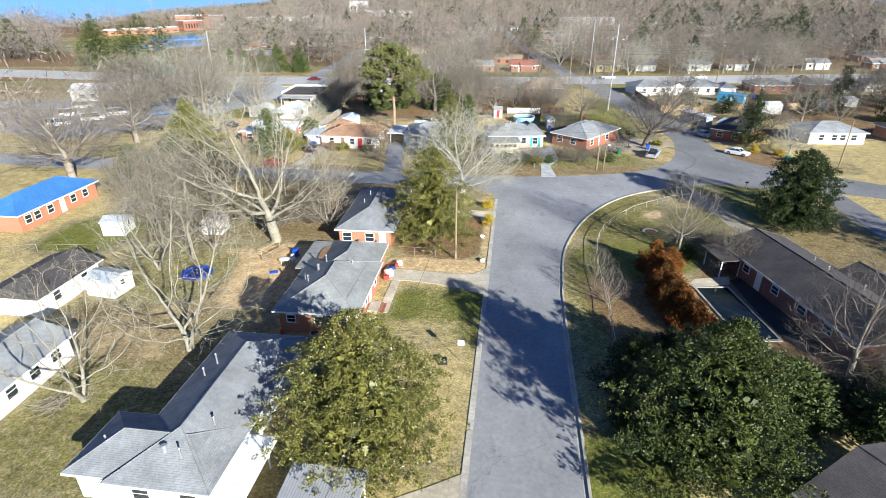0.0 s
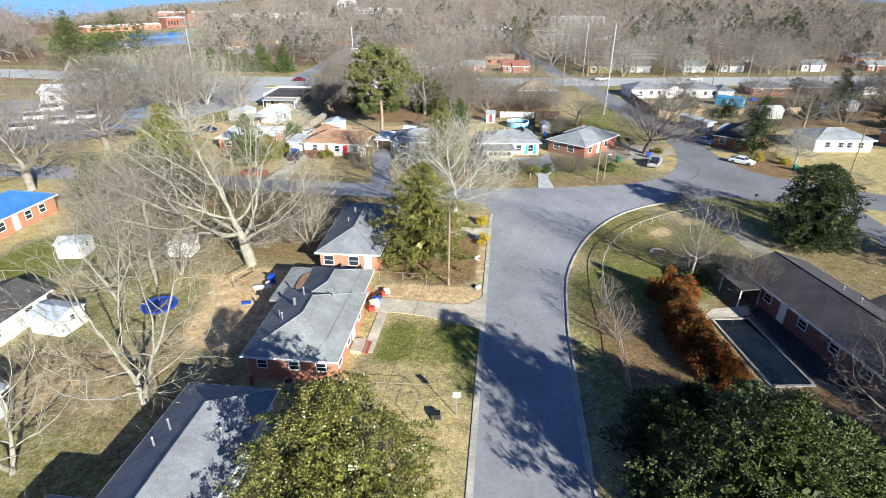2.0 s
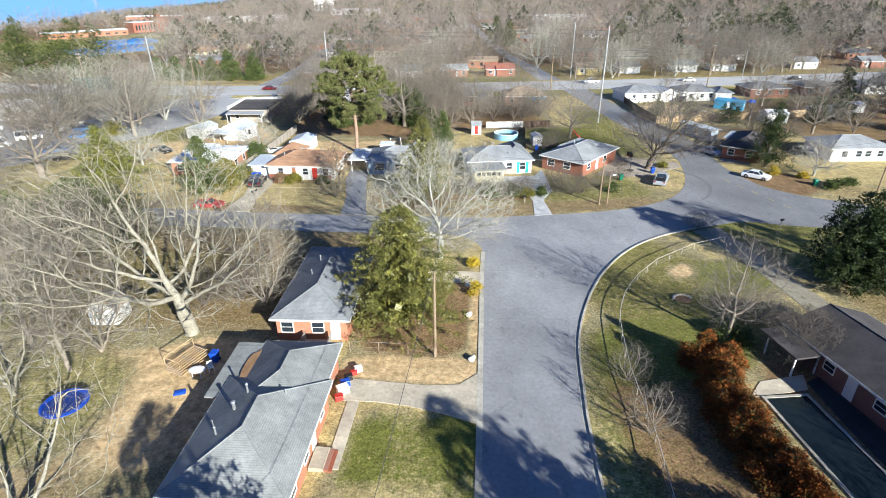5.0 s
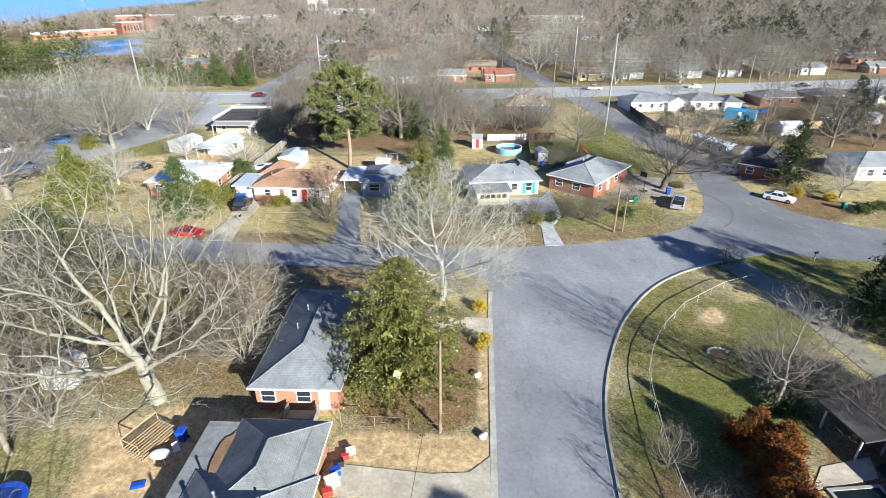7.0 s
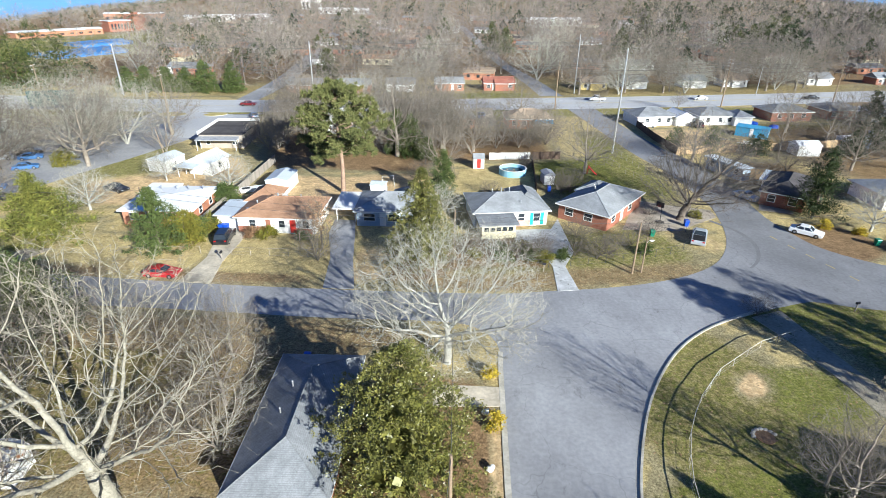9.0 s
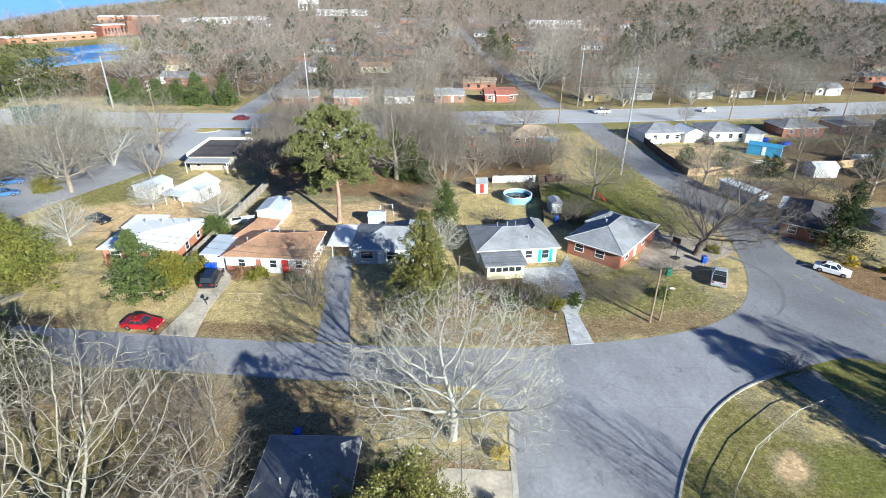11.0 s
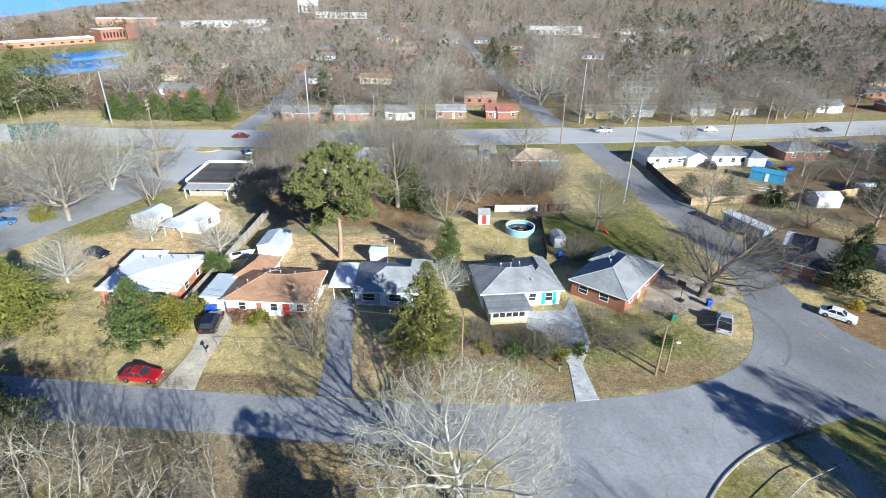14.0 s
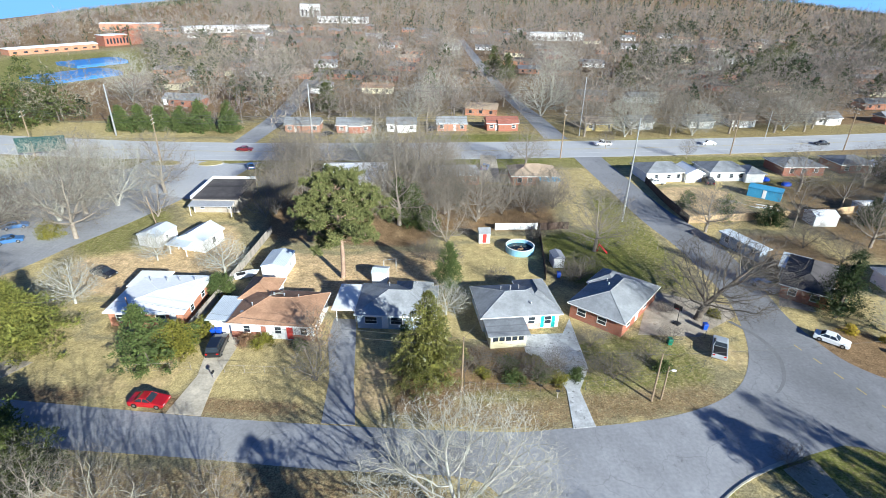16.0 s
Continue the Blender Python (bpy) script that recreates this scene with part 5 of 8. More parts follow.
    r = tip * np.maximum(tips, 1) ** (1 / e)
    r[0] = r[0] * 1.25
    i = np.arange(1, len(pos))
    main = np.zeros(len(pos), int)
    most = np.zeros(len(pos))
    for k in i:
        if tips[k] > most[par[k]]:
            most[par[k]], main[par[k]] = tips[k], k
    start_r = np.where(main[par[i]] == i, r[par[i]], np.minimum(r[par[i]], r[i] * 1.25))
    back = pos[i] - pos[par[i]]
    back /= np.linalg.norm(back, axis=1)[:, None] + 1e-9
    rows = np.concatenate([pos[par[i]] - back * start_r[:, None] * 0.3, pos[i], start_r[:, None], r[i][:, None]], 1)
    # sprays of twigs along the thin limbs
    thin = np.where(r < tip * 6)[0]
    k = int(len(thin) * twigs)
    at = rg.choice(thin, k)
    d = heading[at] + rg.normal(0, 0.5, (k, 3)) + np.array((0, 0, 0.1))
    d /= np.linalg.norm(d, axis=1)[:, None]
    ln = step * rg.uniform(1.2, 2.8, (k, 1))
    full = np.ones((k, 1)) * tip
    sprays, p, w = [], pos[at], 0.7
    for i in range(3):
        q = p + d * ln * (0.9 - 0.2 * i)
        sprays.append(np.concatenate([p, q, full * w, full * (w - 0.18)], 1))
        side = d + rg.normal(0, 0.6, (k, 3))
        side /= np.linalg.norm(side, axis=1)[:, None]
        sprays.append(np.concatenate([q, q + side * ln * 0.7, full * (w - 0.25), full * 0.15], 1))
        p, w = q, w - 0.18
        d = d + rg.normal(0, 0.3, (k, 3))
        d /= np.linalg.norm(d, axis=1)[:, None]
    return rows, np.concatenate(sprays)


TREES = {}


def tree_kind(key, bark, twig, **kw):
    rows, fine_rows = bare_tree(**kw)
    r = rows[:, 7]
    big = kw["trunk_r"] * 0.16
    trunk = join([tubes(rows[r > big], 8)])
    v, f = tubes(rows[r <= big], 3)
    small = join([(v, np.concatenate([f[:, [0, 1, 2]], f[:, [0, 2, 3]]])), slivers(fine_rows, 1)])
    TREES[key] = (array_mesh("trunk", *trunk, M[bark], True), array_mesh("crown", *small, M[twig]))


def tree(key, x, y, turn, scale, label, category="tree", group="", sz=None):
    root = thing("tree", pose(x, y, float(terrain(x, y)), 0, 0, turn), label, category, group)
    root.scale = (scale, scale, sz or scale)
    t, c = TREES[key]
    part("trunk", t, None, root)
    part("crown", c, None, root, "leafless branches and twigs")
    return root


tree_kind("sycamore", "bark_pale", "twig_pale", seed=7, height=20.0, radius=13.2, trunk_r=0.66, fork=0.2, n=2400, lean=(-3.0, 1.5), step=0.55, kill=0.95, tip=0.02, shell=0.5, flat=0.42, twigs=0.8)
tree_kind("tall", "bark_pale", "twig_pale", seed=12, height=16, radius=8.2, trunk_r=0.36, fork=0.13, n=620, step=0.5, kill=1.0, tip=0.014, stems=2, shell=0.5, twigs=1.1)
tree_kind("front", "bark_silver", "twig_white", seed=21, height=14.8, radius=9.4, trunk_r=0.40, fork=0.24, n=3600, step=0.43, kill=0.6, tip=0.017, shell=0.5, twigs=1.2)
tree_kind("broad", "bark_silver", "twig_white", seed=22, height=13.5, radius=10.0, trunk_r=0.42, fork=0.18, n=1900, step=0.5, kill=0.8, tip=0.019, stems=3, twigs=1.5)
tree_kind("oak", "bark_dark", "twig_dark", seed=31, height=17, radius=11, trunk_r=0.60, fork=0.2, n=3000, step=0.45, kill=0.7, tip=0.026, twigs=2.0)
tree_kind("oak_leaning", "bark_dark", "twig_dark", seed=36, height=14.5, radius=9.6, trunk_r=0.6, fork=0.22, n=2600, lean=(5.5, 1.0), step=0.45, kill=0.68, tip=0.02, flat=0.4, twigs=1.7)
tree_kind("oak_big", "bark_grey", "twig_grey", seed=38, height=15.5, radius=10.5, trunk_r=0.7, fork=0.26, n=2200, step=0.5, kill=0.8, tip=0.02, flat=0.4, twigs=1.4)
tree_kind("slim", "bark_grey", "twig_dark", seed=41, height=12, radius=4.6, trunk_r=0.2, fork=0.25, n=1500, step=0.34, kill=0.5, tip=0.010, twigs=1.3)
tree_kind("round", "bark_grey", "twig_grey", seed=51, height=13, radius=7.2, trunk_r=0.34, fork=0.2, n=1500, step=0.46, kill=0.7, tip=0.016, twigs=1.5)
tree_kind("thicket", "bark_grey", "twig_grey", seed=61, height=9, radius=4.6, trunk_r=0.18, fork=0.14, n=1200, step=0.34, kill=0.52, tip=0.015, stems=5, twigs=0.7)
tree_kind("brush", "bark_dark", "twig_dark", seed=71, height=3.4, radius=2.6, trunk_r=0.07, fork=0.15, n=900, step=0.2, kill=0.3, tip=0.0085, stems=7, twigs=1.6)
tree_kind("silver", "bark_silver", "twig_white", seed=81, height=6, radius=3.8, trunk_r=0.18, fork=0.2, n=1600, step=0.26, kill=0.36, tip=0.014, twigs=0.8)
tree_kind("white", "bark_grey", "twig_grey", seed=91, height=12.5, radius=4.6, trunk_r=0.18, fork=0.3, n=1500, step=0.34, kill=0.5, tip=0.010, twigs=1.2)

tree("sycamore", -28.9, -46.6, 20, 1.0, "huge pale-barked leafless sycamore spreading over the back yards")
tree("tall", -27.0, -71.0, 0, 1.02, "tall leafless tree forking near the ground")
tree("tall", -32.0, -78.6, 140, 0.8, "leafless tree forking low in the grass")
tree("white", -37.0, -53.2, 30, 1.1, "slender pale leafless tree by the dirt yard")
tree("tall", -39.6, -56.4, 200, 0.75, "leafless tree at the edge of the yard")
tree("white", -43.0, -50.0, 80, 1.1, "slender pale leafless tree by the yard")
tree("thicket", -36.0, -50.0, 0, 1.1, "tangled leafless thicket by the yard")
tree("front", -5.3, -28.6, 35, 1.0, "broad silvery leafless tree at the street corner")
tree("oak_leaning", 30.9, 11.0, 0, 1.0, "dark leafless oak beside the parking pad")
tree("round", 19.5, 33.6, 10, 1.05, "leafless tree in the green back yard")
tree("thicket", -9.4, 35.0, 50, 1.15, "many-stemmed leafless tree by the back fence")
tree("white", 23.9, -44.4, 40, 0.92, "small leafless tree on the grass island")
tree("slim", 24.4, -41.6, 90, 0.55, "low leafless sapling on the grass island")
tree("thicket", 13.0, -51.0, 0, 0.42, "small leafless shrub along the fence")
tree("thicket", 13.2, -57.2, 70, 0.5, "small leafless shrub along the fence")
tree("silver", -66.5, 7.4, 0, 1.25, "silvery leafless tree beside the white-roofed house")
tree("silver", -61.5, 22.5, 100, 1.0, "silvery leafless tree by a shed")
tree("silver", -47.5, 19.0, 200, 1.15, "silvery leafless tree along the fence")
tree("silver", -8.2, 9.0, 70, 0.95, "silvery leafless shrub against the white house")
tan_tree = tree("slim", -24.6, -3.6, 40, 0.75, "leafless tree with a few tan leaves beside a driveway")
tree("thicket", -24.2, -7.6, 100, 0.7, "leafless bush beside a driveway")
for x, y, k, s, r in ((-43.5, -30.5, "white", 0.85, 10), (-39, -29, "white", 0.75, 100), (-34.5, -29.5, "slim", 0.65, 200), (-27, -29.5, "white", 0.72, 300), (-25.0, -36.0, "slim", 0.9, 20), 
                      (-43, -37, "slim", 0.9, 320), (-50, -35, "round", 0.8, 60), (-23.4, -41.0, "thicket", 0.85, 10), (-55, -30, "round", 0.85, 110), (-60, -33, "thicket", 1.0, 40), (-53, -40, "thicket", 1.0, 200)):
    tree(k, x, y, r, s, {"white": "slender pale leafless tree in the wooded strip", "slim": "slim grey leafless tree in the wooded strip", "thicket": "tangled leafless thicket in the wooded strip", "round": "round-crowned leafless tree in the wooded strip"}[k], group="trees of the wooded strip")
for x, y, k, s, r in ((-91, 38, "broad", 1.25, 10), (-84, 47, "broad", 1.1, 120), (-101, 33, "broad", 1.15, 230), (-94, 52, "broad", 0.9, 60), (22, 152, "broad", 1.25, 40), (-12, 148, "round", 1.1, 20), (-26, 140, "broad", 0.95, 140), (-39, 142, "round", 1.1, 250), (-52, 138, "round", 1.0, 77), (46, 150, "round", 1.15, 200), (60, 154, "broad", 1.0, 300), (71, 156, "round", 1.2, 15), (88, 160, "round", 1.2, 115), (104, 160, "round", 1.2, 215), (120, 166, "round", 1.2, 315), (-2, 152, "slim", 1.2, 30), (33, 162, "round", 1.3, 160), (-70, 140, "slim", 1.2, 200), (8, 168, "round", 1.2, 95), (-20, 166, "broad", 1.1, 5), (-33.5, 80, "broad", 0.95, 50), (-26, 84, "round", 1.2, 150), (-52, 84, "round", 1.0, 250), (-95, -8, "round", 1.2, 90), (-88, 42, "round", 1.35, 30), (-82, 30, "round", 1.3, 200), (-98, 26, "oak", 0.9, 20), (-112, 30, "round", 1.2, 120), (-78, 56, "round", 1.15, 260), (-104, 66, "slim", 1.1, 10), (-72, 42, "thicket", 1.0, 0),
                      (-52, 55, "thicket", 1.1, 40), (-47, 50, "thicket", 1.1, 140), (-44, 62, "round", 1.05, 240), (-51, 66, "slim", 1.2, 70), (-19.8, 42.5, "round", 1.4, 0), (-76.5, -25.5, "oak_big", 1.0, 0), (-80.8, -0.8, "oak_big", 0.9, 120), (-14.5, 56, "slim", 1.4, 150), (-23, 60, "slim", 1.3, 250), (-17, 66, "round", 1.3, 20), (-10, 50, "thicket", 1.1, 320), (-3.5, 46, "thicket", 1.0, 30),
                      (7.5, 52, "thicket", 1.0, 200), (4, 57, "thicket", 1.1, 20), (10.5, 56, "thicket", 1.0, 100), (14.5, 60, "thicket", 0.95, 290), (-8, 62, "thicket", 1.0, 210), (65.2, 49, "slim", 1.0, 0), (76.0, 40.5, "round", 0.9, 100), (86, 42, "thicket", 1.0, 0), (59.6, 8.4, "silver", 1.2, 10), (66, 33, "brush", 1.6, 0), (62, 39, "brush", 1.7, 80),
                      (79, 73, "round", 0.95, 10), (83, 62, "slim", 1.0, 110), (98, 78, "round", 0.9, 200), (37.5, 108, "slim", 0.6, 0), (14.8, 22.4, "brush", 1.4, 50), (24.6, 4.6, "brush", 0.8, 10), (60, 100, "slim", 0.6, 0), (113, 86, "round", 1.0, 0), (45, 45, "round", 0.9, 33)):
    tree(k, x, y, r, s, {"broad": "broad silvery leafless tree with spreading limbs", "round": "round-crowned grey leafless tree", "oak": "broad dark leafless tree by the parking lot", "oak_big": "big spreading leafless tree with a thick trunk by the street", "slim": "slim grey leafless tree among the yards", "thicket": "many-stemmed leafless tree with tangled twigs", "silver": "silvery leafless ornamental tree", "brush": "low tangle of leafless brush"}[k])
pick = random.Random(41)
made = 0
while made < 42:
    x, y = pick.uniform(-54, 22), pick.uniform(42, 88)
    if min(math.hypot(x + 61, y - 52) - 3, math.hypot(x + 34, y - 68) - 2, math.hypot(x + 9.3, y - 72.6), math.hypot(x - 11.2, y - 74.6), math.hypot(x + 20, y - 43)) < 8.5 or abs(x) < 4 and y > 68 or x > 12 and y > 62:
        continue
    k = pick.choice(("thicket", "round", "brush", "thicket", "slim"))
    tree(k, x, y, pick.uniform(0, 360), pick.uniform(0.75, 1.15) * (1.5 if k == "brush" else 1), {"round": "round-crowned grey leafless tree behind the yards", "slim": "slim grey leafless tree behind the yards", "thicket": "tangled leafless thicket behind the yards", "brush": "tall leafless brush behind the yards"}[k], group="thickets behind the yards")
    made += 1
for x, off, k, sc, r in ((33.5, 15, "round", 1.15, 0), (47.5, 14, "broad", 0.95, 60), (50.5, 17, "round", 1.05, 130), (64, 14.5, "round", 1.1, 200), (67.5, 18, "slim", 1.4, 10), (72, 14, "broad", 0.9, 300), (86.5, 15, "round", 1.15, 90), (90, 19, "slim", 1.3, 140), (104, 15, "round", 1.2, 240), (109, 17, "broad", 0.95, 20), (116, 15, "round", 1.2, 170), (122, 19, "round", 1.1, 310), (-20.5, 24, "white", 1.35, 0), (-37.5, 22, "slim", 1.3, 80)):
    tree(k, x, float(highway(x)) + off, r, sc, "leafless grey-brown tree in a front yard by the wide road", group="front-yard trees by the wide road")
for x, y, s, r in ((4.4, -5.2, 0.95, 0), (6.0, -4.2, 0.9, 70), (14.5, -4.2, 1.15, 30), (16.5, -3.0, 0.95, 130), (-1.5, -4.0, 0.8, 200), (2.0, -3.2, 0.9, 260), (28.2, -40.8, 1.1, 10), (28.8, -47.5, 0.9, 90), (30.4, -17.4, 0.8, 100), (-5.0, -4.4, 0.8, 30), (13.2, 22.0, 1.1, 0), (-9.0, 25.0, 1.3, 40), (-13, 27, 1.2, 140), (23, -68.2, 0.7, 0), (27.4, -68.6, 0.7, 50), (31, -70.5, 0.9, 120), (27, -72, 1.1, 220), (33, -73, 1.2, 20), (37.5, -68.5, 1.3, 20), (36, -73, 1.3, 220), (7.4, -2.8, 0.9, 300), (11.5, -3.4, 0.8, 90), (12.8, 2.6, 1.0, 10), (20.5, 0.6, 0.9, 60), (-3.4, -2.4, 0.8, 100), (-12, -3, 1.0, 0), (0.2, 20.5, 0.8, 40), (8.2, 38, 0.9, 0), (26.5, 12.5, 0.6, 20), (-30, -41.5, 1.3, 0), (-26.5, -40, 1.2, 100)):
    tree("brush", x, y, r, s, "low tangle of leafless brush", "shrub", "leafless shrubs")


def crown_mesh(name, seed, clumps, per, profile, height, base, size, width, mat, inner=0.25, lumps=5, squash=1.0, droop=0.0, rough=0.42, gaps=0.8, spray=1.25):
    """A crown of leaf sprays with dark gaps between them; profile gives the radius along the height 0..1."""
    rg = np.random.default_rng(seed)
    clumps, per = int(clumps * 0.62), int(per * 1.2)
    h = rg.random(clumps * 3)
    R = np.interp(h, *profile)
    keep = rg.random(len(h)) < (R + 0.15 * R.max()) / (1.15 * R.max())
    h, R = h[keep][:clumps], R[keep][:clumps]
    a = rg.random(len(h)) * 2 * np.pi
    bulge = 1 + 0.10 * np.sin(a * lumps + h * 9 + seed) + 0.08 * np.sin(a * (lumps * 2 + 1) - h * 17)
    spots = [Vector((math.cos(t) * q, math.sin(t) * q, k * height)) for t, q, k in zip(a, R, h)]
    lump = np.array([noise.noise(p * 0.75 + Vector((seed * 7.1, 0, 0))) for p in spots])
    knob = np.array([noise.noise(p * 1.7 + Vector((0, 0, seed * 3.3))) for p in spots])
    bulge = bulge * (1 + rough * lump + 0.22 * knob)
    hole = np.array([noise.noise(p * gaps + Vector((0, seed * 5.3, 0))) for p in spots])
    solid_here = hole > -0.12
    h, R, a, bulge = h[solid_here], R[solid_here], a[solid_here], bulge[solid_here]
    depth = np.where(rg.random(len(h)) < inner, rg.uniform(0.35, 0.85, len(h)), rg.uniform(0.84, 1.05, len(h)))
    r = R * bulge * depth
    c = np.stack([r * np.cos(a), r * np.sin(a) * squash, base + h * height - droop * r], -1)
    out = np.stack([np.cos(a), np.sin(a), 0.6 * np.ones_like(a)], -1)
    big = rg.uniform(0.6, 1.35, len(c))
    c, out, big = np.repeat(c, per, 0), np.repeat(out, per, 0), np.repeat(big, per)
    n = len(c)
    off = rg.normal(0, 1, (n, 3))
    off /= np.linalg.norm(off, axis=1)[:, None]
    off *= (rg.random(n) ** 0.5 * big * size * spray * 1.5)[:, None]
    off[:, 2] *= 0.75
    d = off / (size * spray) + out * 0.6 + rg.normal(0, 0.45, (n, 3))
    c = c + off
    d /= np.linalg.norm(d, axis=1)[:, None]
    s = np.cross(d, rg.normal(0, 0.8, (n, 3)) + np.array((0, 0, 0.6)))
    s /= np.linalg.norm(s, axis=1)[:, None] + 1e-9
    k = rg.uniform(0.7, 1.3, (n, 1))
    p0, p2 = c - d * size * 0.5 * k, c + d * size * 0.5 * k
    m1, m2 = c + s * width * 0.5 * k, c - s * width * 0.5 * k
    v = np.stack([p0, m1, p2, m2], 1).reshape(-1, 3)
    heart = int(len(h) * 0.9)
    at = rg.integers(0, len(h), heart)
    r2 = (R * np.minimum(bulge, 1.0))[at] * rg.uniform(0.1, 0.62, heart)
    c2 = np.stack([r2 * np.cos(a[at]), r2 * np.sin(a[at]) * squash, base + 0.05 * height + h[at] * height * 0.78], -1)
    u, w = rg.normal(0, 1, (2, heart, 3))
    big2 = min(0.42, 0.07 * float(np.max(R)) + 0.08)
    u *= (big2 / np.linalg.norm(u, axis=1))[:, None]
    w *= (big2 / np.linalg.norm(w, axis=1))[:, None]
    v = np.concatenate([v, np.stack([c2 - u, c2 + w, c2 + u, c2 - w], 1).reshape(-1, 3)])
    f = np.arange(len(v)).reshape(-1, 4)
    return array_mesh(name, v, f, mat)


def pine_tree(x, y, height, bare, reach, trunk_r, seed, label):
    """A pine: bare trunk, whorls of rising limbs, and needle tufts along each limb."""
    rg = np.random.default_rng(seed)
    root = thing("tree", pose(x, y, 0), label, "tree")
    segs, tufts = [], []
    for i in range(12):
        z0, z1 = -0.2 + height * i / 12, -0.2 + height * (i + 1) / 12
        w0, w1 = 0.25 * math.sin(i * 0.5), 0.25 * math.sin((i + 1) * 0.5)
        segs.append((w0, 0, z0, w1, 0, z1, trunk_r * (1 - 0.85 * i / 12), trunk_r * (1 - 0.85 * (i + 1) / 12)))
    limbs = 64
    for i in range(limbs):
        t = (i + rg.uniform(0, 0.8)) / limbs
        z = bare + (height - bare) * t
        a = i * 2.4 + rg.uniform(-0.5, 0.5)
        ln = reach * (0.62 + 0.55 * t * (1 - t) * 4) * (1 - 0.72 * t ** 2.2) * rg.uniform(0.62, 1.15)
        p = np.array((0.25 * math.sin(z / height * 6), 0, z))
        d = np.array((math.cos(a), math.sin(a), 0.12 + 0.5 * t))
        n = max(3, int(ln / 0.8))
        for k in range(n):
            q = p + d * ln / n + rg.normal(0, 0.08, 3)
            segs.append((*p, *q, 0.075 * (1 - k / (n + 1)), 0.075 * (1 - (k + 1) / (n + 1))))
            if k >= n * 0.3:
                for _ in range(5 if k < n - 1 else 7):
                    side = rg.normal(0, 1, 3) * np.array((0.55, 0.55, 0.22)) * (0.7 + 0.6 * k / n)
                    tip = q + side + np.array((0, 0, 0.16))
                    segs.append((*q, *tip, 0.02, 0.01))
                    tufts.append(tip)
            p = q
            d = d + np.array((rg.normal(0, 0.12), rg.normal(0, 0.12), -0.03))
    part("trunk", array_mesh("trunk", *tubes(segs, 6), M["bark_pine"], True), None, root)
    per = 58
    c = np.repeat(np.array(tufts), per, 0)
    n = len(c)
    d = rg.normal(0, 1, (n, 3)) + np.array((0, 0, 0.35))
    d /= np.linalg.norm(d, axis=1)[:, None]
    s = np.cross(d, rg.normal(0, 1, (n, 3)))
    s /= np.linalg.norm(s, axis=1)[:, None] + 1e-9
    c = c + d * rg.uniform(0.0, 0.34, (n, 1))
    ln = rg.uniform(0.3, 0.52, (n, 1))
    v = np.stack([c + s * 0.06, c - s * 0.06, c + d * ln], 1).reshape(-1, 3)
    part("crown", array_mesh("crown", v, np.arange(n * 3).reshape(-1, 3), M["leaf_pine"]), None, root, "tufts of olive-green needles")
    return root


M["leaf_tan"] = surface("tan_clinging_leaves", (0.27, 0.165, 0.09), (0.44, 0.30, 0.18), 0.5, 3.0, 0.9, 0.0, island=0.4)
part("leaves", crown_mesh("leaves", 160, 420, 7, ([0, 0.25, 0.7, 1.0], [1.0, 2.6, 2.2, 0.3]), 8.0, 3.2, 0.2, 0.12, M["leaf_tan"], gaps=1.2), None, tan_tree, "thin tan leaves clinging to the twigs")


def evergreen(x, y, crown, trunk_r, trunk_h, label, turn=0, scale=1.0, bark="bark_dark", category="tree", group="", branches=0, seed=0, reach=3.0, lo=0.3):
    root = thing("tree", pose(x, y, float(terrain(x, y)), 0, 0, turn), label, category, group)
    root.scale = (scale,) * 3
    rng = random.Random(seed)
    segs = []
    n = 8
    for i in range(n):
        z0, z1 = -0.2 + trunk_h * i / n, -0.2 + trunk_h * (i + 1) / n
        segs.append((0, 0, z0, 0, 0, z1, trunk_r * (1 - 0.8 * i / n), trunk_r * (1 - 0.8 * (i + 1) / n)))
    for i in range(branches):
        z = trunk_h * (lo + (0.95 - lo) * i / max(1, branches))
        a = i * 2.4
        L2 = reach * (1.1 - 0.7 * i / branches)
        p = Vector((0, 0, z))
        d = Vector((math.cos(a), math.sin(a), 0.25))
        for k in range(3):
            q = p + d * L2 / 3 + Vector((0, 0, rng.uniform(-0.05, 0.15)))
            segs.append((*p, *q, trunk_r * 0.3 * (1 - k / 3.5), trunk_r * 0.3 * (1 - (k + 1) / 3.5)))
            p = q
    part("trunk", array_mesh("trunk", *tubes(segs, 8), M[bark], True), None, root)
    part("crown", crown, None, root, "dense evergreen foliage")
    return root


MAG = ([0, 0.08, 0.25, 0.5, 0.75, 0.92, 1.0], [0.80, 0.98, 1.0, 0.83, 0.55, 0.27, 0.03])


CONE = ([0, 0.06, 0.2, 0.45, 0.7, 0.88, 1.0], [0.72, 0.97, 1.0, 0.80, 0.58, 0.34, 0.06])


def scaled(profile, r):
    return (profile[0], [v * r for v in profile[1]])


evergreen(-7.9, -80.6, crown_mesh("crown", 1, 7600, 17, scaled(MAG, 5.8), 11.4, 0.4, 0.165, 0.085, M["leaf_magnolia"], rough=0.5, inner=0.15, gaps=1.7), 0.32, 10, "big glossy magnolia tree covered in olive-green leaves", branches=16)
evergreen(16.6, -79.4, crown_mesh("crown", 2, 7000, 16, scaled(MAG, 5.5), 12.2, 0.3, 0.175, 0.09, M["leaf_magnolia_mid"], lumps=4, rough=0.8, inner=0.2, gaps=1.1), 0.32, 10, "big dark magnolia tree with gaps in its crown", branches=16)
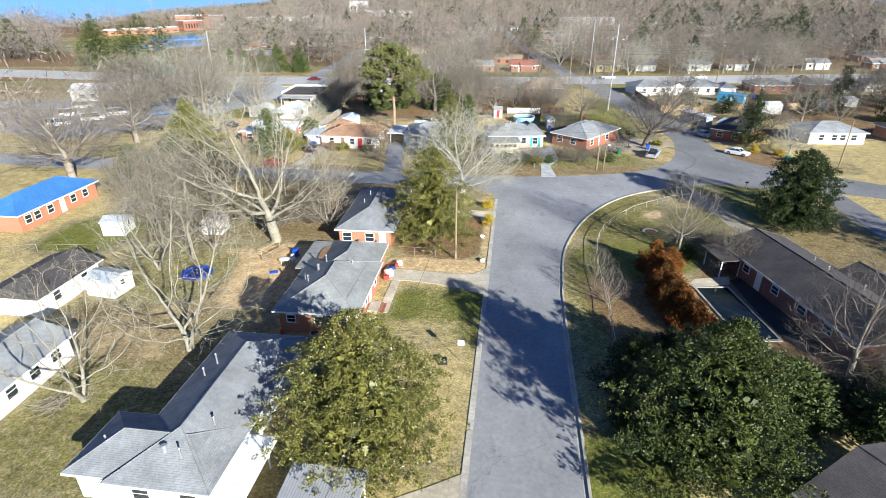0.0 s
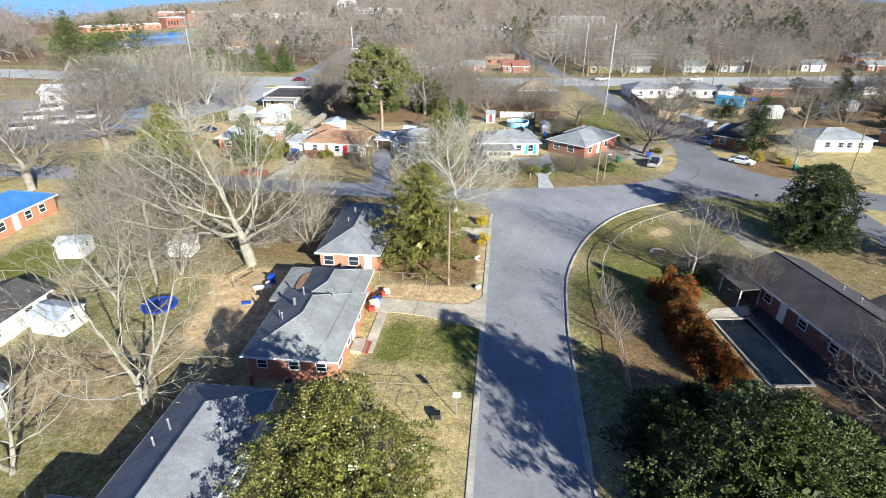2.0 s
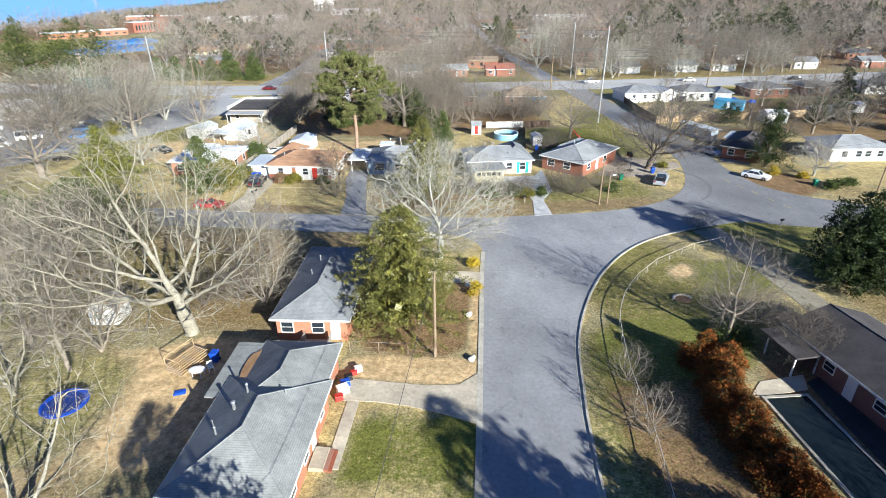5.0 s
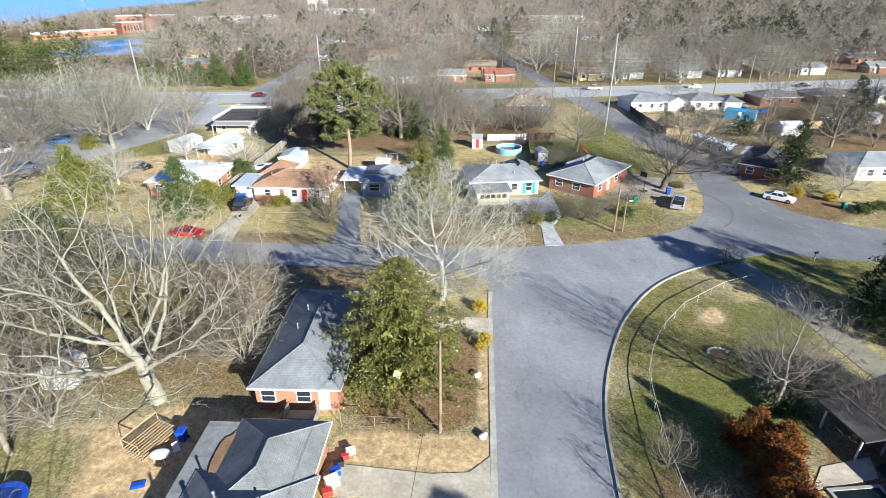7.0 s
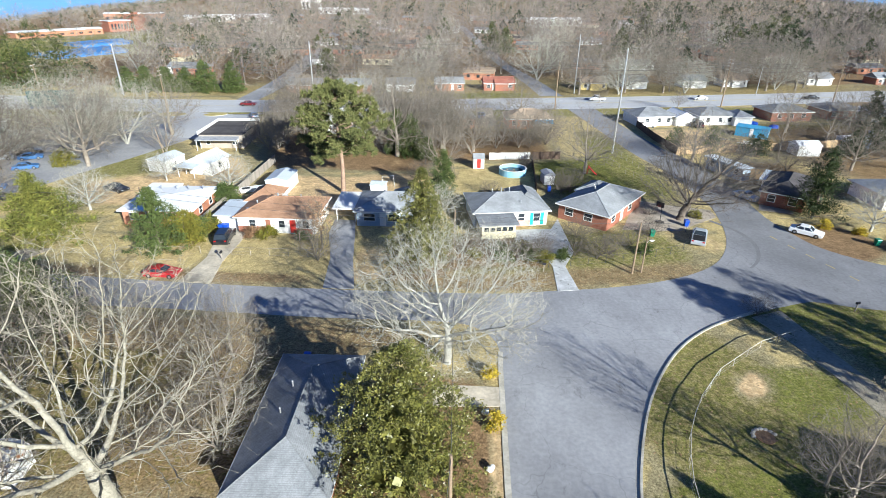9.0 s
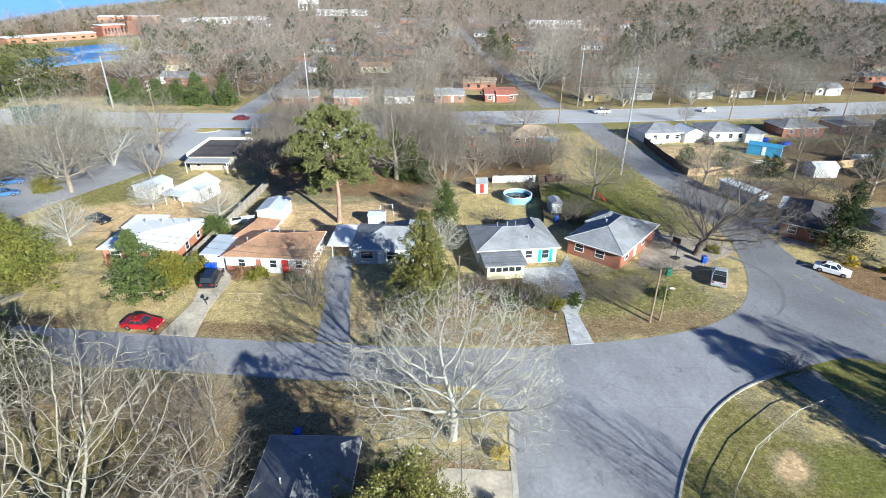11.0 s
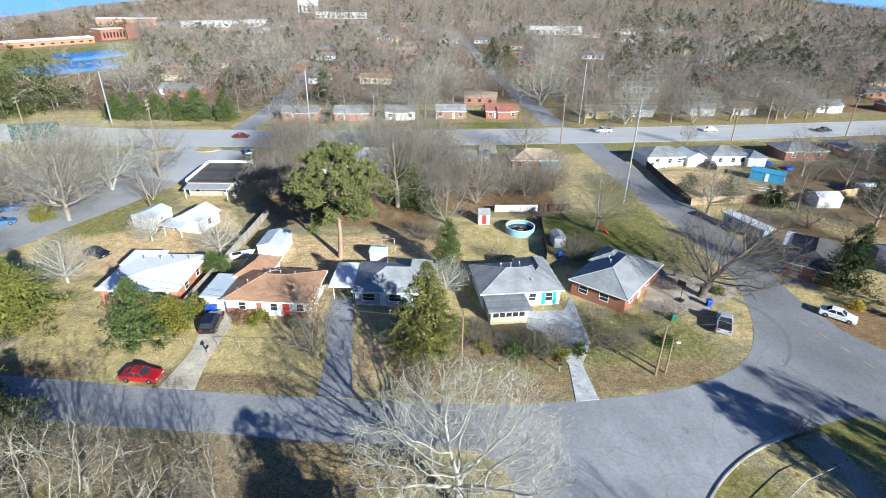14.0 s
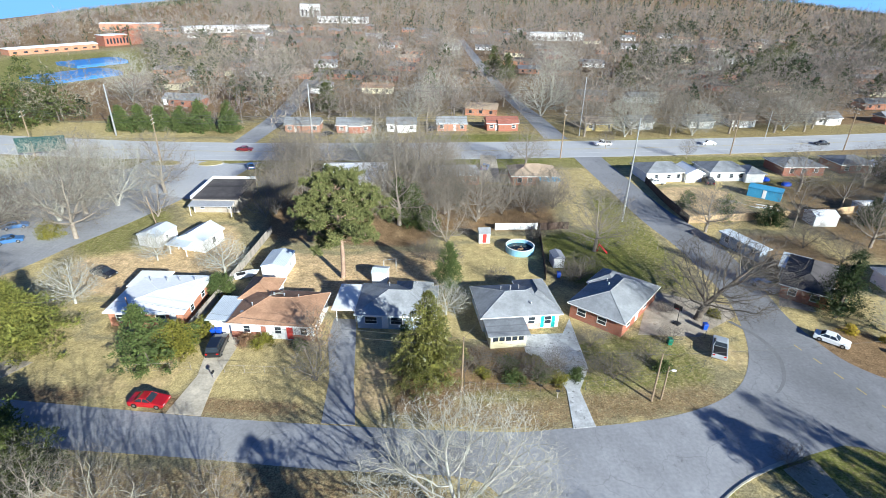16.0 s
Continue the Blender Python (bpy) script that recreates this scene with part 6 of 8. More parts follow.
evergreen(-8.0, -43.2, crown_mesh("crown", 3, 6600, 16, scaled(CONE, 5.5), 12.2, 0.5, 0.18, 0.09, M["leaf_magnolia"], rough=0.75, inner=0.25, lumps=3), 0.3, 11, "tall olive-green magnolia beside the house", branches=16)
evergreen(42.4, -32.4, crown_mesh("crown", 4, 4600, 13, scaled(([0, 0.08, 0.3, 0.55, 0.8, 0.94, 1.0], [0.72, 0.95, 1.0, 0.92, 0.66, 0.36, 0.05]), 4.5), 11.0, 0.3, 0.24, 0.12, M["leaf_magnolia_dark"], rough=0.32), 0.3, 10, "dense dark magnolia tree by the side street", branches=12)
evergreen(-9.9, -6.2, crown_mesh("crown", 5, 4200, 13, scaled(([0, 0.08, 0.25, 0.5, 0.75, 0.9, 1.0], [0.8, 1.0, 0.95, 0.68, 0.40, 0.2, 0.03]), 4.4), 12.8, 0.3, 0.22, 0.11, M["leaf_magnolia"], rough=0.7, lumps=3), 0.26, 11, "conical dark green magnolia before the houses", branches=12)
CYP = ([0, 0.1, 0.4, 0.7, 0.9, 1.0], [0.75, 1.0, 0.95, 0.7, 0.35, 0.03])
evergreen(-8.3, 15.6, crown_mesh("crown", 6, 1500, 10, scaled(CYP, 1.9), 9.2, 0.2, 0.3, 0.10, M["leaf_juniper"], inner=0.1), 0.18, 7, "upright green juniper behind the white house")
HOLLY = ([0, 0.1, 0.3, 0.55, 0.8, 0.92, 1.0], [0.85, 1.0, 0.92, 0.68, 0.36, 0.2, 0.04])
JUN = ([0, 0.1, 0.35, 0.65, 0.88, 1.0], [0.8, 1.0, 0.95, 0.7, 0.4, 0.05])
evergreen(-47.0, -6.4, crown_mesh("crown", 7, 1900, 10, scaled(HOLLY, 3.2), 9.2, 0.1, 0.3, 0.14, M["leaf_juniper"], rough=0.95, lumps=3, gaps=0.7), 0.22, 5, "rounded green holly tree beside the fence", branches=8)
evergreen(-44.6, -3.6, crown_mesh("crown", 8, 1100, 10, scaled(JUN, 2.6), 5.0, 0.1, 0.32, 0.13, M["leaf_yellow"]), 0.16, 4, "yellow-green evergreen shrub by the fence")
evergreen(-66.4, -3.2, crown_mesh("crown", 9, 2600, 10, scaled(([0, 0.1, 0.35, 0.65, 0.88, 1.0], [0.9, 1.0, 0.85, 0.5, 0.22, 0.03]), 4.9), 9.8, 0.1, 0.42, 0.13, M["leaf_holly"], rough=1.0, gaps=0.6), 0.3, 8, "wide yellow-green juniper tree", branches=8)
evergreen(-57.5, -22.5, crown_mesh("crown", 10, 2000, 10, scaled(JUN, 4.6), 7.5, 0.1, 0.42, 0.16, M["leaf_juniper"]), 0.25, 6, "dark green holly by the street", branches=8)
evergreen(-62, -28, crown_mesh("crown", 18, 1500, 10, scaled(JUN, 4.0), 7.0, 0.1, 0.42, 0.16, M["leaf_juniper"]), 0.25, 6, "green evergreen in the wooded strip", branches=8)
evergreen(-48.8, -26.4, crown_mesh("crown", 29, 2400, 11, scaled(JUN, 3.9), 8.2, 0.1, 0.30, 0.12, M["leaf_magnolia_mid"], rough=0.7), 0.25, 5, "dark green evergreen in the wooded strip", branches=8)
evergreen(53.2, 13.2, crown_mesh("crown", 11, 1200, 16, scaled(([0, 0.1, 0.4, 0.7, 0.9, 1.0], [0.9, 1.0, 0.8, 0.5, 0.25, 0.03]), 3.4), 11.4, 0.8, 0.45, 0.07, M["leaf_magnolia_dark"], inner=0.4, rough=0.9, lumps=3), 0.22, 10, "shaggy dark conifer by the brick house", branches=14, reach=2.4)
for x, y, r, h, s in ((100, 44, 3.8, 10, 91), (92, 58, 2.6, 7, 92), (112, 62, 3.4, 9, 93), (122, 76, 3.4, 10, 94), (83, 52, 2.2, 6, 95), (107, 84, 3.0, 9, 96)):
    evergreen(x, y, crown_mesh("crown", s, 700, 10, scaled(HOLLY, r), h, 0.2, 0.5, 0.22, M["leaf_magnolia_dark"], rough=0.8), 0.2, h * 0.8, "dark evergreen among the eastern yards", group="dark evergreens among the eastern yards", branches=5)
for x, y, k, r in ((104, 56, 0.8, 120), (116, 70, 0.8, 230)):
    tree("oak", x, y, r, k, "dark leafless tree among the eastern yards", group="dark leafless trees among the eastern yards")
evergreen(-45.2, 12.2, crown_mesh("crown", 12, 900, 9, scaled(JUN, 2.2), 3.6, 0.1, 0.32, 0.13, M["leaf_juniper"]), 0.12, 3, "green shrub along the fence", category="shrub")
# the loblolly pine: foliage gathered in tufts round the upper trunk
pine_tree(-26.7, 19.2, 18.4, 6.6, 7.3, 0.48, 13, "tall pine with a bare trunk and broad needle crown")
# ivy-clad trees behind
for x, y, r, h, s in ((-16.8, 42.8, 2.6, 9.0, 14), (-20.2, 45.0, 2.2, 9.5, 15), (-13.4, 41.0, 2.0, 4.6, 16), (-30.5, 44.0, 2.8, 5.2, 17), (-35.5, 41.0, 2.4, 4.4, 18), (-38.5, 47.0, 2.2, 5.0, 19)):
    evergreen(x, y, crown_mesh("crown", s, 1100, 10, scaled(JUN, r), h, 0.1, 0.38, 0.15, M["leaf_juniper"], inner=0.4, lumps=3), 0.2, h, "ivy-clad tree at the back of the yards", branches=6)
evergreen(19.2, -71.2, crown_mesh("crown", 26, 1500, 11, scaled(JUN, 2.9), 6.6, 0.1, 0.34, 0.15, M["leaf_magnolia_dark"]), 0.2, 5, "dark evergreen behind the big magnolia", branches=6)
evergreen(13.4, -70.6, crown_mesh("crown", 140, 1500, 11, scaled(JUN, 2.4), 5.2, 0.1, 0.24, 0.11, M["leaf_magnolia_dark"], rough=0.7), 0.16, 4, "dark evergreen shrub mass beside the big magnolia", branches=4)
evergreen(16.4, -69.0, crown_mesh("crown", 141, 1300, 11, scaled(JUN, 2.2), 4.4, 0.1, 0.24, 0.11, M["leaf_magnolia_dark"], rough=0.7), 0.16, 3.4, "dark evergreen shrub mass beside the big magnolia", branches=4)
evergreen(24.5, -73.5, crown_mesh("crown", 27, 1300, 11, scaled(JUN, 3.0), 5.4, 0.1, 0.34, 0.15, M["leaf_juniper"]), 0.2, 4, "dark vine-covered evergreen in the shade", branches=6)
evergreen(31.5, -75.5, crown_mesh("crown", 28, 1300, 11, scaled(JUN, 3.2), 5.0, 0.1, 0.34, 0.15, M["leaf_juniper"]), 0.2, 4, "dark vine-covered evergreen in the shade", branches=6)
# out of view; added, and sized, for the shadow it throws on the grass
evergreen(61.0, -43.0, crown_mesh("crown", 150, 1500, 10, scaled(JUN, 5.6), 18.0, 0.4, 0.4, 0.18, M["leaf_magnolia_dark"], rough=0.6), 0.35, 12, "unseen tall evergreen added to shade the grass by the junction", branches=8)
# rust-coloured conifer hedge
for x, y, r, h, s in ((19.9, -48.8, 1.7, 3.9, 20), (20.0, -51.6, 1.7, 4.2, 21), (19.7, -54.8, 1.6, 4.0, 22), (19.8, -58.2, 1.6, 3.8, 23), (20.8, -61.8, 1.6, 3.6, 24), (21.3, -50.2, 1.5, 3.7, 25), (20.2, -53.2, 1.5, 3.6, 26), (20.4, -56.6, 1.5, 3.5, 27), (20.5, -60.0, 1.5, 3.4, 28), (21.6, -63.4, 1.3, 3.0, 29)):
    evergreen(x, y, crown_mesh("crown", s, 1900, 10, scaled(([0, 0.15, 0.45, 0.75, 1.0], [0.85, 1.0, 0.85, 0.5, 0.05]), r), h, 0.0, 0.2, 0.07, M["leaf_rust"], inner=0.2, rough=0.8, spray=1.5), 0.14, h * 0.8, "rust-orange conifer browning over green", group="rust-coloured conifer hedge", branches=6, reach=r)
# shrubs
for x, y, k, s, r in ((30.5, -70.0, "slim", 1.15, 0), (34.5, -74.5, "slim", 1.1, 200), (38.5, -66.5, "oak", 0.4, 40), (29.5, -46.5, "oak", 0.3, 90)):
    tree(k, x, y, r, s, "dark tangled leafless tree near the pool house", group="dark trees by the pool house")
for x, y, r, h, mt, s, lb in ((-0.8, -37.0, 0.75, 1.4, "leaf_gold", 30, "round golden shrub by the curb"), (-1.1, -30.4, 0.6, 1.1, "leaf_gold", 31, "small golden shrub by the driveway"), (52.6, 8.9, 1.0, 1.6, "leaf_gold", 32, "golden shrub in the flower bed"), (56.6, 6.6, 0.8, 1.3, "leaf_gold", 33, "yellow-green shrub in the bed"),
                             (-43.8, -1.4, 1.7, 3.2, "leaf_juniper", 61, "green shrub of the hedge along the fence"), (-42.9, 1.0, 1.5, 2.8, "leaf_yellow", 62, "yellow-green shrub of the hedge along the fence"), (-42.4, 3.4, 1.3, 2.4, "leaf_juniper", 63, "green shrub of the hedge along the fence"), (5.2, -4.8, 1.5, 1.6, "leaf_juniper", 64, "dark green undergrowth in the front yard"), (1.6, -5.6, 1.6, 1.1, "leaf_juniper", 65, "low green undergrowth in the front yard"), (7.0, -5.6, 1.2, 1.4, "leaf_yellow", 66, "yellow-green undergrowth in the front yard"), (-2.8, -5.2, 1.0, 1.2, "leaf_yellow", 67, "yellow-green undergrowth by the magnolia"), (9.8, -4.6, 0.9, 1.5, "leaf_juniper", 34, "rounded green shrub by the path"), (21.6, -2.2, 1.0, 1.5, "leaf_juniper", 35, "dark green shrub by the poles"), (-33.6, -0.8, 1.3, 1.6, "leaf_yellow", 36, "yellow-green shrub by the brick wall"), (-28.0, -1.0, 1.2, 1.4, "leaf_juniper", 37, "clipped green shrub by the brick wall"), (-36.0, -1.0, 1.2, 1.6, "litter_leaf", 38, "brown shrub by the brick wall"),
                             (45.6, 58.6, 1.8, 4.4, "leaf_juniper", 39, "dark cedar by the board fence"), (51.5, 52.0, 2.3, 6.0, "leaf_juniper", 40, "cedar behind the oak"), (60.5, 49.5, 3.0, 5.0, "leaf_magnolia_dark", 41, "dark evergreen by the fence"), (58.2, 1.6, 1.3, 1.3, "leaf_juniper", 42, "clipped green hedge shrub by a house"), (60.6, 2.6, 1.3, 1.3, "leaf_juniper", 43, "clipped green hedge shrub by a house"), (62.8, 3.6, 1.2, 1.2, "leaf_juniper", 44, "clipped green hedge shrub by a house"),
                             (34.0, 12.2, 1.0, 0.9, "leaf_yellow", 45, "green ivy patch at the oak's foot"), (4.2, -2.5, 1.3, 1.3, "leaf_yellow", 46, "straggly green shrub in the front yard"), (0.8, -2.6, 1.2, 1.2, "leaf_juniper", 47, "straggly green shrub in the front yard"), (12.6, -72.4, 1.6, 2.4, "leaf_magnolia_dark", 53, "dark shrub in the shade of the magnolia"), (12.4, -75.6, 1.5, 2.2, "leaf_magnolia_dark", 54, "dark shrub in the shade of the magnolia"), (27.5, -71.0, 2.2, 3.4, "leaf_magnolia_dark", 55, "dark vine-covered shrub by the pool house"), (32.5, -71.5, 2.3, 3.6, "leaf_magnolia_dark", 56, "dark vine-covered shrub by the pool house"), (36.5, -69.0, 2.2, 3.2, "leaf_juniper", 57, "dark vine-covered shrub by the pool house"), (35.0, -74.5, 2.4, 3.4, "leaf_magnolia_dark", 58, "dark vine-covered shrub by the pool house"), (24.8, -44.4, 1.6, 1.6, "leaf_juniper", 59, "dark low shrub beneath the leafless tree"), (30.5, -46.0, 1.7, 1.8, "leaf_magnolia_dark", 60, "dark low shrub by the pool house"), (30.0, -70.5, 1.8, 2.0, "leaf_juniper", 48, "dark shrub in the shade"), (25.0, -68.5, 1.8, 1.8, "leaf_juniper", 49, "dark shrub in the shade"), (-13.5, 2.6, 1.3, 2.4, "leaf_juniper", 50, "dark shrub before the blue house"), (-87.0, 30.0, 2.2, 3.5, "leaf_yellow", 51, "yellow-green shrub by the parking lot"), (-58, 12.0, 1.0, 1.0, "leaf_juniper", 52, "dark shrub by the white-roofed house")):
    if mt == "litter_leaf":
        M.setdefault("litter_leaf", surface("brown_dead_leaves", (0.16, 0.09, 0.05), (0.26, 0.16, 0.09), 0.5, 3.0, 0.9, 0.0, island=0.35))
    root = thing("shrub", pose(x, y, 0), lb, "shrub")
    part("crown", crown_mesh("crown", s, int(260 * max(1, r)), 9, ([0, 0.2, 0.5, 0.8, 1.0], [r * 0.8, r, r * 0.95, r * 0.6, 0.05]), h, 0.05, 0.2 + 0.05 * r, 0.1, M[mt]), None, root)
    g = Geo()
    g.tube((0, 0, -0.1), (0, 0, h * 0.6), 0.06, 0.03, 6)
    part("stem", g, M["bark_dark"], root)
# evergreens beyond the wide road
for i, (x, y, r, h) in enumerate(((-122.5, 112, 3.4, 7.5), (-115.4, 111.5, 3.2, 8), (-108.5, 111.5, 3.3, 8.5), (-102, 112.5, 2.9, 8), (-95, 112.5, 3.5, 10.5), (-86.5, 114.5, 3.3, 9.5), (-62, 150, 4, 11), (-23, 175, 4, 14), (6, 250, 5, 16), (13, 240, 5, 14), (90, 250, 7, 20), (165, 270, 8, 20), (176, 275, 8, 22), (140, 235, 6, 17), (72, 228, 6, 15), (-150, 120, 8, 19), (-165, 128, 9, 21), (-180, 118, 9, 21), (-158, 108, 8, 18), (-172, 108, 8, 19))):
    evergreen(x, y, crown_mesh("crown", 60 + i, 1000, 9, scaled(HOLLY, r), h, 0.1, 0.6, 0.28, M["leaf_juniper"] if i < 6 else M["leaf_magnolia_mid"], rough=0.6), 0.3, h * 0.8, "dark evergreen beyond the wide road", group="evergreens beyond the wide road", branches=5)


# ---- far woods ----
def toned(name, colours, rough=0.95):
    """Colours that differ from tree to tree by a number kept on the mesh."""
    m = surface(name, (1, 1, 1), (0.72, 0.72, 0.72), 0.02, 0.3, rough, 0.0, island=0.3, world_space=True)
    N, L = m.node_tree.nodes, m.node_tree.links
    b = N["Principled BSDF"]
    old = b.inputs["Base Color"].links[0].from_socket
    at = N.new("ShaderNodeAttribute")
    at.attribute_name = "tone"
    ramp = N.new("ShaderNodeValToRGB")
    for k in range(len(colours) - 2):
        ramp.color_ramp.elements.new((k + 1) / (len(colours) - 1))
    for k, c in enumerate(colours):
        ramp.color_ramp.elements[k].position = k / (len(colours) - 1)
        ramp.color_ramp.elements[k].color = (*c, 1)
    L.new(at.outputs["Fac"], ramp.inputs[0])
    mul = N.new("ShaderNodeMix")
    mul.data_type, mul.blend_type = "RGBA", "MULTIPLY"
    mul.inputs[0].default_value = 1.0
    L.new(ramp.outputs[0], mul.inputs[6])
    L.new(old, mul.inputs[7])
    L.new(mul.outputs[2], b.inputs["Base Color"])
    return m


M["wood_far"] = toned("far_bare_twigs", ((0.14, 0.12, 0.112), (0.265, 0.226, 0.2), (0.19, 0.158, 0.15), (0.35, 0.31, 0.262), (0.235, 0.2, 0.14)))
M["leaf_far"] = toned("far_evergreen_foliage", ((0.028, 0.042, 0.022), (0.055, 0.072, 0.03), (0.085, 0.092, 0.035), (0.04, 0.058, 0.03)))


def bare_shape(seed, n, step, limbs_w, twig_w):
    """A leafless tree one unit high as thin slivers: rows p, q, width."""
    rows, fine_rows = bare_tree(seed=seed, height=14, radius=6.4, trunk_r=0.34, fork=0.2, n=n, step=step, kill=step * 1.35, tip=0.03, twigs=1.1, shell=0.45, flat=0.45)
    keep = np.arange(len(fine_rows)) % 2 == 0
    a = np.concatenate([rows[:, :6], fine_rows[keep][:, :6]])
    w = np.concatenate([np.maximum(rows[:, 6], limbs_w), np.full(keep.sum(), twig_w)])
    return np.concatenate([a / 14, w[:, None]], 1)


def needle_shape(seed, n, tall):
    """An evergreen one unit high as slivers in sprays: rows p, q, width."""
    rg = np.random.default_rng(seed)
    m = n // 9
    t = rg.random(m) ** 0.8
    a = rg.random(m) * 2 * np.pi
    rad = (0.30 if tall else 0.42) * np.interp(t, (0, 0.12, 0.4, 0.75, 1), (0.55, 1, 0.92, 0.55, 0.05)) * (1 + 0.3 * np.sin(3 * a + 7 * t + seed)) * rg.uniform(0.6, 1.0, m)
    lo = 0.35 if tall else 0.05
    c = np.stack([rad * np.cos(a), rad * np.sin(a), lo + t * (1 - lo)], -1)
    c = np.repeat(c, 9, 0)
    d = rg.normal(0, 1, c.shape)
    d /= np.linalg.norm(d, axis=1)[:, None]
    p = c + d * 0.012
    return np.concatenate([np.concatenate([p, p + d * 0.055, np.full((len(p), 1), 0.2)], 1), np.array([[0, 0, -0.02, 0, 0, 0.9, 0.25]])])


def far_woods(seed, spots, shapes, tall, mat, name, label):
    """Many distant trees as one mesh of thin slivers, each a turned and stretched copy of a few shapes."""
    rg = np.random.default_rng(seed)
    vs, tones = [], []
    for x, y in spots:
        rows = shapes[rg.integers(len(shapes))]
        h, spread, turn = rg.uniform(*tall), rg.uniform(0.85, 1.25), rg.uniform(0, 6.283)
        az, dist = math.degrees(math.atan2(x - CENTRE[0], y - CENTRE[1])), math.hypot(x - CENTRE[0], y - CENTRE[1])
        h *= 0.45 if az < -24 and dist > 520 else 0.6 if az > 28 and dist > 1150 else 1.0
        c, s = math.cos(turn), math.sin(turn)
        m = np.array(((c * h * spread, s * h * spread, 0), (-s * h * spread, c * h * spread, 0), (0, 0, h)))
        p, q = rows[:, :3] @ m, rows[:, 3:6] @ m
        o = np.array((x, y, float(terrain(x, y))))
        d = q - p
        u = np.cross(d, rg.normal(0, 1, d.shape))
        u /= np.linalg.norm(u, axis=1)[:, None] + 1e-9
        u *= rows[:, 6:7]
        vs.append(np.stack([p + u + o, p - u + o, q + o], 1).reshape(-1, 3))
        tones.append(np.full(len(rows) * 3, rg.random()))
    v = np.concatenate(vs)
    me = array_mesh(name, v, np.arange(len(v)).reshape(-1, 3), mat)
    me.attributes.new("tone", "FLOAT", "POINT").data.foreach_set("value", np.concatenate(tones).astype(np.float32))
    return tagged(new(name, me), label, "woods", kind="stuff")


def scatter(seed, n, r0, r1, a0, a1, keep_off):
    rg = np.random.default_rng(seed)
    r = np.sqrt(rg.uniform(r0 * r0, r1 * r1, n))
    a = np.radians(rg.uniform(a0, a1, n))
    x, y = CENTRE[0] + r * np.sin(a), CENTRE[1] + r * np.cos(a)
    ok = (y > highway(x) + 27) if keep_off else np.ones(n, bool)
    road_x = np.interp(y, [118, 152, 192, 232, 320, 460], [23.5, 18.5, 11.3, 6.2, -3, -17])
    ok &= (np.abs(x - road_x) > 7) | (y > 460)
    clump = np.sin(x * 0.021 + 1.3) * np.sin(y * 0.017 + 0.4) + 0.5 * np.sin(x * 0.05 + y * 0.043)
    ok &= clump > rg.uniform(-1.9, -0.05, n)
    az, dist = np.degrees(np.arctan2(x - CENTRE[0], y - CENTRE[1])), np.hypot(x - CENTRE[0], y - CENTRE[1])
    ok &= ~(((az > -46) & (az < -30.5) & (dist > 240) & (dist < 470)) & keep_off)
    return np.stack([x[ok], y[ok]], -1)


near_shapes = [bare_shape(200 + k, 80, 1.35, 0.06, 0.085) for k in range(6)]
mid_shapes = [bare_shape(220 + k, 26, 2.2, 0.12, 0.17) for k in range(5)]
hill_shapes = [bare_shape(240 + k, 8, 3.8, 0.4, 0.6) for k in range(4)]
pine_shapes = [needle_shape(k, 420, k % 2 == 0) for k in range(6)]
pine_mid = [np.concatenate([q[:, :6], q[:, 6:] * 2.4], 1) for q in (needle_shape(20 + k, 110, k % 2 == 0) for k in range(5))]
pine_hill = [np.concatenate([q[:, :6], q[:, 6:] * 8], 1) for q in (needle_shape(40 + k, 27, False) for k in range(4))]
far_woods(1, scatter(1, 1500, 160, 480, -52, 52, True), near_shapes, (9, 19), M["wood_far"], "far_woods", "leafless grey-brown woods among distant houses")
far_woods(2, scatter(2, 4300, 480, 1150, -55, 55, True), mid_shapes, (9, 18), M["wood_far"], "far_woods", "leafless grey-brown woods in the distance")
far_woods(3, scatter(3, 3600, 1100, 2600, -58, 58, True), hill_shapes, (10, 17), M["wood_far"], "far_woods", "wooded hills on the horizon")
far_woods(4, scatter(4, 130, 200, 480, -52, 52, True), pine_shapes, (8, 19), M["leaf_far"], "far_evergreens", "scattered dark evergreens among the woods")
far_woods(5, scatter(5, 900, 480, 1100, -55, 55, True), pine_mid, (9, 19), M["leaf_far"], "far_evergreens", "dark evergreens in the distance")
far_woods(6, scatter(6, 3800, 1100, 2600, -58, 58, True), pine_hill, (9, 16), M["leaf_far"], "far_evergreens", "dark pines on the far hills")
far_woods(11, scatter(11, 120, 230, 700, 14, 52, True), pine_shapes, (12, 23), M["leaf_far"], "far_evergreens", "dark pines among the eastern woods")
far_woods(12, scatter(12, 110, 190, 420, -52, -20, True), pine_shapes, (7, 15), M["leaf_far"], "far_evergreens", "dark evergreens among the western woods")
far_woods(13, scatter(13, 2300, 1250, 2600, -33, 12, True), pine_hill, (9, 16), M["leaf_far"], "far_evergreens", "dark pine ridge on the horizon")
rng = random.Random(77)
made = 0
while made < 34:
    x, y = rng.uniform(-190, 230), rng.uniform(118, 300)
    lane = float(np.interp(y, [118, 152, 192, 232, 320, 460], [23.5, 18.5, 11.3, 6.2, -3, -17]))
    if y < highway(x) + 28 or abs(x - lane) < 8 or abs(x) > 0.85 * (y + 75) or (abs(x + 82) < 10 and y < 200) or (x < -120 and y > 170):
        continue
    tree(rng.choice(("broad", "round", "round", "slim", "round")), x, y, rng.uniform(0, 360), rng.uniform(0.85, 1.3), "leafless grey-brown tree beyond the wide road", group="leafless trees beyond the wide road", sz=rng.uniform(1.0, 1.5))
    made += 1
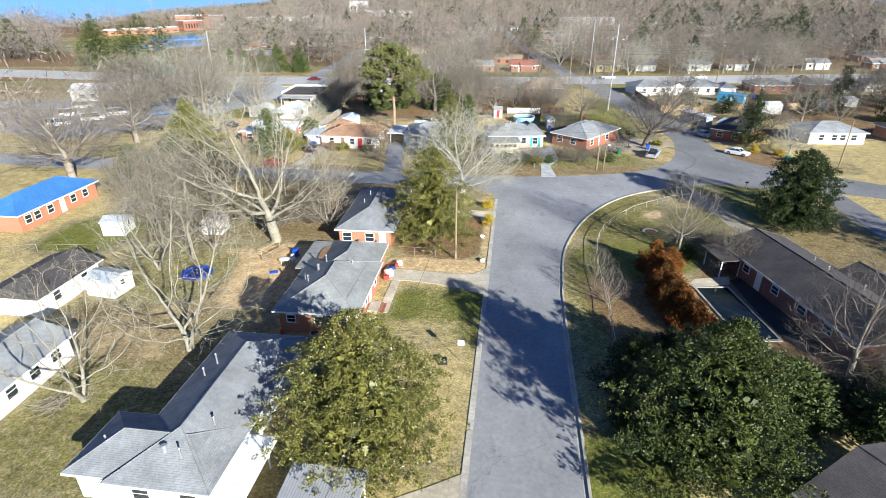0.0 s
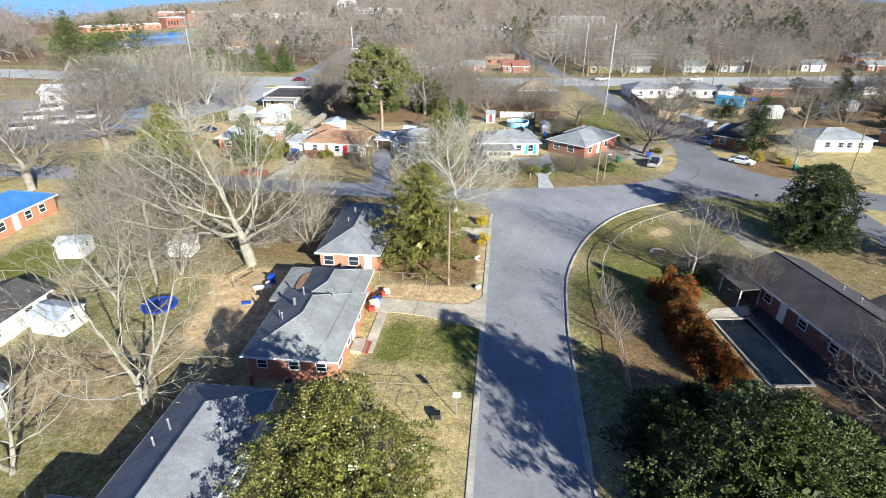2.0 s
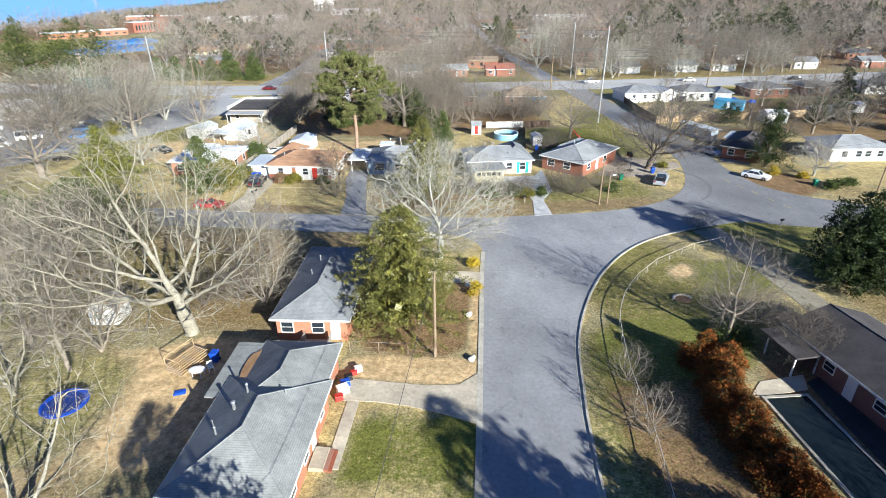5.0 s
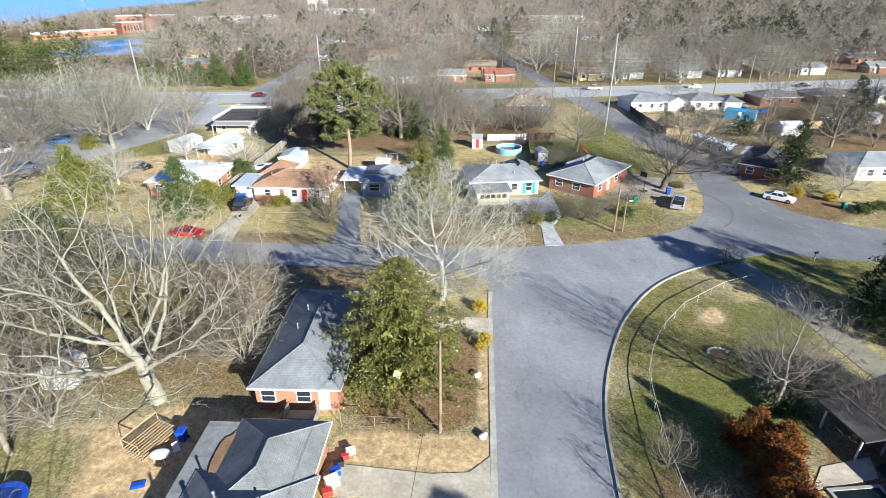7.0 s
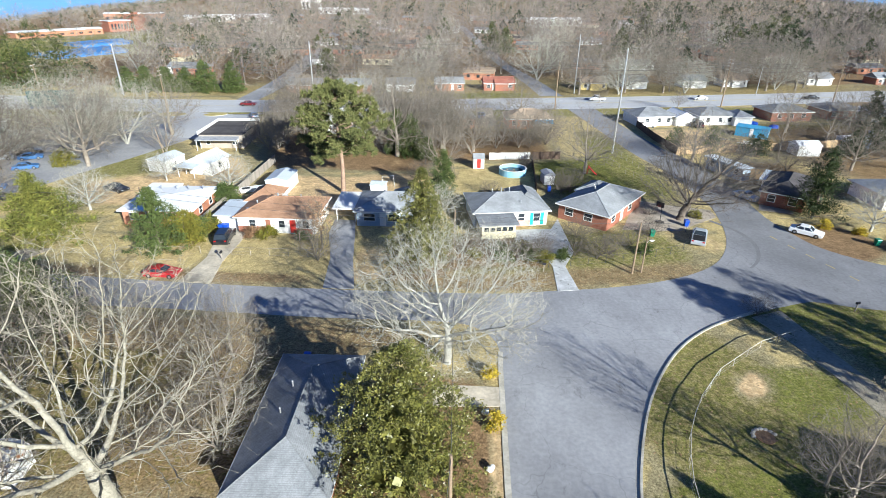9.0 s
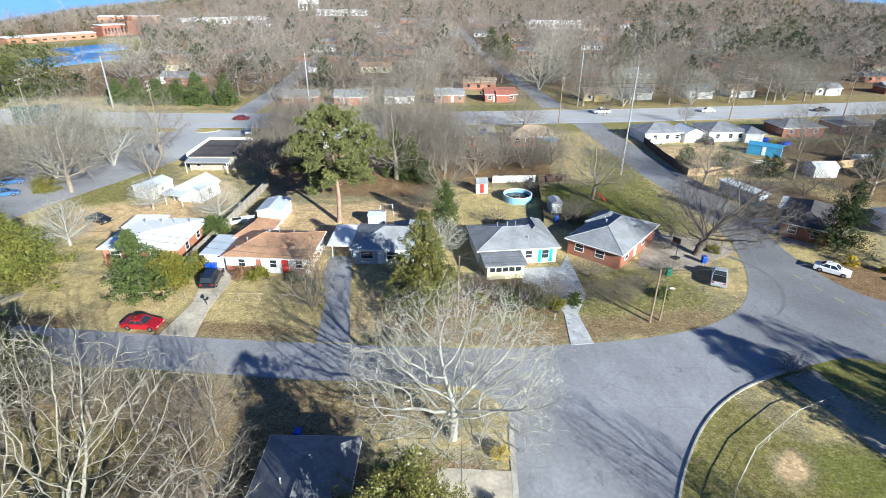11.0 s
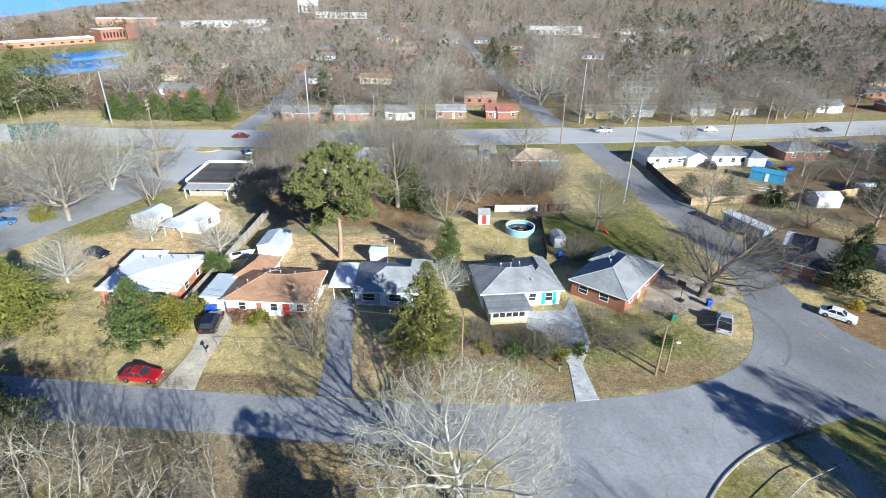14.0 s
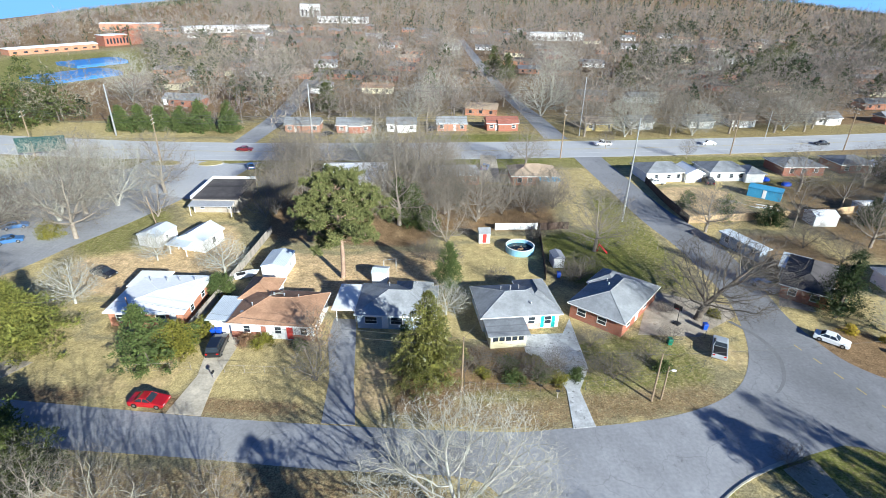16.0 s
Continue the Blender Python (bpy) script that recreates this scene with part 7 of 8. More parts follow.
side = np.concatenate([scatter(7, 260, 120, 320, 52, 130, False), scatter(8, 260, 120, 320, -130, -52, False), scatter(9, 200, 110, 320, 130, 230, False)])
side = side[(np.abs(side[:, 1] - highway(side[:, 0])) > 16)]
far_woods(10, side, mid_shapes, (8, 15), M["wood_far"], "far_woods", "leafless trees round the neighbourhood")


# ---- vehicles ----
def car(x, y, turn, colour, label, kind="sedan", name="car"):
    """A car heading along its local x: body, cabin glass, roof, wheels and lamps."""
    root = thing(name, pose(x, y, float(terrain(x, y)) + 0.03, 0, 0, turn), label, "truck" if kind == "pickup" else "van" if kind == "van" else "car")
    L2, W2, H2 = {"sedan": (2.3, 0.88, 1.42), "coupe": (2.25, 0.9, 1.32), "suv": (2.45, 0.96, 1.78), "pickup": (2.7, 0.96, 1.75), "van": (2.7, 1.0, 2.1)}[kind]
    belt = {"sedan": 0.92, "coupe": 0.88, "suv": 1.08, "pickup": 1.05, "van": 1.15}[kind]
    g = Geo()
    prof = [(-L2, 0.38), (-L2 + 0.12, 0.24), (L2 - 0.15, 0.24), (L2, 0.40), (L2 - 0.03, belt * 0.72), (L2 - 0.25, belt * 0.82), (L2 * 0.42, belt), (-L2 * 0.72, belt), (-L2 + 0.08, belt * 0.95), (-L2, belt * 0.7)]
    if kind == "van":
        prof[5:7] = [(L2 - 0.12, belt * 0.95), (L2 * 0.62, belt)]
    mid = [(px, -W2, pz) for px, pz in prof], [(px, W2, pz) for px, pz in prof]
    g.hull(*mid)
    for sgn in (-1, 1):
        outer = [(px * 0.96, sgn * (W2 + 0.06), 0.30 + (pz - 0.30) * 0.86) for px, pz in prof]
        inner = [(px, sgn * W2, pz) for px, pz in prof]
        g.hull(*((inner, outer) if sgn > 0 else (outer, inner)))
    body = part("body", g, colour, root)
    c0, c1 = {"sedan": (-1.55, 0.95), "coupe": (-1.5, 0.8), "suv": (-2.3, 1.0), "pickup": (-0.55, 1.15), "van": (-2.6, 1.9)}[kind]
    r0, r1 = {"sedan": (-0.95, 0.3), "coupe": (-0.8, 0.1), "suv": (-2.05, 0.4), "pickup": (-0.4, 0.55), "van": (-2.5, 1.2)}[kind]
    g = Geo()
    w0, w1 = W2 * 0.94, W2 * 0.76
    g.hull([(c0, -w0, belt - 0.02), (c1, -w0, belt - 0.02), (c1, w0, belt - 0.02), (c0, w0, belt - 0.02)], [(r0, -w1, H2 - 0.06), (r1, -w1, H2 - 0.06), (r1, w1, H2 - 0.06), (r0, w1, H2 - 0.06)])
    cabin = part("cabin_glass", g, M["pane"], root, "dark tinted windows")
    g = Geo()
    g.box(r0 - 0.04, r1 + 0.04, -w1 - 0.03, w1 + 0.03, H2 - 0.07, H2, 0.06)
    part("roof", g, colour, root)
    for a0, a1, sg in ((c0, r0, 1), (c0, r0, -1), (c1, r1, 1), (c1, r1, -1), ((c0 + c1) / 2, (r0 + r1) / 2, 1), ((c0 + c1) / 2, (r0 + r1) / 2, -1)):
        g = Geo()
        g.tube((a0, sg * w0, belt - 0.02), (a1, sg * w1, H2 - 0.04), 0.05, 0.04, 5)
        part("pillar", g, colour, root)
    if kind == "pickup":
        g = Geo()
        g.box(-L2 + 0.1, -0.65, -W2 * 0.86, W2 * 0.86, belt - 0.06, belt + 0.012)
        part("cargo_bed", g, M["black"], root, "dark open cargo bed")
    for wx in (-L2 * 0.62, L2 * 0.63):
        for sg in (-1, 1):
            g = Geo()
            g.tube((wx, sg * (W2 - 0.14), 0.33), (wx, sg * (W2 + 0.075), 0.33), 0.34, 0.34, 16)
            wh = part("wheel", g, M["rubber"], root, "black tyre")
            g = Geo()
            g.tube((wx, sg * (W2 + 0.06), 0.33), (wx, sg * (W2 + 0.09), 0.33), 0.2, 0.18, 10)
            part("rim", g, M["chrome"], wh)
    for sg in (-1, 1):
        g = Geo()
        g.box(L2 - 0.1, L2 - 0.0, sg * W2 * 0.72 - 0.18, sg * W2 * 0.72 + 0.18, belt * 0.6, belt * 0.72)
        part("headlight", g, M["lamp_clear"], root, "clear headlight")
        g = Geo()
        g.box(-L2 - 0.015, -L2 + 0.06, sg * W2 * 0.75 - 0.15, sg * W2 * 0.75 + 0.15, belt * 0.72, belt * 0.88)
        part("tail_light", g, M["lamp_red"], root, "red tail light")
    return root


P_RED, P_BLACK, P_WHITE, P_GREY, P_BLUE, P_DRED = paint("red_car_paint", (0.33, 0.008, 0.012)), paint("black_car_paint", (0.01, 0.011, 0.014)), paint("white_car_paint", (0.74, 0.75, 0.76)), paint("silver_car_paint", (0.33, 0.36, 0.40)), paint("blue_car_paint", (0.05, 0.13, 0.30)), paint("dark_red_car_paint", (0.14, 0.01, 0.012))
car(-43.0, -13.3, -2, P_RED, "glossy red coupe parked at the street edge", "coupe")
car(-39.5, -2.2, 98, P_BLACK, "black sport utility car parked on the driveway", "suv")
car(48.6, 6.4, -38, P_WHITE, "white sedan parked on the verge")
car(31.1, 3.0, 66, P_GREY, "silver pickup truck parked on the verge", "pickup", "pickup_truck")
car(-67.6, 16.4, -18, P_BLACK, "dark sedan parked on the dry lawn")
car(46.3, 21.6, -60, P_GREY, "silver sedan parked under bare branches")
car(-1.0, 83.0, 80, P_BLUE, "dark blue sedan on a driveway")
car(-65.0, 76.6, 120, P_BLUE, "blue sedan on the forecourt")
car(-53.0, 113.2, 60, P_BLACK, "dark sedan in a front yard")
car(-19.0, 124.6, 80, P_BLACK, "dark sedan beside a house")
car(-72.7, 92.4, 5, P_DRED, "dark red sedan on the wide road")
car(37.5, 112.0, 187, P_WHITE, "white pickup truck on the wide road", "pickup", "pickup_truck")
car(73.0, 117.0, 187, P_WHITE, "white sedan on the wide road")
car(112.0, 121.6, 187, P_BLACK, "dark sedan on the wide road")
car(43.5, 75.2, 10, P_WHITE, "white sedan behind the white house")
car(58.0, 77.2, 80, P_BLACK, "dark sport utility car beside the white house", "suv")
for x, y, t, c, k in ((-110, 11, 30, P_WHITE, "van"), (-106, 18, 35, P_WHITE, "van"), (-104, 25, 30, P_WHITE, "van"), (-103, 32, 40, P_GREY, "van"), (-97, 33.5, 30, P_BLUE, "sedan"), (-93, 27, 30, P_BLUE, "sedan"), (-100, 37, 40, P_BLACK, "suv"), (-90, 15, 30, P_BLUE, "sedan"), (-116, 22, 30, P_WHITE, "van"), (-120, 32, 35, P_WHITE, "van"), (-84, 10, 28, P_BLACK, "sedan")):
    car(x, y, t, c, {"van": "white panel van in the parking lot", "sedan": "dark blue sedan in the parking lot", "suv": "black sport utility car in the parking lot"}[k], k, "van" if k == "van" else "car")


# ---- pools ----
def rect_pool(x, y, w, d, turn):
    root = thing("swimming_pool", pose(x, y, 0, 0, 0, turn), "rectangular in-ground pool of dark still water with pale coping", "pool")
    g = Geo()
    c = 0.24
    for a in ((-w / 2 - c, w / 2 + c, d / 2, d / 2 + c), (-w / 2 - c, w / 2 + c, -d / 2 - c, -d / 2), (-w / 2 - c, -w / 2, -d / 2, d / 2), (w / 2, w / 2 + c, -d / 2, d / 2)):
        g.box(*a, -0.1, 0.14)
    part("coping", g, M["curb"], root, "pale concrete coping")
    g = Geo()
    g.box(-w / 2, w / 2, -d / 2, d / 2, -0.1, 0.06)
    part("water", g, M["water"], root, "dark still water")


rect_pool(26.4, -57.4, 3.6, 10.2, 8.5)
slab("patio", [(22.6, -52.6), (28.0, -51.2), (28.6, -49.2), (24.4, -50.4)], "concrete", "pale concrete pool patio", 0.05, "patio")
round_pool = thing("round_pool", pose(4.9, 32.4, 0), "round above-ground pool with blue liner", "pool")
g = Geo()
g.lathe([(2.75, -0.05), (2.75, 1.25), (2.62, 1.25), (2.62, -0.05)])
part("pool_wall", g, M["pool_blue"], round_pool, "pale blue pool wall")
g = Geo()
g.tube((0, 0, 0.0), (0, 0, 0.55), 2.6, 2.6, 28)
part("water", g, M["water"], round_pool, "dark rainwater with leaves")
g = Geo()
g.lathe([(2.76, 1.22), (2.80, 1.30), (2.60, 1.30), (2.60, 1.22)])
part("rim", g, M["white"], round_pool, "white rim")
g = Geo()
rng = random.Random(4)
for i in range(26):
    a, r = rng.uniform(0, 6.28), rng.uniform(0, 2.2)
    g.ball((r * math.cos(a), r * math.sin(a) - 0.3, 0.56), rng.uniform(0.12, 0.3), 6, 4, (1, 1, 0.25))
part("leaf_debris", g, M["litter"], round_pool, "floating dead leaves")
tramp = thing("trampoline", pose(-33.7, -57.9, 0), "round trampoline with a blue padded rim", "trampoline")
g = Geo()
g.lathe([(1.4, 0.75), (1.8, 0.75), (1.8, 0.81), (1.4, 0.80)], 24)
part("pad", g, M["blue"], tramp, "blue padded rim")
g = Geo()
g.tube((0, 0, 0.76), (0, 0, 0.78), 1.4, 1.4, 24)
part("mat", g, surface("dark_blue_mesh_mat", (0.010, 0.03, 0.16), (0.02, 0.05, 0.24), 1.0, 6.0, 0.7, 0.1), tramp, "dark blue jumping mat")
for i in range(6):
    a = i * math.pi / 3
    g = Geo()
    g.tube((1.7 * math.cos(a), 1.7 * math.sin(a), -0.05), (1.7 * math.cos(a), 1.7 * math.sin(a), 0.76), 0.03, 0.03, 6)
    part("leg", g, M["metal"], tramp)


# ---- poles and wires ----
def pole(x, y, h, r, label, wood=True, arms=0, lamp=None, lean=(0, 0), turn=0):
    root = thing("utility_pole", pose(x, y, 0, 0, 0, turn), label, "pole")
    g = Geo()
    n = 6
    g.line([(lean[0] * i / n, lean[1] * i / n, h * i / n - (0.3 if i == 0 else 0)) for i in range(n + 1)], [r * (1 - 0.4 * i / n) for i in range(n + 1)], 8)
    part("shaft", g, M["pole_wood" if wood else "metal"], root)
    for i in range(arms):
        z = h - 0.5 - i * 1.1
        g = Geo()
        g.box(-1.2, 1.2, -0.06, 0.06, z, z + 0.12)
        arm = part("crossarm", g, M["wood_grey"], root)
        for px in (-1.1, -0.5, 0.5, 1.1):
            g = Geo()
            g.tube((px, 0, z + 0.12), (px, 0, z + 0.3), 0.05, 0.03, 6)
            part("insulator", g, M["white"], arm)
    if lamp:
        g = Geo()
        g.line([(0, 0, lamp[2] - 0.6), (lamp[0] * 0.5, lamp[1] * 0.5, lamp[2] - 0.1), (lamp[0], lamp[1], lamp[2])], 0.035, 6)
        am = part("lamp_arm", g, M["metal"], root)
        g = Geo()
        g.ball((lamp[0], lamp[1], lamp[2] - 0.03), 0.22, 10, 6, (1.5, 0.8, 0.5))
        part("lamp_head", g, M["white"], am, "pale street lamp head")
    return root


pole(-4.2, -48.7, 9.0, 0.16, "wooden utility pole beside the magnolia")
pole(18.3, -8.3, 7.4, 0.15, "wooden utility pole at the verge")
pole(19.6, -7.9, 5.2, 0.13, "short wooden pole with a lamp at the verge", lamp=(0.5, -0.3, 4.9))
pole(-5.4, -8.3, 8.4, 0.13, "slim wooden utility pole before the magnolia")
pole(28.6, 49.1, 22.6, 0.22, "very tall grey steel pole beside the side road", wood=False)
pole(21.6, 95.6, 14.5, 0.2, "tall wooden utility pole at the wide road", arms=2, turn=97)
pole(31.9, 123.2, 19.5, 0.2, "tall pale steel pole beyond the wide road", wood=False)
pole(-119.9, 104.5, 16.0, 0.3, "tall pale steel pole beyond the wide road", wood=False)
pole(-56.6, 108.2, 17.4, 0.26, "tall pale steel pole beyond the wide road", wood=False)
pole(-91.6, 79.6, 13.2, 0.2, "wooden utility pole with stacked crossarms", arms=3, turn=97)
pole(-69.7, 37.2, 6.6, 0.13, "weathered wooden service pole", lean=(-0.7, -0.3))
pole(64.3, -1.4, 9.4, 0.15, "wooden utility pole by the side street")
pole(75.5, float(highway(75.5)) - 10, 14.6, 0.2, "tall wooden utility pole at the wide road", arms=2, turn=97)
pole(115.0, float(highway(115.0)) - 10, 13.6, 0.2, "tall wooden utility pole at the wide road", arms=2, turn=97)
pole(-128.0, float(highway(-128.0)) - 10, 13.0, 0.2, "wooden utility pole by the billboard", arms=2, turn=97)
pole(-49.6, -3.0, 8.0, 0.13, "slim wooden pole rising from the shrubs", lean=(-1.0, 0.5))
pole(95.0, 125.0, 10.0, 0.14, "slim pole beyond the wide road", wood=False)


def cable(p, q, sag, label="thin overhead cable", r=0.018):
    g = Geo()
    p, q = Vector(p), Vector(q)
    n = 10
    pts = [p.lerp(q, i / n) - Vector((0, 0, 4 * sag * (i / n) * (1 - i / n))) for i in range(n + 1)]
    g.line(pts, r, 4)
    return solid("overhead_cable", g, M["wire"], label, "cable")


def between(x):
    return (x, highway(x) - 9.9)


span = (-330, -230, -128, -91.6, -40, 21.6, 75.5, 115, 200, 300)
for a, b2 in zip(span, span[1:]):
    for k, z in enumerate((13.6, 13.0, 12.2, 11.0)):
        cable((a, highway(a) - 10 + (k - 1.5) * 0.5, z), (b2, highway(b2) - 10 + (k - 1.5) * 0.5, z), 0.9, "power line strung along the wide road", 0.03)
    for k, z in enumerate((17.5, 16.2)):
        cable((a, highway(a) + 13, z), (b2, highway(b2) + 13, z), 0.9, "power line strung along the wide road", 0.03)
cable((-4.2, -48.7, 8.8), (-7.5, -120, 8.8), 0.8, "overhead cable crossing the front lawn")
cable((-4.2, -48.7, 8.8), (-5.4, -8.3, 8.2), 0.5, "overhead cable along the street")
cable((-5.4, -8.3, 8.2), (18.3, -8.3, 7.2), 0.5, "overhead cable above the front yards")
cable((18.3, -8.3, 7.2), (64.3, -1.4, 9.2), 0.7, "overhead cable crossing the junction")
cable((-5.4, -8.3, 8.2), (-49.6, -3.0, 7.8), 0.7, "overhead cable above the front yards")
cable((-5.4, -8.3, 7.0), (-49.6, -3.0, 6.9), 0.7, "overhead cable above the front yards")
cable((-5.4, -8.3, 8.2), (-2.2, 6.0, 2.9), 0.2, "service cable to the white house")
cable((-49.6, -3.0, 7.8), (-110, -6, 8.0), 0.8, "overhead cable above the front yards")


# ---- fences ----
def chain_fence(pts, h, label, gap=2.6, rail=0.018, mat="wood_grey"):
    """Line posts with a top rail and two strands."""
    pts = [Vector(p).to_2d() for p in pts]
    root = thing("fence", pose(pts[0][0], pts[0][1], 0), label, "fence")
    o = pts[0]
    line = resample(pts, max(2, int(sum((b3 - a3).length for a3, b3 in zip(pts, pts[1:])) / gap) + 1))
    pg = Geo()
    pg.tube((0, 0, -0.15), (0, 0, h), 0.03, 0.03, 6)
    pm = pg.mesh("post", M[mat])
    for p in line:
        ob = part("post", pm, None, root)
        ob.location = (p.x - o.x, p.y - o.y, 0)
    for nm, z, r in (("top_rail", h, rail), ("strand", h * 0.5, 0.008), ("strand", 0.1, 0.008)):
        g = Geo()
        g.line([(p.x - o.x, p.y - o.y, z) for p in line], r, 5)
        part(nm, g, M[mat], root)
    return root


chain_fence([(32.4, -21.6), (27.5, -24.0), (21.5, -28.8), (17.6, -33.6), (15.1, -38.4), (13.9, -43), (13.2, -51), (13.4, -57), (13.0, -62.5), (12.8, -66)], 0.9, "low pale chain-link fence curving round the grass island", rail=0.035, mat="curb")
chain_fence([(-12.0, -67.6), (-8.9, -67.6), (-4.6, -67.4)], 1.1, "rusty chain-link fence between the front lawns")
chain_fence([(-4.6, -67.4), (-4.8, -70.8)], 1.1, "rusty chain-link fence corner")
chain_fence([(-12.3, -48.6), (-5, -48.6), (-4.2, -49.2)], 1.2, "wire fence between leaf litter and dirt")
chain_fence([(-36.5, -7.0), (-30, -6.8), (-23.2, -6.8)], 1.2, "chain-link fence across the dry lawn")
chain_fence([(-49, -8.0), (-42.0, -6.9), (-41.0, -6.9)], 1.2, "chain-link gate beside the driveway")
chain_fence([(-17.6, -8.2), (-5.6, -8.0), (0, -7.8), (7.4, -7.4)], 1.2, "chain-link fence along the ditch", mat="wire")
chain_fence([(10.4, -6.8), (15, -5.6), (21, -4.0), (27, -1.4), (29.8, 1.6), (30.2, 6.0)], 1.2, "chain-link fence round the green yard", mat="wire")
chain_fence([(35.0, 22), (31, 40), (27.4, 58), (24, 78)], 1.3, "wire fence along the side road")
chain_fence([(32.5, 22), (28, 34), (24.4, 47)], 1.2, "wire fence in the green yard")
chain_fence([(-78, -62), (-58, -54), (-42, -52.5)], 1.2, "old wire fence behind the white buildings")
chain_fence([(43, -84), (30, -70), (24, -64.6)], 1.2, "wire fence in the shade")


def board_fence(pts, h, mat, label, gap=0.32, every=1):
    """Upright boards along a line, with rails behind."""
    pts = [Vector(p).to_2d() for p in pts]
    o = pts[0]
    root = thing("fence", pose(o.x, o.y, 0), label, "fence")
    rng2 = random.Random(int(o.x * 7))
    sg = Geo()
    sg.box(-gap * 0.47, gap * 0.47, -0.015, 0.015, -0.05, h)
    sm = sg.mesh("slat", M[mat])
    for a, b2 in zip(pts, pts[1:]):
        n = max(1, int((b2 - a).length / gap))
        ang = math.atan2(b2.y - a.y, b2.x - a.x)
        for i in range(n):
            p = a.lerp(b2, (i + 0.5) / n)
            ob = part("slat", sm, None, root)
            ob.matrix_basis = Matrix.Translation((p.x - o.x, p.y - o.y, rng2.uniform(-0.05, 0.02))) @ Matrix.Rotation(ang, 4, "Z")
        g = Geo()
        off = Vector((-math.sin(ang), math.cos(ang))) * 0.05
        for z in (0.3, h - 0.3):
            g.line([(a.x - o.x + off.x, a.y - o.y + off.y, z), (b2.x - o.x + off.x, b2.y - o.y + off.y, z)], 0.04, 4)
        part("rail", g, M[mat], root)
    return root


board_fence([(-45.2, 0.8), (-45.0, 13), (-45.0, 36)], 1.7, "wood_grey", "weathered pale board fence between two yards")
board_fence([(0.4, 41.8), (9.4, 43.0)], 1.5, "white", "whitewashed panel fence at the back of the yard", 0.6)
board_fence([(9.8, 42.6), (16.0, 43.8)], 1.7, "wood_dark", "dark board fence casting striped shadows")
board_fence([(8.6, 21), (9.2, 33), (9.6, 42)], 1.6, "wood_dark", "dark board fence beside the shed")
board_fence([(41.0, 76), (41.6, 62), (43.0, 49.4)], 1.8, "wood_dark", "dark brown board fence along the side road")
board_fence([(43.0, 49.4), (47.6, 50.4), (58, 52.5), (68, 55), (79.6, 57.8), (94, 62.5)], 1.8, "wood_tan", "tan board fence behind the yards", 0.4)


# ---- billboard ----
bb = thing("billboard", pose(-126.0, 80.5, 0, 0, 0, 24), "dark teal billboard frame seen from behind", "billboard")
M["teal_dark"] = surface("dark_teal_steel", (0.012, 0.045, 0.045), (0.022, 0.07, 0.07), 0.8, 5, 0.6, 0.2)
g = Geo()
g.box(-6.0, 6.0, -0.12, 0.12, 1.4, 5.6)
part("panel", g, M["teal_dark"], bb)
for i in range(9):
    g = Geo()
    g.box(-5.8 + i * 1.45 - 0.07, -5.8 + i * 1.45 + 0.07, -0.3, -0.13, 1.3, 5.6)
    part("rib", g, M["teal_dark"], bb)
for px in (-4.5, 0, 4.5):
    g = Geo()
    g.tube((px, 0, -0.2), (px, 0, 1.5), 0.18, 0.18, 8)
    part("post", g, M["metal"], bb)


# ---- small things ----
sign = thing("sign", pose(-1.5, -69.4, 0, 0, 0, 4), "small white yard sign on a thin post", "sign")
g = Geo()
g.box(-0.3, 0.3, -0.015, 0.015, 1.75, 2.3)
board = part("board", g, M["white"], sign)
for z in (1.92, 2.02, 2.12):
    g = Geo()
    g.box(-0.2, 0.2, -0.022, -0.016, z, z + 0.035)
    part("text_bar", g, M["wood_grey"], board)
g = Geo()
g.tube((0, 0, -0.1), (0, 0, 1.75), 0.03, 0.03, 6)
part("post", g, M["metal"], sign)
g = Geo()
g.box(-0.4, 0.4, -0.35, 0.35, -0.02, 0.42, 0.05)
solid("utility_box", g, M["black"], "dark utility box on the dry lawn", "box", at=pose(-3.1, -69.8, 0, 0, 0, 10))
ac = thing("air_conditioner", pose(-15.9, -67.9, 0), "grey outdoor air conditioner with a round fan", "air conditioner")
g = Geo()
g.box(-0.45, 0.45, -0.45, 0.45, -0.05, 0.8, 0.02)
part("case", g, M["metal"], ac)
g = Geo()
g.tube((0, 0, 0.79), (0, 0, 0.83), 0.36, 0.36, 16)
part("fan_grille", g, M["black"], ac, "black fan grille")
g = Geo()
g.tube((0, 0, -0.05), (0, 0, 0.7), 0.16, 0.13, 10)
g.ball((0, 0, 0.72), 0.15, 10, 6)
solid("fuel_can", g, M["red"], "red can standing in the shaded yard", "can", at=pose(-19.3, -67.8, 0))


def bin_cart(x, y, mat, label, turn=0):
    root = thing("wheeled_bin", pose(x, y, 0.03, 0, 0, turn), label, "bin")
    g = Geo()
    g.hull([(-0.25, -0.28, 0.05), (0.25, -0.28, 0.05), (0.25, 0.28, 0.05), (-0.25, 0.28, 0.05)], [(-0.33, -0.38, 1.0), (0.33, -0.38, 1.0), (0.33, 0.38, 1.0), (-0.33, 0.38, 1.0)])
    part("tub", g, M[mat], root)
    g = Geo()
    g.box(-0.36, 0.36, -0.42, 0.42, 1.0, 1.1, 0.05)
    part("lid", g, M[mat], root)
    for sx in (-0.28, 0.28):
        g = Geo()
        g.tube((sx - 0.03, 0.3, 0.12), (sx + 0.03, 0.3, 0.12), 0.12, 0.12, 10)
        part("wheel", g, M["rubber"], root)


bin_cart(31.0, 8.2, "blue", "blue wheeled bin beneath the oak")
bin_cart(11.0, 22.4, "blue", "blue wheeled bin beside the white house")
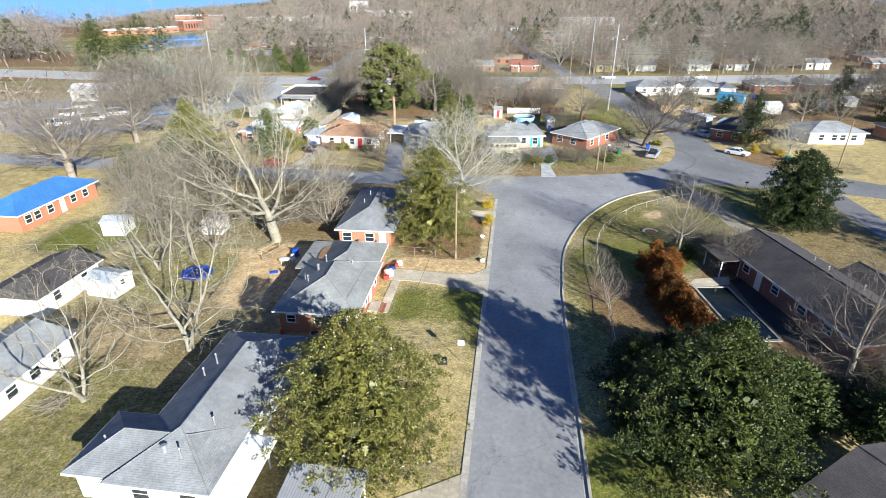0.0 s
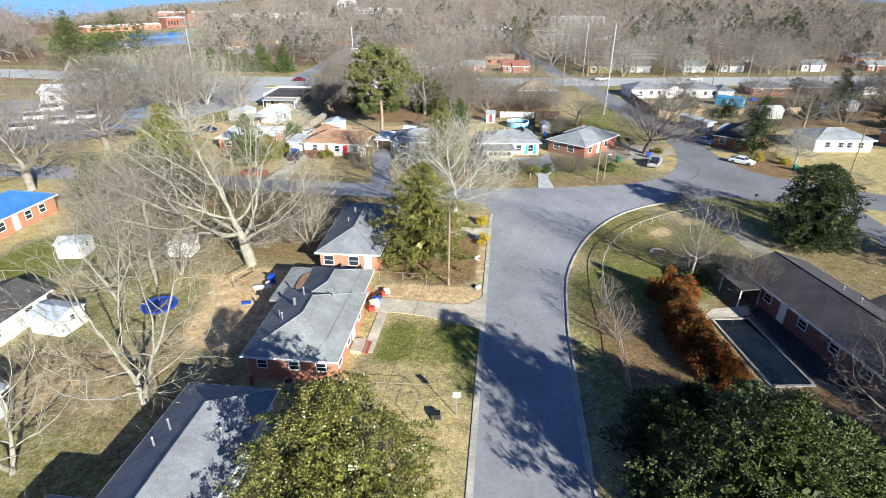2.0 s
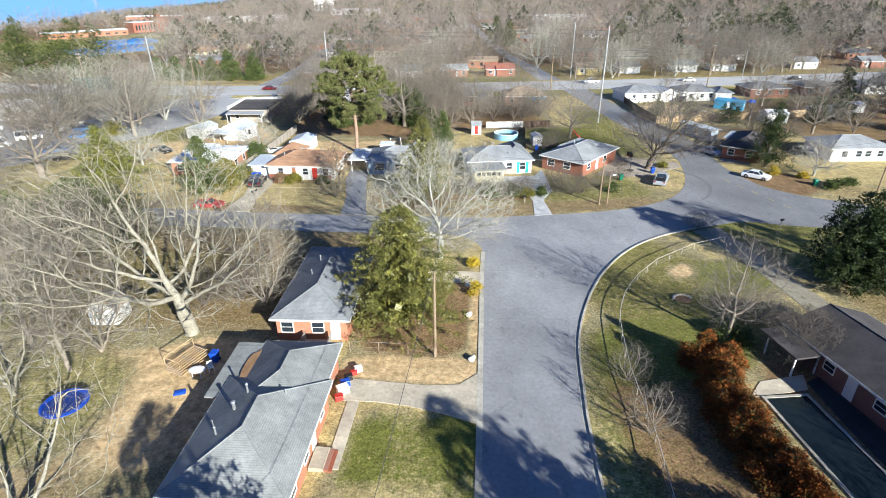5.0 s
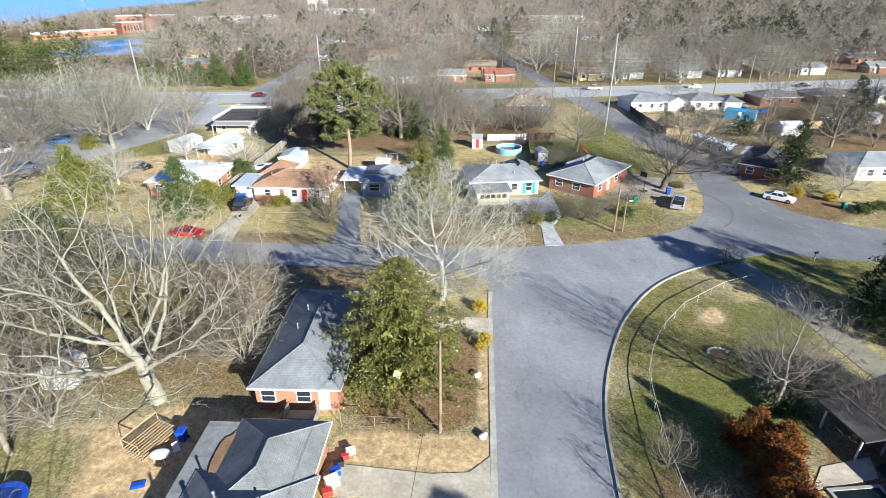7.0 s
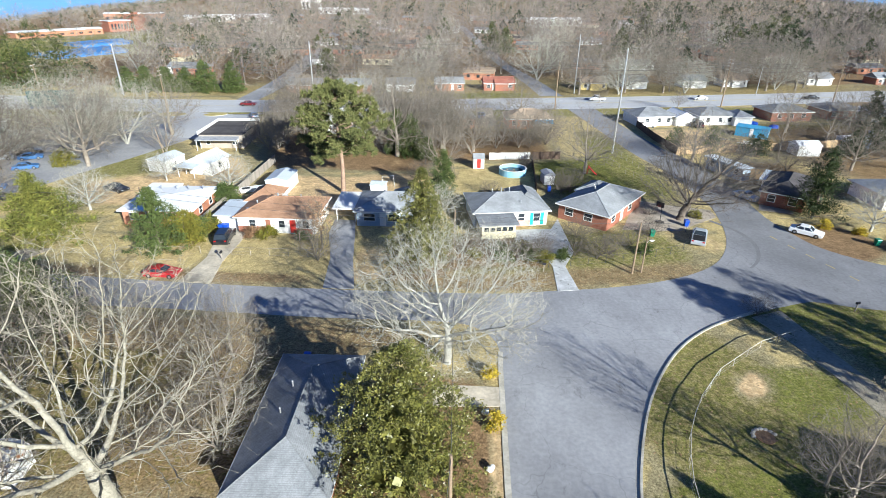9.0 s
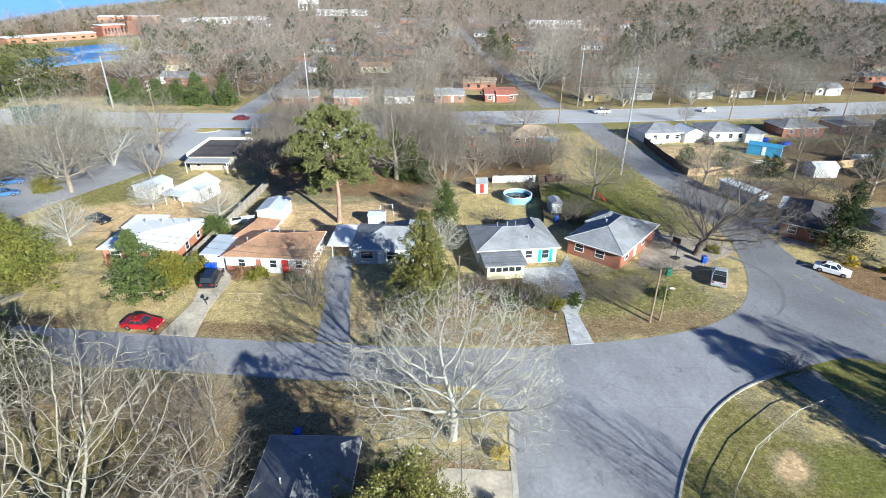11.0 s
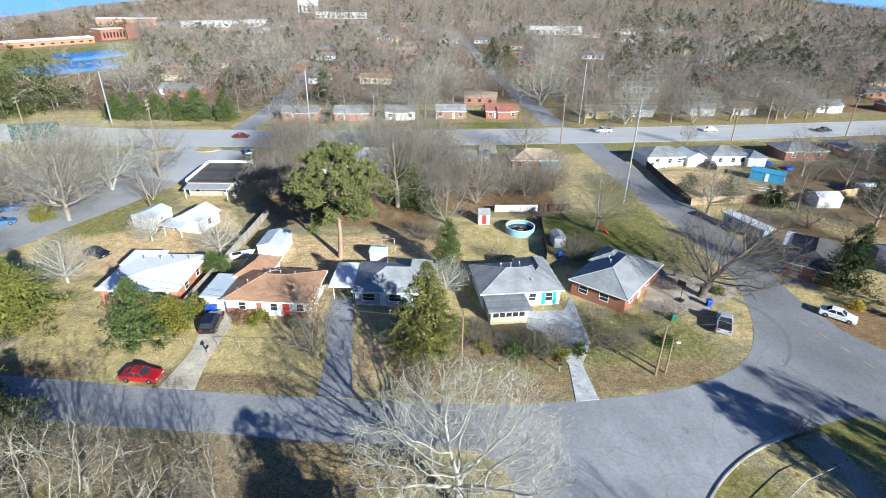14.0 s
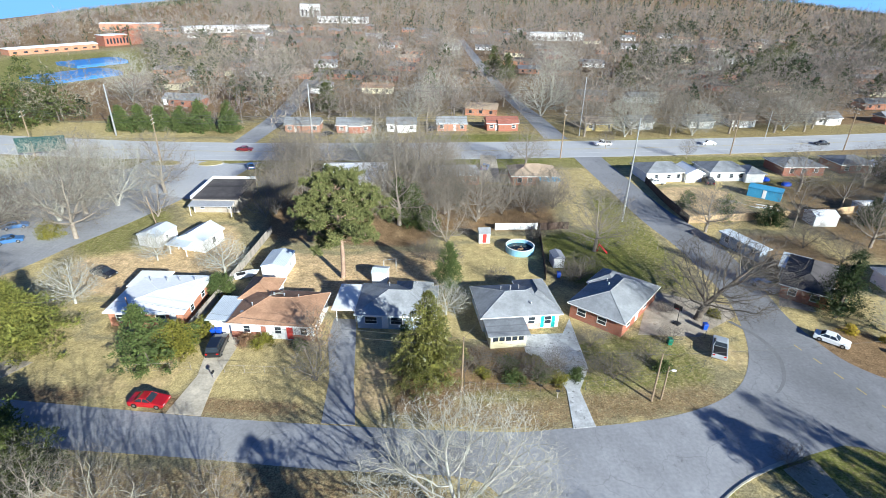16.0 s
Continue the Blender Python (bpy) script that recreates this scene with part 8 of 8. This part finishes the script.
bin_cart(-40.6, 1.0, "blue", "blue wheeled bin by the carport")
bin_cart(-41.4, 0.9, "blue", "blue wheeled bin by the carport")
bin_cart(24.4, 3.9, "green", "green wheeled bin on the grass")
bin_cart(57.0, 3.0, "green", "green wheeled bin by the hedge")
bin_cart(-19.3, -29.6, "blue", "blue wheeled bin behind the brick house")
# porch belongings beside the orange brick house
for x, y, mt, s, lb in ((-11.7, -55.2, "red", 0.35, "red cooler beside the house wall"), (-11.6, -54.3, "white", 0.5, "white storage box beside the house wall"), (-11.6, -53.4, "blue", 0.4, "blue crate beside the house wall"), (-11.5, -52.6, "black", 0.35, "black bag beside the house wall"), (-11.2, -51.9, "red", 0.3, "red bucket beside the house wall"), (-10.9, -51.4, "white", 0.35, "white tub beside the house wall")):
    g = Geo()
    g.box(-s, s, -s * 0.7, s * 0.7, 0.02, s * 1.3, 0.05)
    g.box(-s * 1.04, s * 1.04, -s * 0.74, s * 0.74, s * 1.3, s * 1.45, 0.04)
    solid("storage_box", g, M[mt], lb, "box", at=pose(x, y, 0.05, 0, 0, 10 * s * 7))
steps = thing("front_steps", pose(-11.5, -61.6, 0), "red brick front steps with a concrete landing", "steps")
g = Geo()
g.box(-0.6, 0.5, -1.0, 1.0, -0.1, 0.36)
part("landing", g, M["concrete"], steps)
for k in range(2):
    g = Geo()
    g.box(0.5 + 0.3 * k, 0.8 + 0.3 * k, -1.0, 1.0, -0.1, 0.24 - 0.12 * k)
    part("step", g, M["brick_red"], steps)
# pallet deck with a chair
deck = thing("pallet_stack", pose(-26.7, -51.3, 0, 0, 0, 70), "stack of raw lumber pallets in the dirt yard", "pallets")
for i in range(3):
    for j in range(7):
        g = Geo()
        g.box(-2.2, 2.0, -1.2 + j * 0.38, -1.08 + j * 0.38, 0.1 + i * 0.3, 0.15 + i * 0.3)
        part("slat", g, M["wood_tan"], deck)
    for px in (-2.1, 0, 1.9):
        g = Geo()
        g.box(px, px + 0.1, -1.2, 1.2, -0.02 + i * 0.3, 0.1 + i * 0.3)
        part("bearer", g, M["wood_grey"], deck)
for a, b2 in (((-2.1, -1.1), (-2.1, 1.2)), ((-2.1, 1.2), (1.9, 1.2))):
    g = Geo()
    g.line([(*a, 0.9), (*a, 1.7), (*b2, 1.7), (*b2, 0.9)], 0.05, 5)
    part("frame_bar", g, M["wood_tan"], deck)
deck.scale = (0.8, 0.8, 0.9)
table = thing("garden_table", pose(-25.0, -53.0, 0), "white oval plastic garden table", "table")
g = Geo()
g.ball((0, 0, 0.72), 0.7, 16, 6, (1.1, 0.8, 0.06))
part("tabletop", g, M["white"], table)
for sx in (-0.4, 0.4):
    for sy in (-0.3, 0.3):
        g = Geo()
        g.tube((sx, sy, -0.02), (sx * 0.9, sy * 0.9, 0.7), 0.04, 0.04, 6)
        part("leg", g, M["white"], table)
chair = thing("garden_chair", pose(-24.2, -52.2, 0, 0, 0, 40), "white plastic garden chair", "chair")
g = Geo()
g.box(-0.25, 0.25, -0.25, 0.25, 0.4, 0.45)
part("seat", g, M["white"], chair)
g = Geo()
g.box(-0.25, 0.25, 0.22, 0.27, 0.45, 0.95)
part("backrest", g, M["white"], chair)
for sx in (-0.22, 0.22):
    for sy in (-0.22, 0.22):
        g = Geo()
        g.tube((sx, sy, -0.02), (sx, sy, 0.42), 0.025, 0.025, 6)
        part("leg", g, M["white"], chair)
bin_cart(-24.4, -50.9, "blue", "blue wheeled bin by the pallets")
g = Geo()
g.box(-0.5, 0.5, -0.35, 0.35, 0.0, 0.1, 0.15)
solid("tarp", g, M["blue"], "crumpled blue tarp on the dirt", "tarp", at=pose(-25.6, -55.2, 0, 0, 0, 20))
# rear porch of the house beneath the magnolia
porch = thing("rear_porch", pose(-15.6, -48.6, 0), "weathered wooden rear porch with solid railing", "porch")
g = Geo()
g.box(-1.3, 1.3, -0.9, 1.0, 0.45, 0.55)
part("floor", g, M["wood_grey"], porch)
for a in ((-1.3, 1.3, -0.9, -0.83), (-1.3, -1.23, -0.83, 1.0), (1.23, 1.3, -0.83, 1.0)):
    g = Geo()
    g.box(*a, 0.55, 1.45)
    part("railing", g, M["wood_grey"], porch)
for sx in (-1.2, 1.2):
    for sy in (-0.8, 0.9):
        g = Geo()
        g.box(sx - 0.06, sx + 0.06, sy - 0.06, sy + 0.06, -0.1, 0.45)
        part("post", g, M["wood_grey"], porch)
# white bags and boxes at the kerb
for x, y, lb in ((-0.8, -49.2, "white sack at the curb"), (-1.3, -41.8, "white sack on the leaf litter"), (-1.6, -35.6, "small white sack by the shrub")):
    g = Geo()
    g.ball((0, 0, 0.2), 0.34, 9, 6, (1, 0.8, 0.75))
    g.ball((0.2, 0.15, 0.32), 0.2, 8, 5)
    solid("sack", g, M["white"], lb, "sack", at=pose(x, y, 0))


def mailbox(x, y, turn, label):
    root = thing("mailbox", pose(x, y, 0, 0, 0, turn), label, "mailbox")
    g = Geo()
    g.box(-0.05, 0.05, -0.05, 0.05, -0.1, 1.05)
    part("post", g, M["wood_grey"], root)
    g = Geo()
    arc2 = [(0.12 * math.cos(math.pi * i / 6), 0.12 * math.sin(math.pi * i / 6)) for i in range(7)]
    g.hull([(-0.25, -0.12, 1.05), (-0.25, 0.12, 1.05), *[(-0.25, a, 1.2 + z) for a, z in arc2]], [(0.25, -0.12, 1.05), (0.25, 0.12, 1.05), *[(0.25, a, 1.2 + z) for a, z in arc2]])
    part("box", g, M["black"], root)


mailbox(42.4, -15.8, 20, "black mailbox on a post at the road edge")
mailbox(-37.3, -8.4, 90, "black mailbox beside the driveway")
mailbox(6.6, -8.6, 0, "dark mailbox beside the path")
# ring of stones on the island
ring = thing("tree_stump_ring", pose(22.2, -36.8, 0), "ring of pale stones around a hollow in the grass", "stone ring")
for i in range(8):
    a = 0.4 + i * math.pi / 8
    g = Geo()
    g.ball((1.0 * math.cos(a), 0.9 * math.sin(a), 0.06), 0.2, 8, 5, (1.1, 0.9, 0.7))
    part("stone", g, M["curb"], ring)
g = Geo()
g.tube((0, 0, -0.05), (0, 0, 0.06), 0.8, 0.8, 14)
part("hollow", g, M["litter"], ring, "dark leaf-filled hollow")
# basketball hoop
hoop = thing("basketball_hoop", pose(27.0, 9.2, 0, 0, 0, 130), "portable basketball hoop with a dark backboard", "basketball hoop")
g = Geo()
g.box(-0.5, 0.5, -0.9, 0.2, 0.03, 0.2, 0.06)
part("base", g, M["black"], hoop)
g = Geo()
g.line([(0, -0.4, 0.15), (0, -0.2, 2.4), (0, 0.4, 3.1)], 0.05, 8)
part("post", g, M["black"], hoop)
g = Geo()
g.box(-0.65, 0.65, 0.42, 0.46, 2.85, 3.7)
part("backboard", g, M["black"], hoop)
g = Geo()
g.line([(0.22 * math.cos(2 * math.pi * i / 12), 0.72 + 0.22 * math.sin(2 * math.pi * i / 12), 3.05) for i in range(13)], 0.012, 5)
part("rim", g, M["red"], hoop)
# slide, swing, boat
slide = thing("slide", pose(20.8, 33.2, 0, 0, 0, 60), "red plastic slide on the grass", "slide")
g = Geo()
g.hull([(-0.25, -1.1, 0.1), (0.25, -1.1, 0.1), (0.25, 0.7, 1.5), (-0.25, 0.7, 1.5)], [(-0.25, -1.1, 0.2), (0.25, -1.1, 0.2), (0.25, 0.7, 1.6), (-0.25, 0.7, 1.6)])
part("chute", g, M["red"], slide)
for sx in (-0.25, 0.25):
    g = Geo()
    g.tube((sx, 0.9, -0.05), (sx, 0.65, 1.9), 0.04, 0.04, 6)
    part("ladder_leg", g, M["red"], slide)
swing = thing("swing_frame", pose(-18.9, 22.4, 0, 0, 0, 20), "grey metal swing frame on the lawn", "swing")
for sx in (-1.1, 1.1):
    g = Geo()
    g.line([(sx, -0.8, -0.05), (sx, 0, 2.2), (sx, 0.8, -0.05)], 0.03, 6)
    part("leg", g, M["metal"], swing)
g = Geo()
g.tube((-1.1, 0, 2.2), (1.1, 0, 2.2), 0.03, 0.03, 6)
part("top_bar", g, M["metal"], swing)
boat = thing("boat", pose(-43.4, 17.6, 0, 0, 0, 30), "small white boat stored by the fence", "boat")
g = Geo()
g.hull([(-1.6, -0.45, 0.2), (1.2, -0.45, 0.2), (2.0, 0, 0.35), (1.2, 0.45, 0.2), (-1.6, 0.45, 0.2)], [(-1.8, -0.8, 0.9), (1.4, -0.75, 0.95), (2.5, 0, 1.1), (1.4, 0.75, 0.95), (-1.8, 0.8, 0.9)])
part("hull", g, M["white"], boat)
g = Geo()
g.box(-1.3, 1.0, -0.5, 0.5, 0.9, 0.93)
part("deck", g, M["black"], boat, "dark open deck")
for px in (-1.0, 0.8):
    g = Geo()
    g.box(px - 0.1, px + 0.1, -0.5, 0.5, -0.02, 0.3)
    part("cradle", g, M["wood_grey"], boat)
# lumber and yard clutter behind the white houses
rng = random.Random(9)
for i in range(9):
    g = Geo()
    g.box(-1.8, 1.8, -0.14, 0.14, 0.0, 0.12)
    solid("lumber", g, M["white" if i % 2 else "wood_tan"], "long pale board lying on the dirt", "lumber", "boards by the turquoise shed", at=pose(63.5 + rng.uniform(-2.5, 3), 62.5 + rng.uniform(-2.5, 2.5), 0.01 + i * 0.005, 0, 0, -30 + rng.uniform(-12, 12)))
trailer = thing("utility_trailer", pose(57.5, 62.8, 0, 0, 0, -12), "flat dark utility trailer in the yard", "trailer")
g = Geo()
g.box(-1.8, 1.6, -0.9, 0.9, 0.5, 0.6)
part("bed", g, M["wood_grey"], trailer)
for sy in (-0.95, 0.95):
    g = Geo()
    g.tube((-0.2, sy - 0.1, 0.32), (-0.2, sy + 0.1, 0.32), 0.33, 0.33, 14)
    part("wheel", g, M["rubber"], trailer)
g = Geo()
g.tube((1.6, 0, 0.5), (2.8, 0, 0.35), 0.05, 0.05, 6)
part("drawbar", g, M["metal"], trailer)
for x, y, lb in ((78.5, 78, "crumpled blue tarp by the brick house"), (74.5, 81.5, "blue tarp against the white house")):
    g = Geo()
    g.ball((0, 0, 0.2), 1.3, 12, 6, (1.2, 0.9, 0.5))
    g.ball((1.0, 0.4, 0.2), 0.9, 10, 6, (1.1, 0.9, 0.5))
    solid("tarp", g, M["blue"], lb, "tarp", at=pose(x, y, 0, 0, 0, 30))
# brush pile
g = Geo()
rng = random.Random(12)
for i in range(90):
    a, r = rng.uniform(0, 6.28), rng.uniform(0, 1.4)
    p = Vector((r * math.cos(a), r * math.sin(a), rng.uniform(0, 0.3)))
    q = p + Vector((rng.uniform(-0.9, 0.9), rng.uniform(-0.9, 0.9), rng.uniform(-0.05, 0.35)))
    g.tube(p, q, 0.025, 0.01, 4)
tagged(solid("brush_pile", g, M["bark_grey"], "pile of cut branches on the lawn", "brush pile", at=pose(-33.8, -79.8, 0)), kind="stuff")


# ---- distant buildings ----
mill = thing("mill_building", pose(-270, 354, float(terrain(-270, 354)), 0, 0, 60), "large red brick mill with a stepped tower", "building")
g = Geo()
g.box(-18, 16, -7, 7, -1, 9)
part("wall", g, M["brick_red"], mill)
g = Geo()
g.box(4, 17, -8, 5, -1, 13)
g.box(9, 13, -4, 2, 13, 16)
part("tower", g, M["brick_red"], mill)
g = Geo()
g.box(-18.4, 16.4, -7.4, 7.4, 9.0, 9.5)
part("roof", g, M["roof_white"], mill)
for i in range(7):
    g = Geo()
    g.box(-16 + i * 3, -14.4 + i * 3, -7.08, -6.9, 2, 6.5)
    part("window", g, M["pane"], mill)
mill.scale = (0.8, 0.8, 0.8)
for x, y, w, d, h, t, wall, roof, lb in ((-287, 304, 54, 12, 3.4, 60, "brick_orange", "roof_white", "long low brick mill wing"), (-243, 480, 78, 18, 5, 36, "siding_white", "roof_white", "long low white warehouse in the distance"), (-235, 745, 24, 18, 15, 0, "siding_white", "roof_white", "white block building on the far slope"), (70, 480, 50, 16, 6, 6, "siding_white", "roof_white", "low white building among woods"),
                                         (-206, 208, 37, 24, 1.4, 65, "roof_blue", "roof_blue", "low canopy building with a bright blue roof"), (-226, 254, 29, 22, 1.4, 62, "roof_blue", "roof_blue", "low canopy building with a bright blue roof"), (-165, 640, 60, 18, 6, 5, "siding_white", "roof_white", "low white warehouse in the distance"), (-330, 470, 50, 16, 6, 20, "brick_orange", "roof_white", "low brick building in the distance")):
    root = thing("warehouse", pose(x, y, float(terrain(x, y)), 0, 0, t), lb, "building")
    g = Geo()
    g.box(-w / 2, w / 2, -d / 2, d / 2, -2, h)
    part("wall", g, M[wall], root)
    g = roof_geo(w, d, h + 0.3, 0.8, 0.4, "gable")
    part("roof", g, M[roof], root)
    for i in range(int(w / 6)):
        g = Geo()
        g.box(-w / 2 + 2 + i * 6, -w / 2 + 4.4 + i * 6, -d / 2 - 0.08, -d / 2 + 0.1, 1.0, h * 0.6)
        part("window", g, M["pane"], root)
# small houses scattered through the far woods
rng = random.Random(33)
walls, roofs = ("brick_orange", "siding_white", "brick_red", "siding_cream", "brick_red"), ("shingle_grey", "shingle_light", "shingle_grey", "shingle_brown", "shingle_dark", "shingle_tan")
models = []
for i in range(6):
    g = Geo()
    w, d = rng.uniform(10, 14), rng.uniform(7, 9)
    g.box(-w / 2, w / 2, -d / 2, d / 2, -1, 2.7)
    g.hull([(-w / 2, -d / 2, 2.7), (-w / 2, d / 2, 2.7), (-w / 2, 0, 4.2)], [(w / 2, -d / 2, 2.7), (w / 2, d / 2, 2.7), (w / 2, 0, 4.2)])
    wins = Geo()
    wins.box(-0.6, 0.6, -0.06, 0.05, 0.9, 2.1)
    models.append((g.mesh("wall", M[walls[i % 5]]), roof_geo(w, d, 2.75, 1.6, 0.4, "gable").mesh("roof", M[roofs[i]]), wins.mesh("window", M["pane"]), w, d))
made = 0
while made < 210:
    r, a = math.sqrt(rng.uniform(205 ** 2, 640 ** 2)), radians(rng.uniform(-46, 44))
    x, y = CENTRE[0] + r * math.sin(a), CENTRE[1] + r * math.cos(a)
    x, y = round(x / 24) * 24 + rng.uniform(-4, 4), round(y / 38) * 38 + rng.uniform(-3, 3)
    rx = float(np.interp(y, [118, 152, 192, 232, 320, 460], [23.5, 18.5, 11.3, 6.2, -3, -17]))
    if y < highway(x) + 45 or abs(x - rx) < 12 or (-46 < math.degrees(a) < -30 and r > 240) or math.hypot(x + 270, y - 352) < 45:
        continue
    wl, rf, wn, w, d = models[made % 6]
    root = thing("far_house", pose(x, y, float(terrain(x, y)), 0, 0, rng.choice((0, 8, 90, -6))), "small pale house glimpsed among leafless woods", "house", "houses in the far woods")
    part("wall", wl, None, root)
    part("roof", rf, None, root)
    for px in (-w / 3, 0, w / 3):
        part("window", wn, None, root).location = (px, -d / 2, 0)
    made += 1


# ---- grass tufts and fallen leaves ----
def inside(poly, x, y):
    """Which points lie within an outline."""
    hit = np.zeros(len(x), bool)
    pts = [(p[0], p[1]) for p in poly]
    for (x0, y0), (x1, y1) in zip(pts, pts[1:] + pts[:1]):
        if y0 != y1:
            cross = ((y0 > y) != (y1 > y)) & (x < (x1 - x0) * (y - y0) / (y1 - y0) + x0)
            hit ^= cross
    return hit


def litter_bits(seed, n, box, size, width, colours, label, name, flat, need):
    """Small slivers strewn where the ground's covers call for them: tufts when upright, leaves when flat."""
    rg = np.random.default_rng(seed)
    x, y = rg.uniform(box[0], box[1], n), rg.uniform(box[2], box[3], n)
    share = cover[np.searchsorted(GY, y).clip(0, ny - 1), np.searchsorted(GX, x).clip(0, nx - 1)] @ np.array(need)
    lump = np.sin(x * 0.9 + 2 * np.sin(y * 0.7)) + np.sin(y * 1.3 + 1.7 * np.sin(x * 0.5)) + 0.8 * np.sin(x * 2.7 + y * 2.1)
    ok = (lump > rg.uniform(-2.2, 1.6, n)) & (share > rg.uniform(0.05, 0.9, n))
    ok &= ~inside(outline, x, y)
    for poly in SLABS:
        ok &= ~inside(poly, x, y)
    ok &= np.abs(y - highway(x)) > 10
    ok &= ~((x > -0.5) & (x < 9.0) & (y < -20))
    ok &= ~((x > 52.4) & (x < 58) & (y < -16))
    x, y = x[ok], y[ok]
    m = len(x)
    p = np.stack([x, y, np.full(m, 0.01)], -1)
    a = rg.random(m) * 2 * np.pi
    up = rg.uniform(0.0, 0.25, m) if flat else rg.uniform(0.15, 0.7, m)
    d = np.stack([np.cos(a), np.sin(a), up], -1)
    d /= np.linalg.norm(d, axis=1)[:, None]
    s = np.stack([-np.sin(a), np.cos(a), np.zeros(m)], -1)
    k = rg.uniform(0.5, 1.4, (m, 1))
    v = np.stack([p + s * width * k, p - s * width * k, p + d * size * k], 1).reshape(-1, 3)
    f = np.arange(m * 3).reshape(-1, 3)
    tagged(new(name, array_mesh(name, v, f, colours)), label, "grass" if not flat else "leaves", kind="stuff")


M["tuft_straw"] = surface("straw_tufts", (0.22, 0.165, 0.075), (0.42, 0.33, 0.165), 0.3, 2, 0.95, 0.0, island=0.4, world_space=True)
M["tuft_green"] = surface("green_tufts", (0.07, 0.085, 0.02), (0.19, 0.19, 0.05), 0.3, 2, 0.95, 0.0, island=0.4, world_space=True)
M["leaf_dead"] = surface("fallen_leaves", (0.15, 0.085, 0.045), (0.34, 0.22, 0.12), 0.3, 2, 0.95, 0.0, island=0.5, world_space=True)
litter_bits(1, 50000, (-48, 56, -100, -10), 0.15, 0.04, M["tuft_straw"], "dry straw-coloured grass tufts", "grass_tufts", False, (0.3, 0.8, -1.5, -0.2))
litter_bits(2, 50000, (-40, 40, -100, -10), 0.15, 0.05, M["tuft_green"], "green grass tufts in the lawns", "grass_tufts", False, (0.9, -0.2, -1.0, -0.5))
litter_bits(3, 60000, (-62, 50, -92, 45), 0.16, 0.07, M["leaf_dead"], "fallen brown leaves strewn on the ground", "fallen_leaves", True, (0.05, 0.1, 0.0, 0.9))
litter_bits(4, 40000, (-80, 80, -10, 80), 0.22, 0.06, M["tuft_straw"], "dry straw-coloured grass tufts", "grass_tufts", False, (0.3, 0.6, -1.5, -0.2))
litter_bits(5, 30000, (-10, 45, -12, 60), 0.20, 0.06, M["tuft_green"], "green grass tufts in the yards", "grass_tufts", False, (0.9, -0.2, -1.0, -0.5))
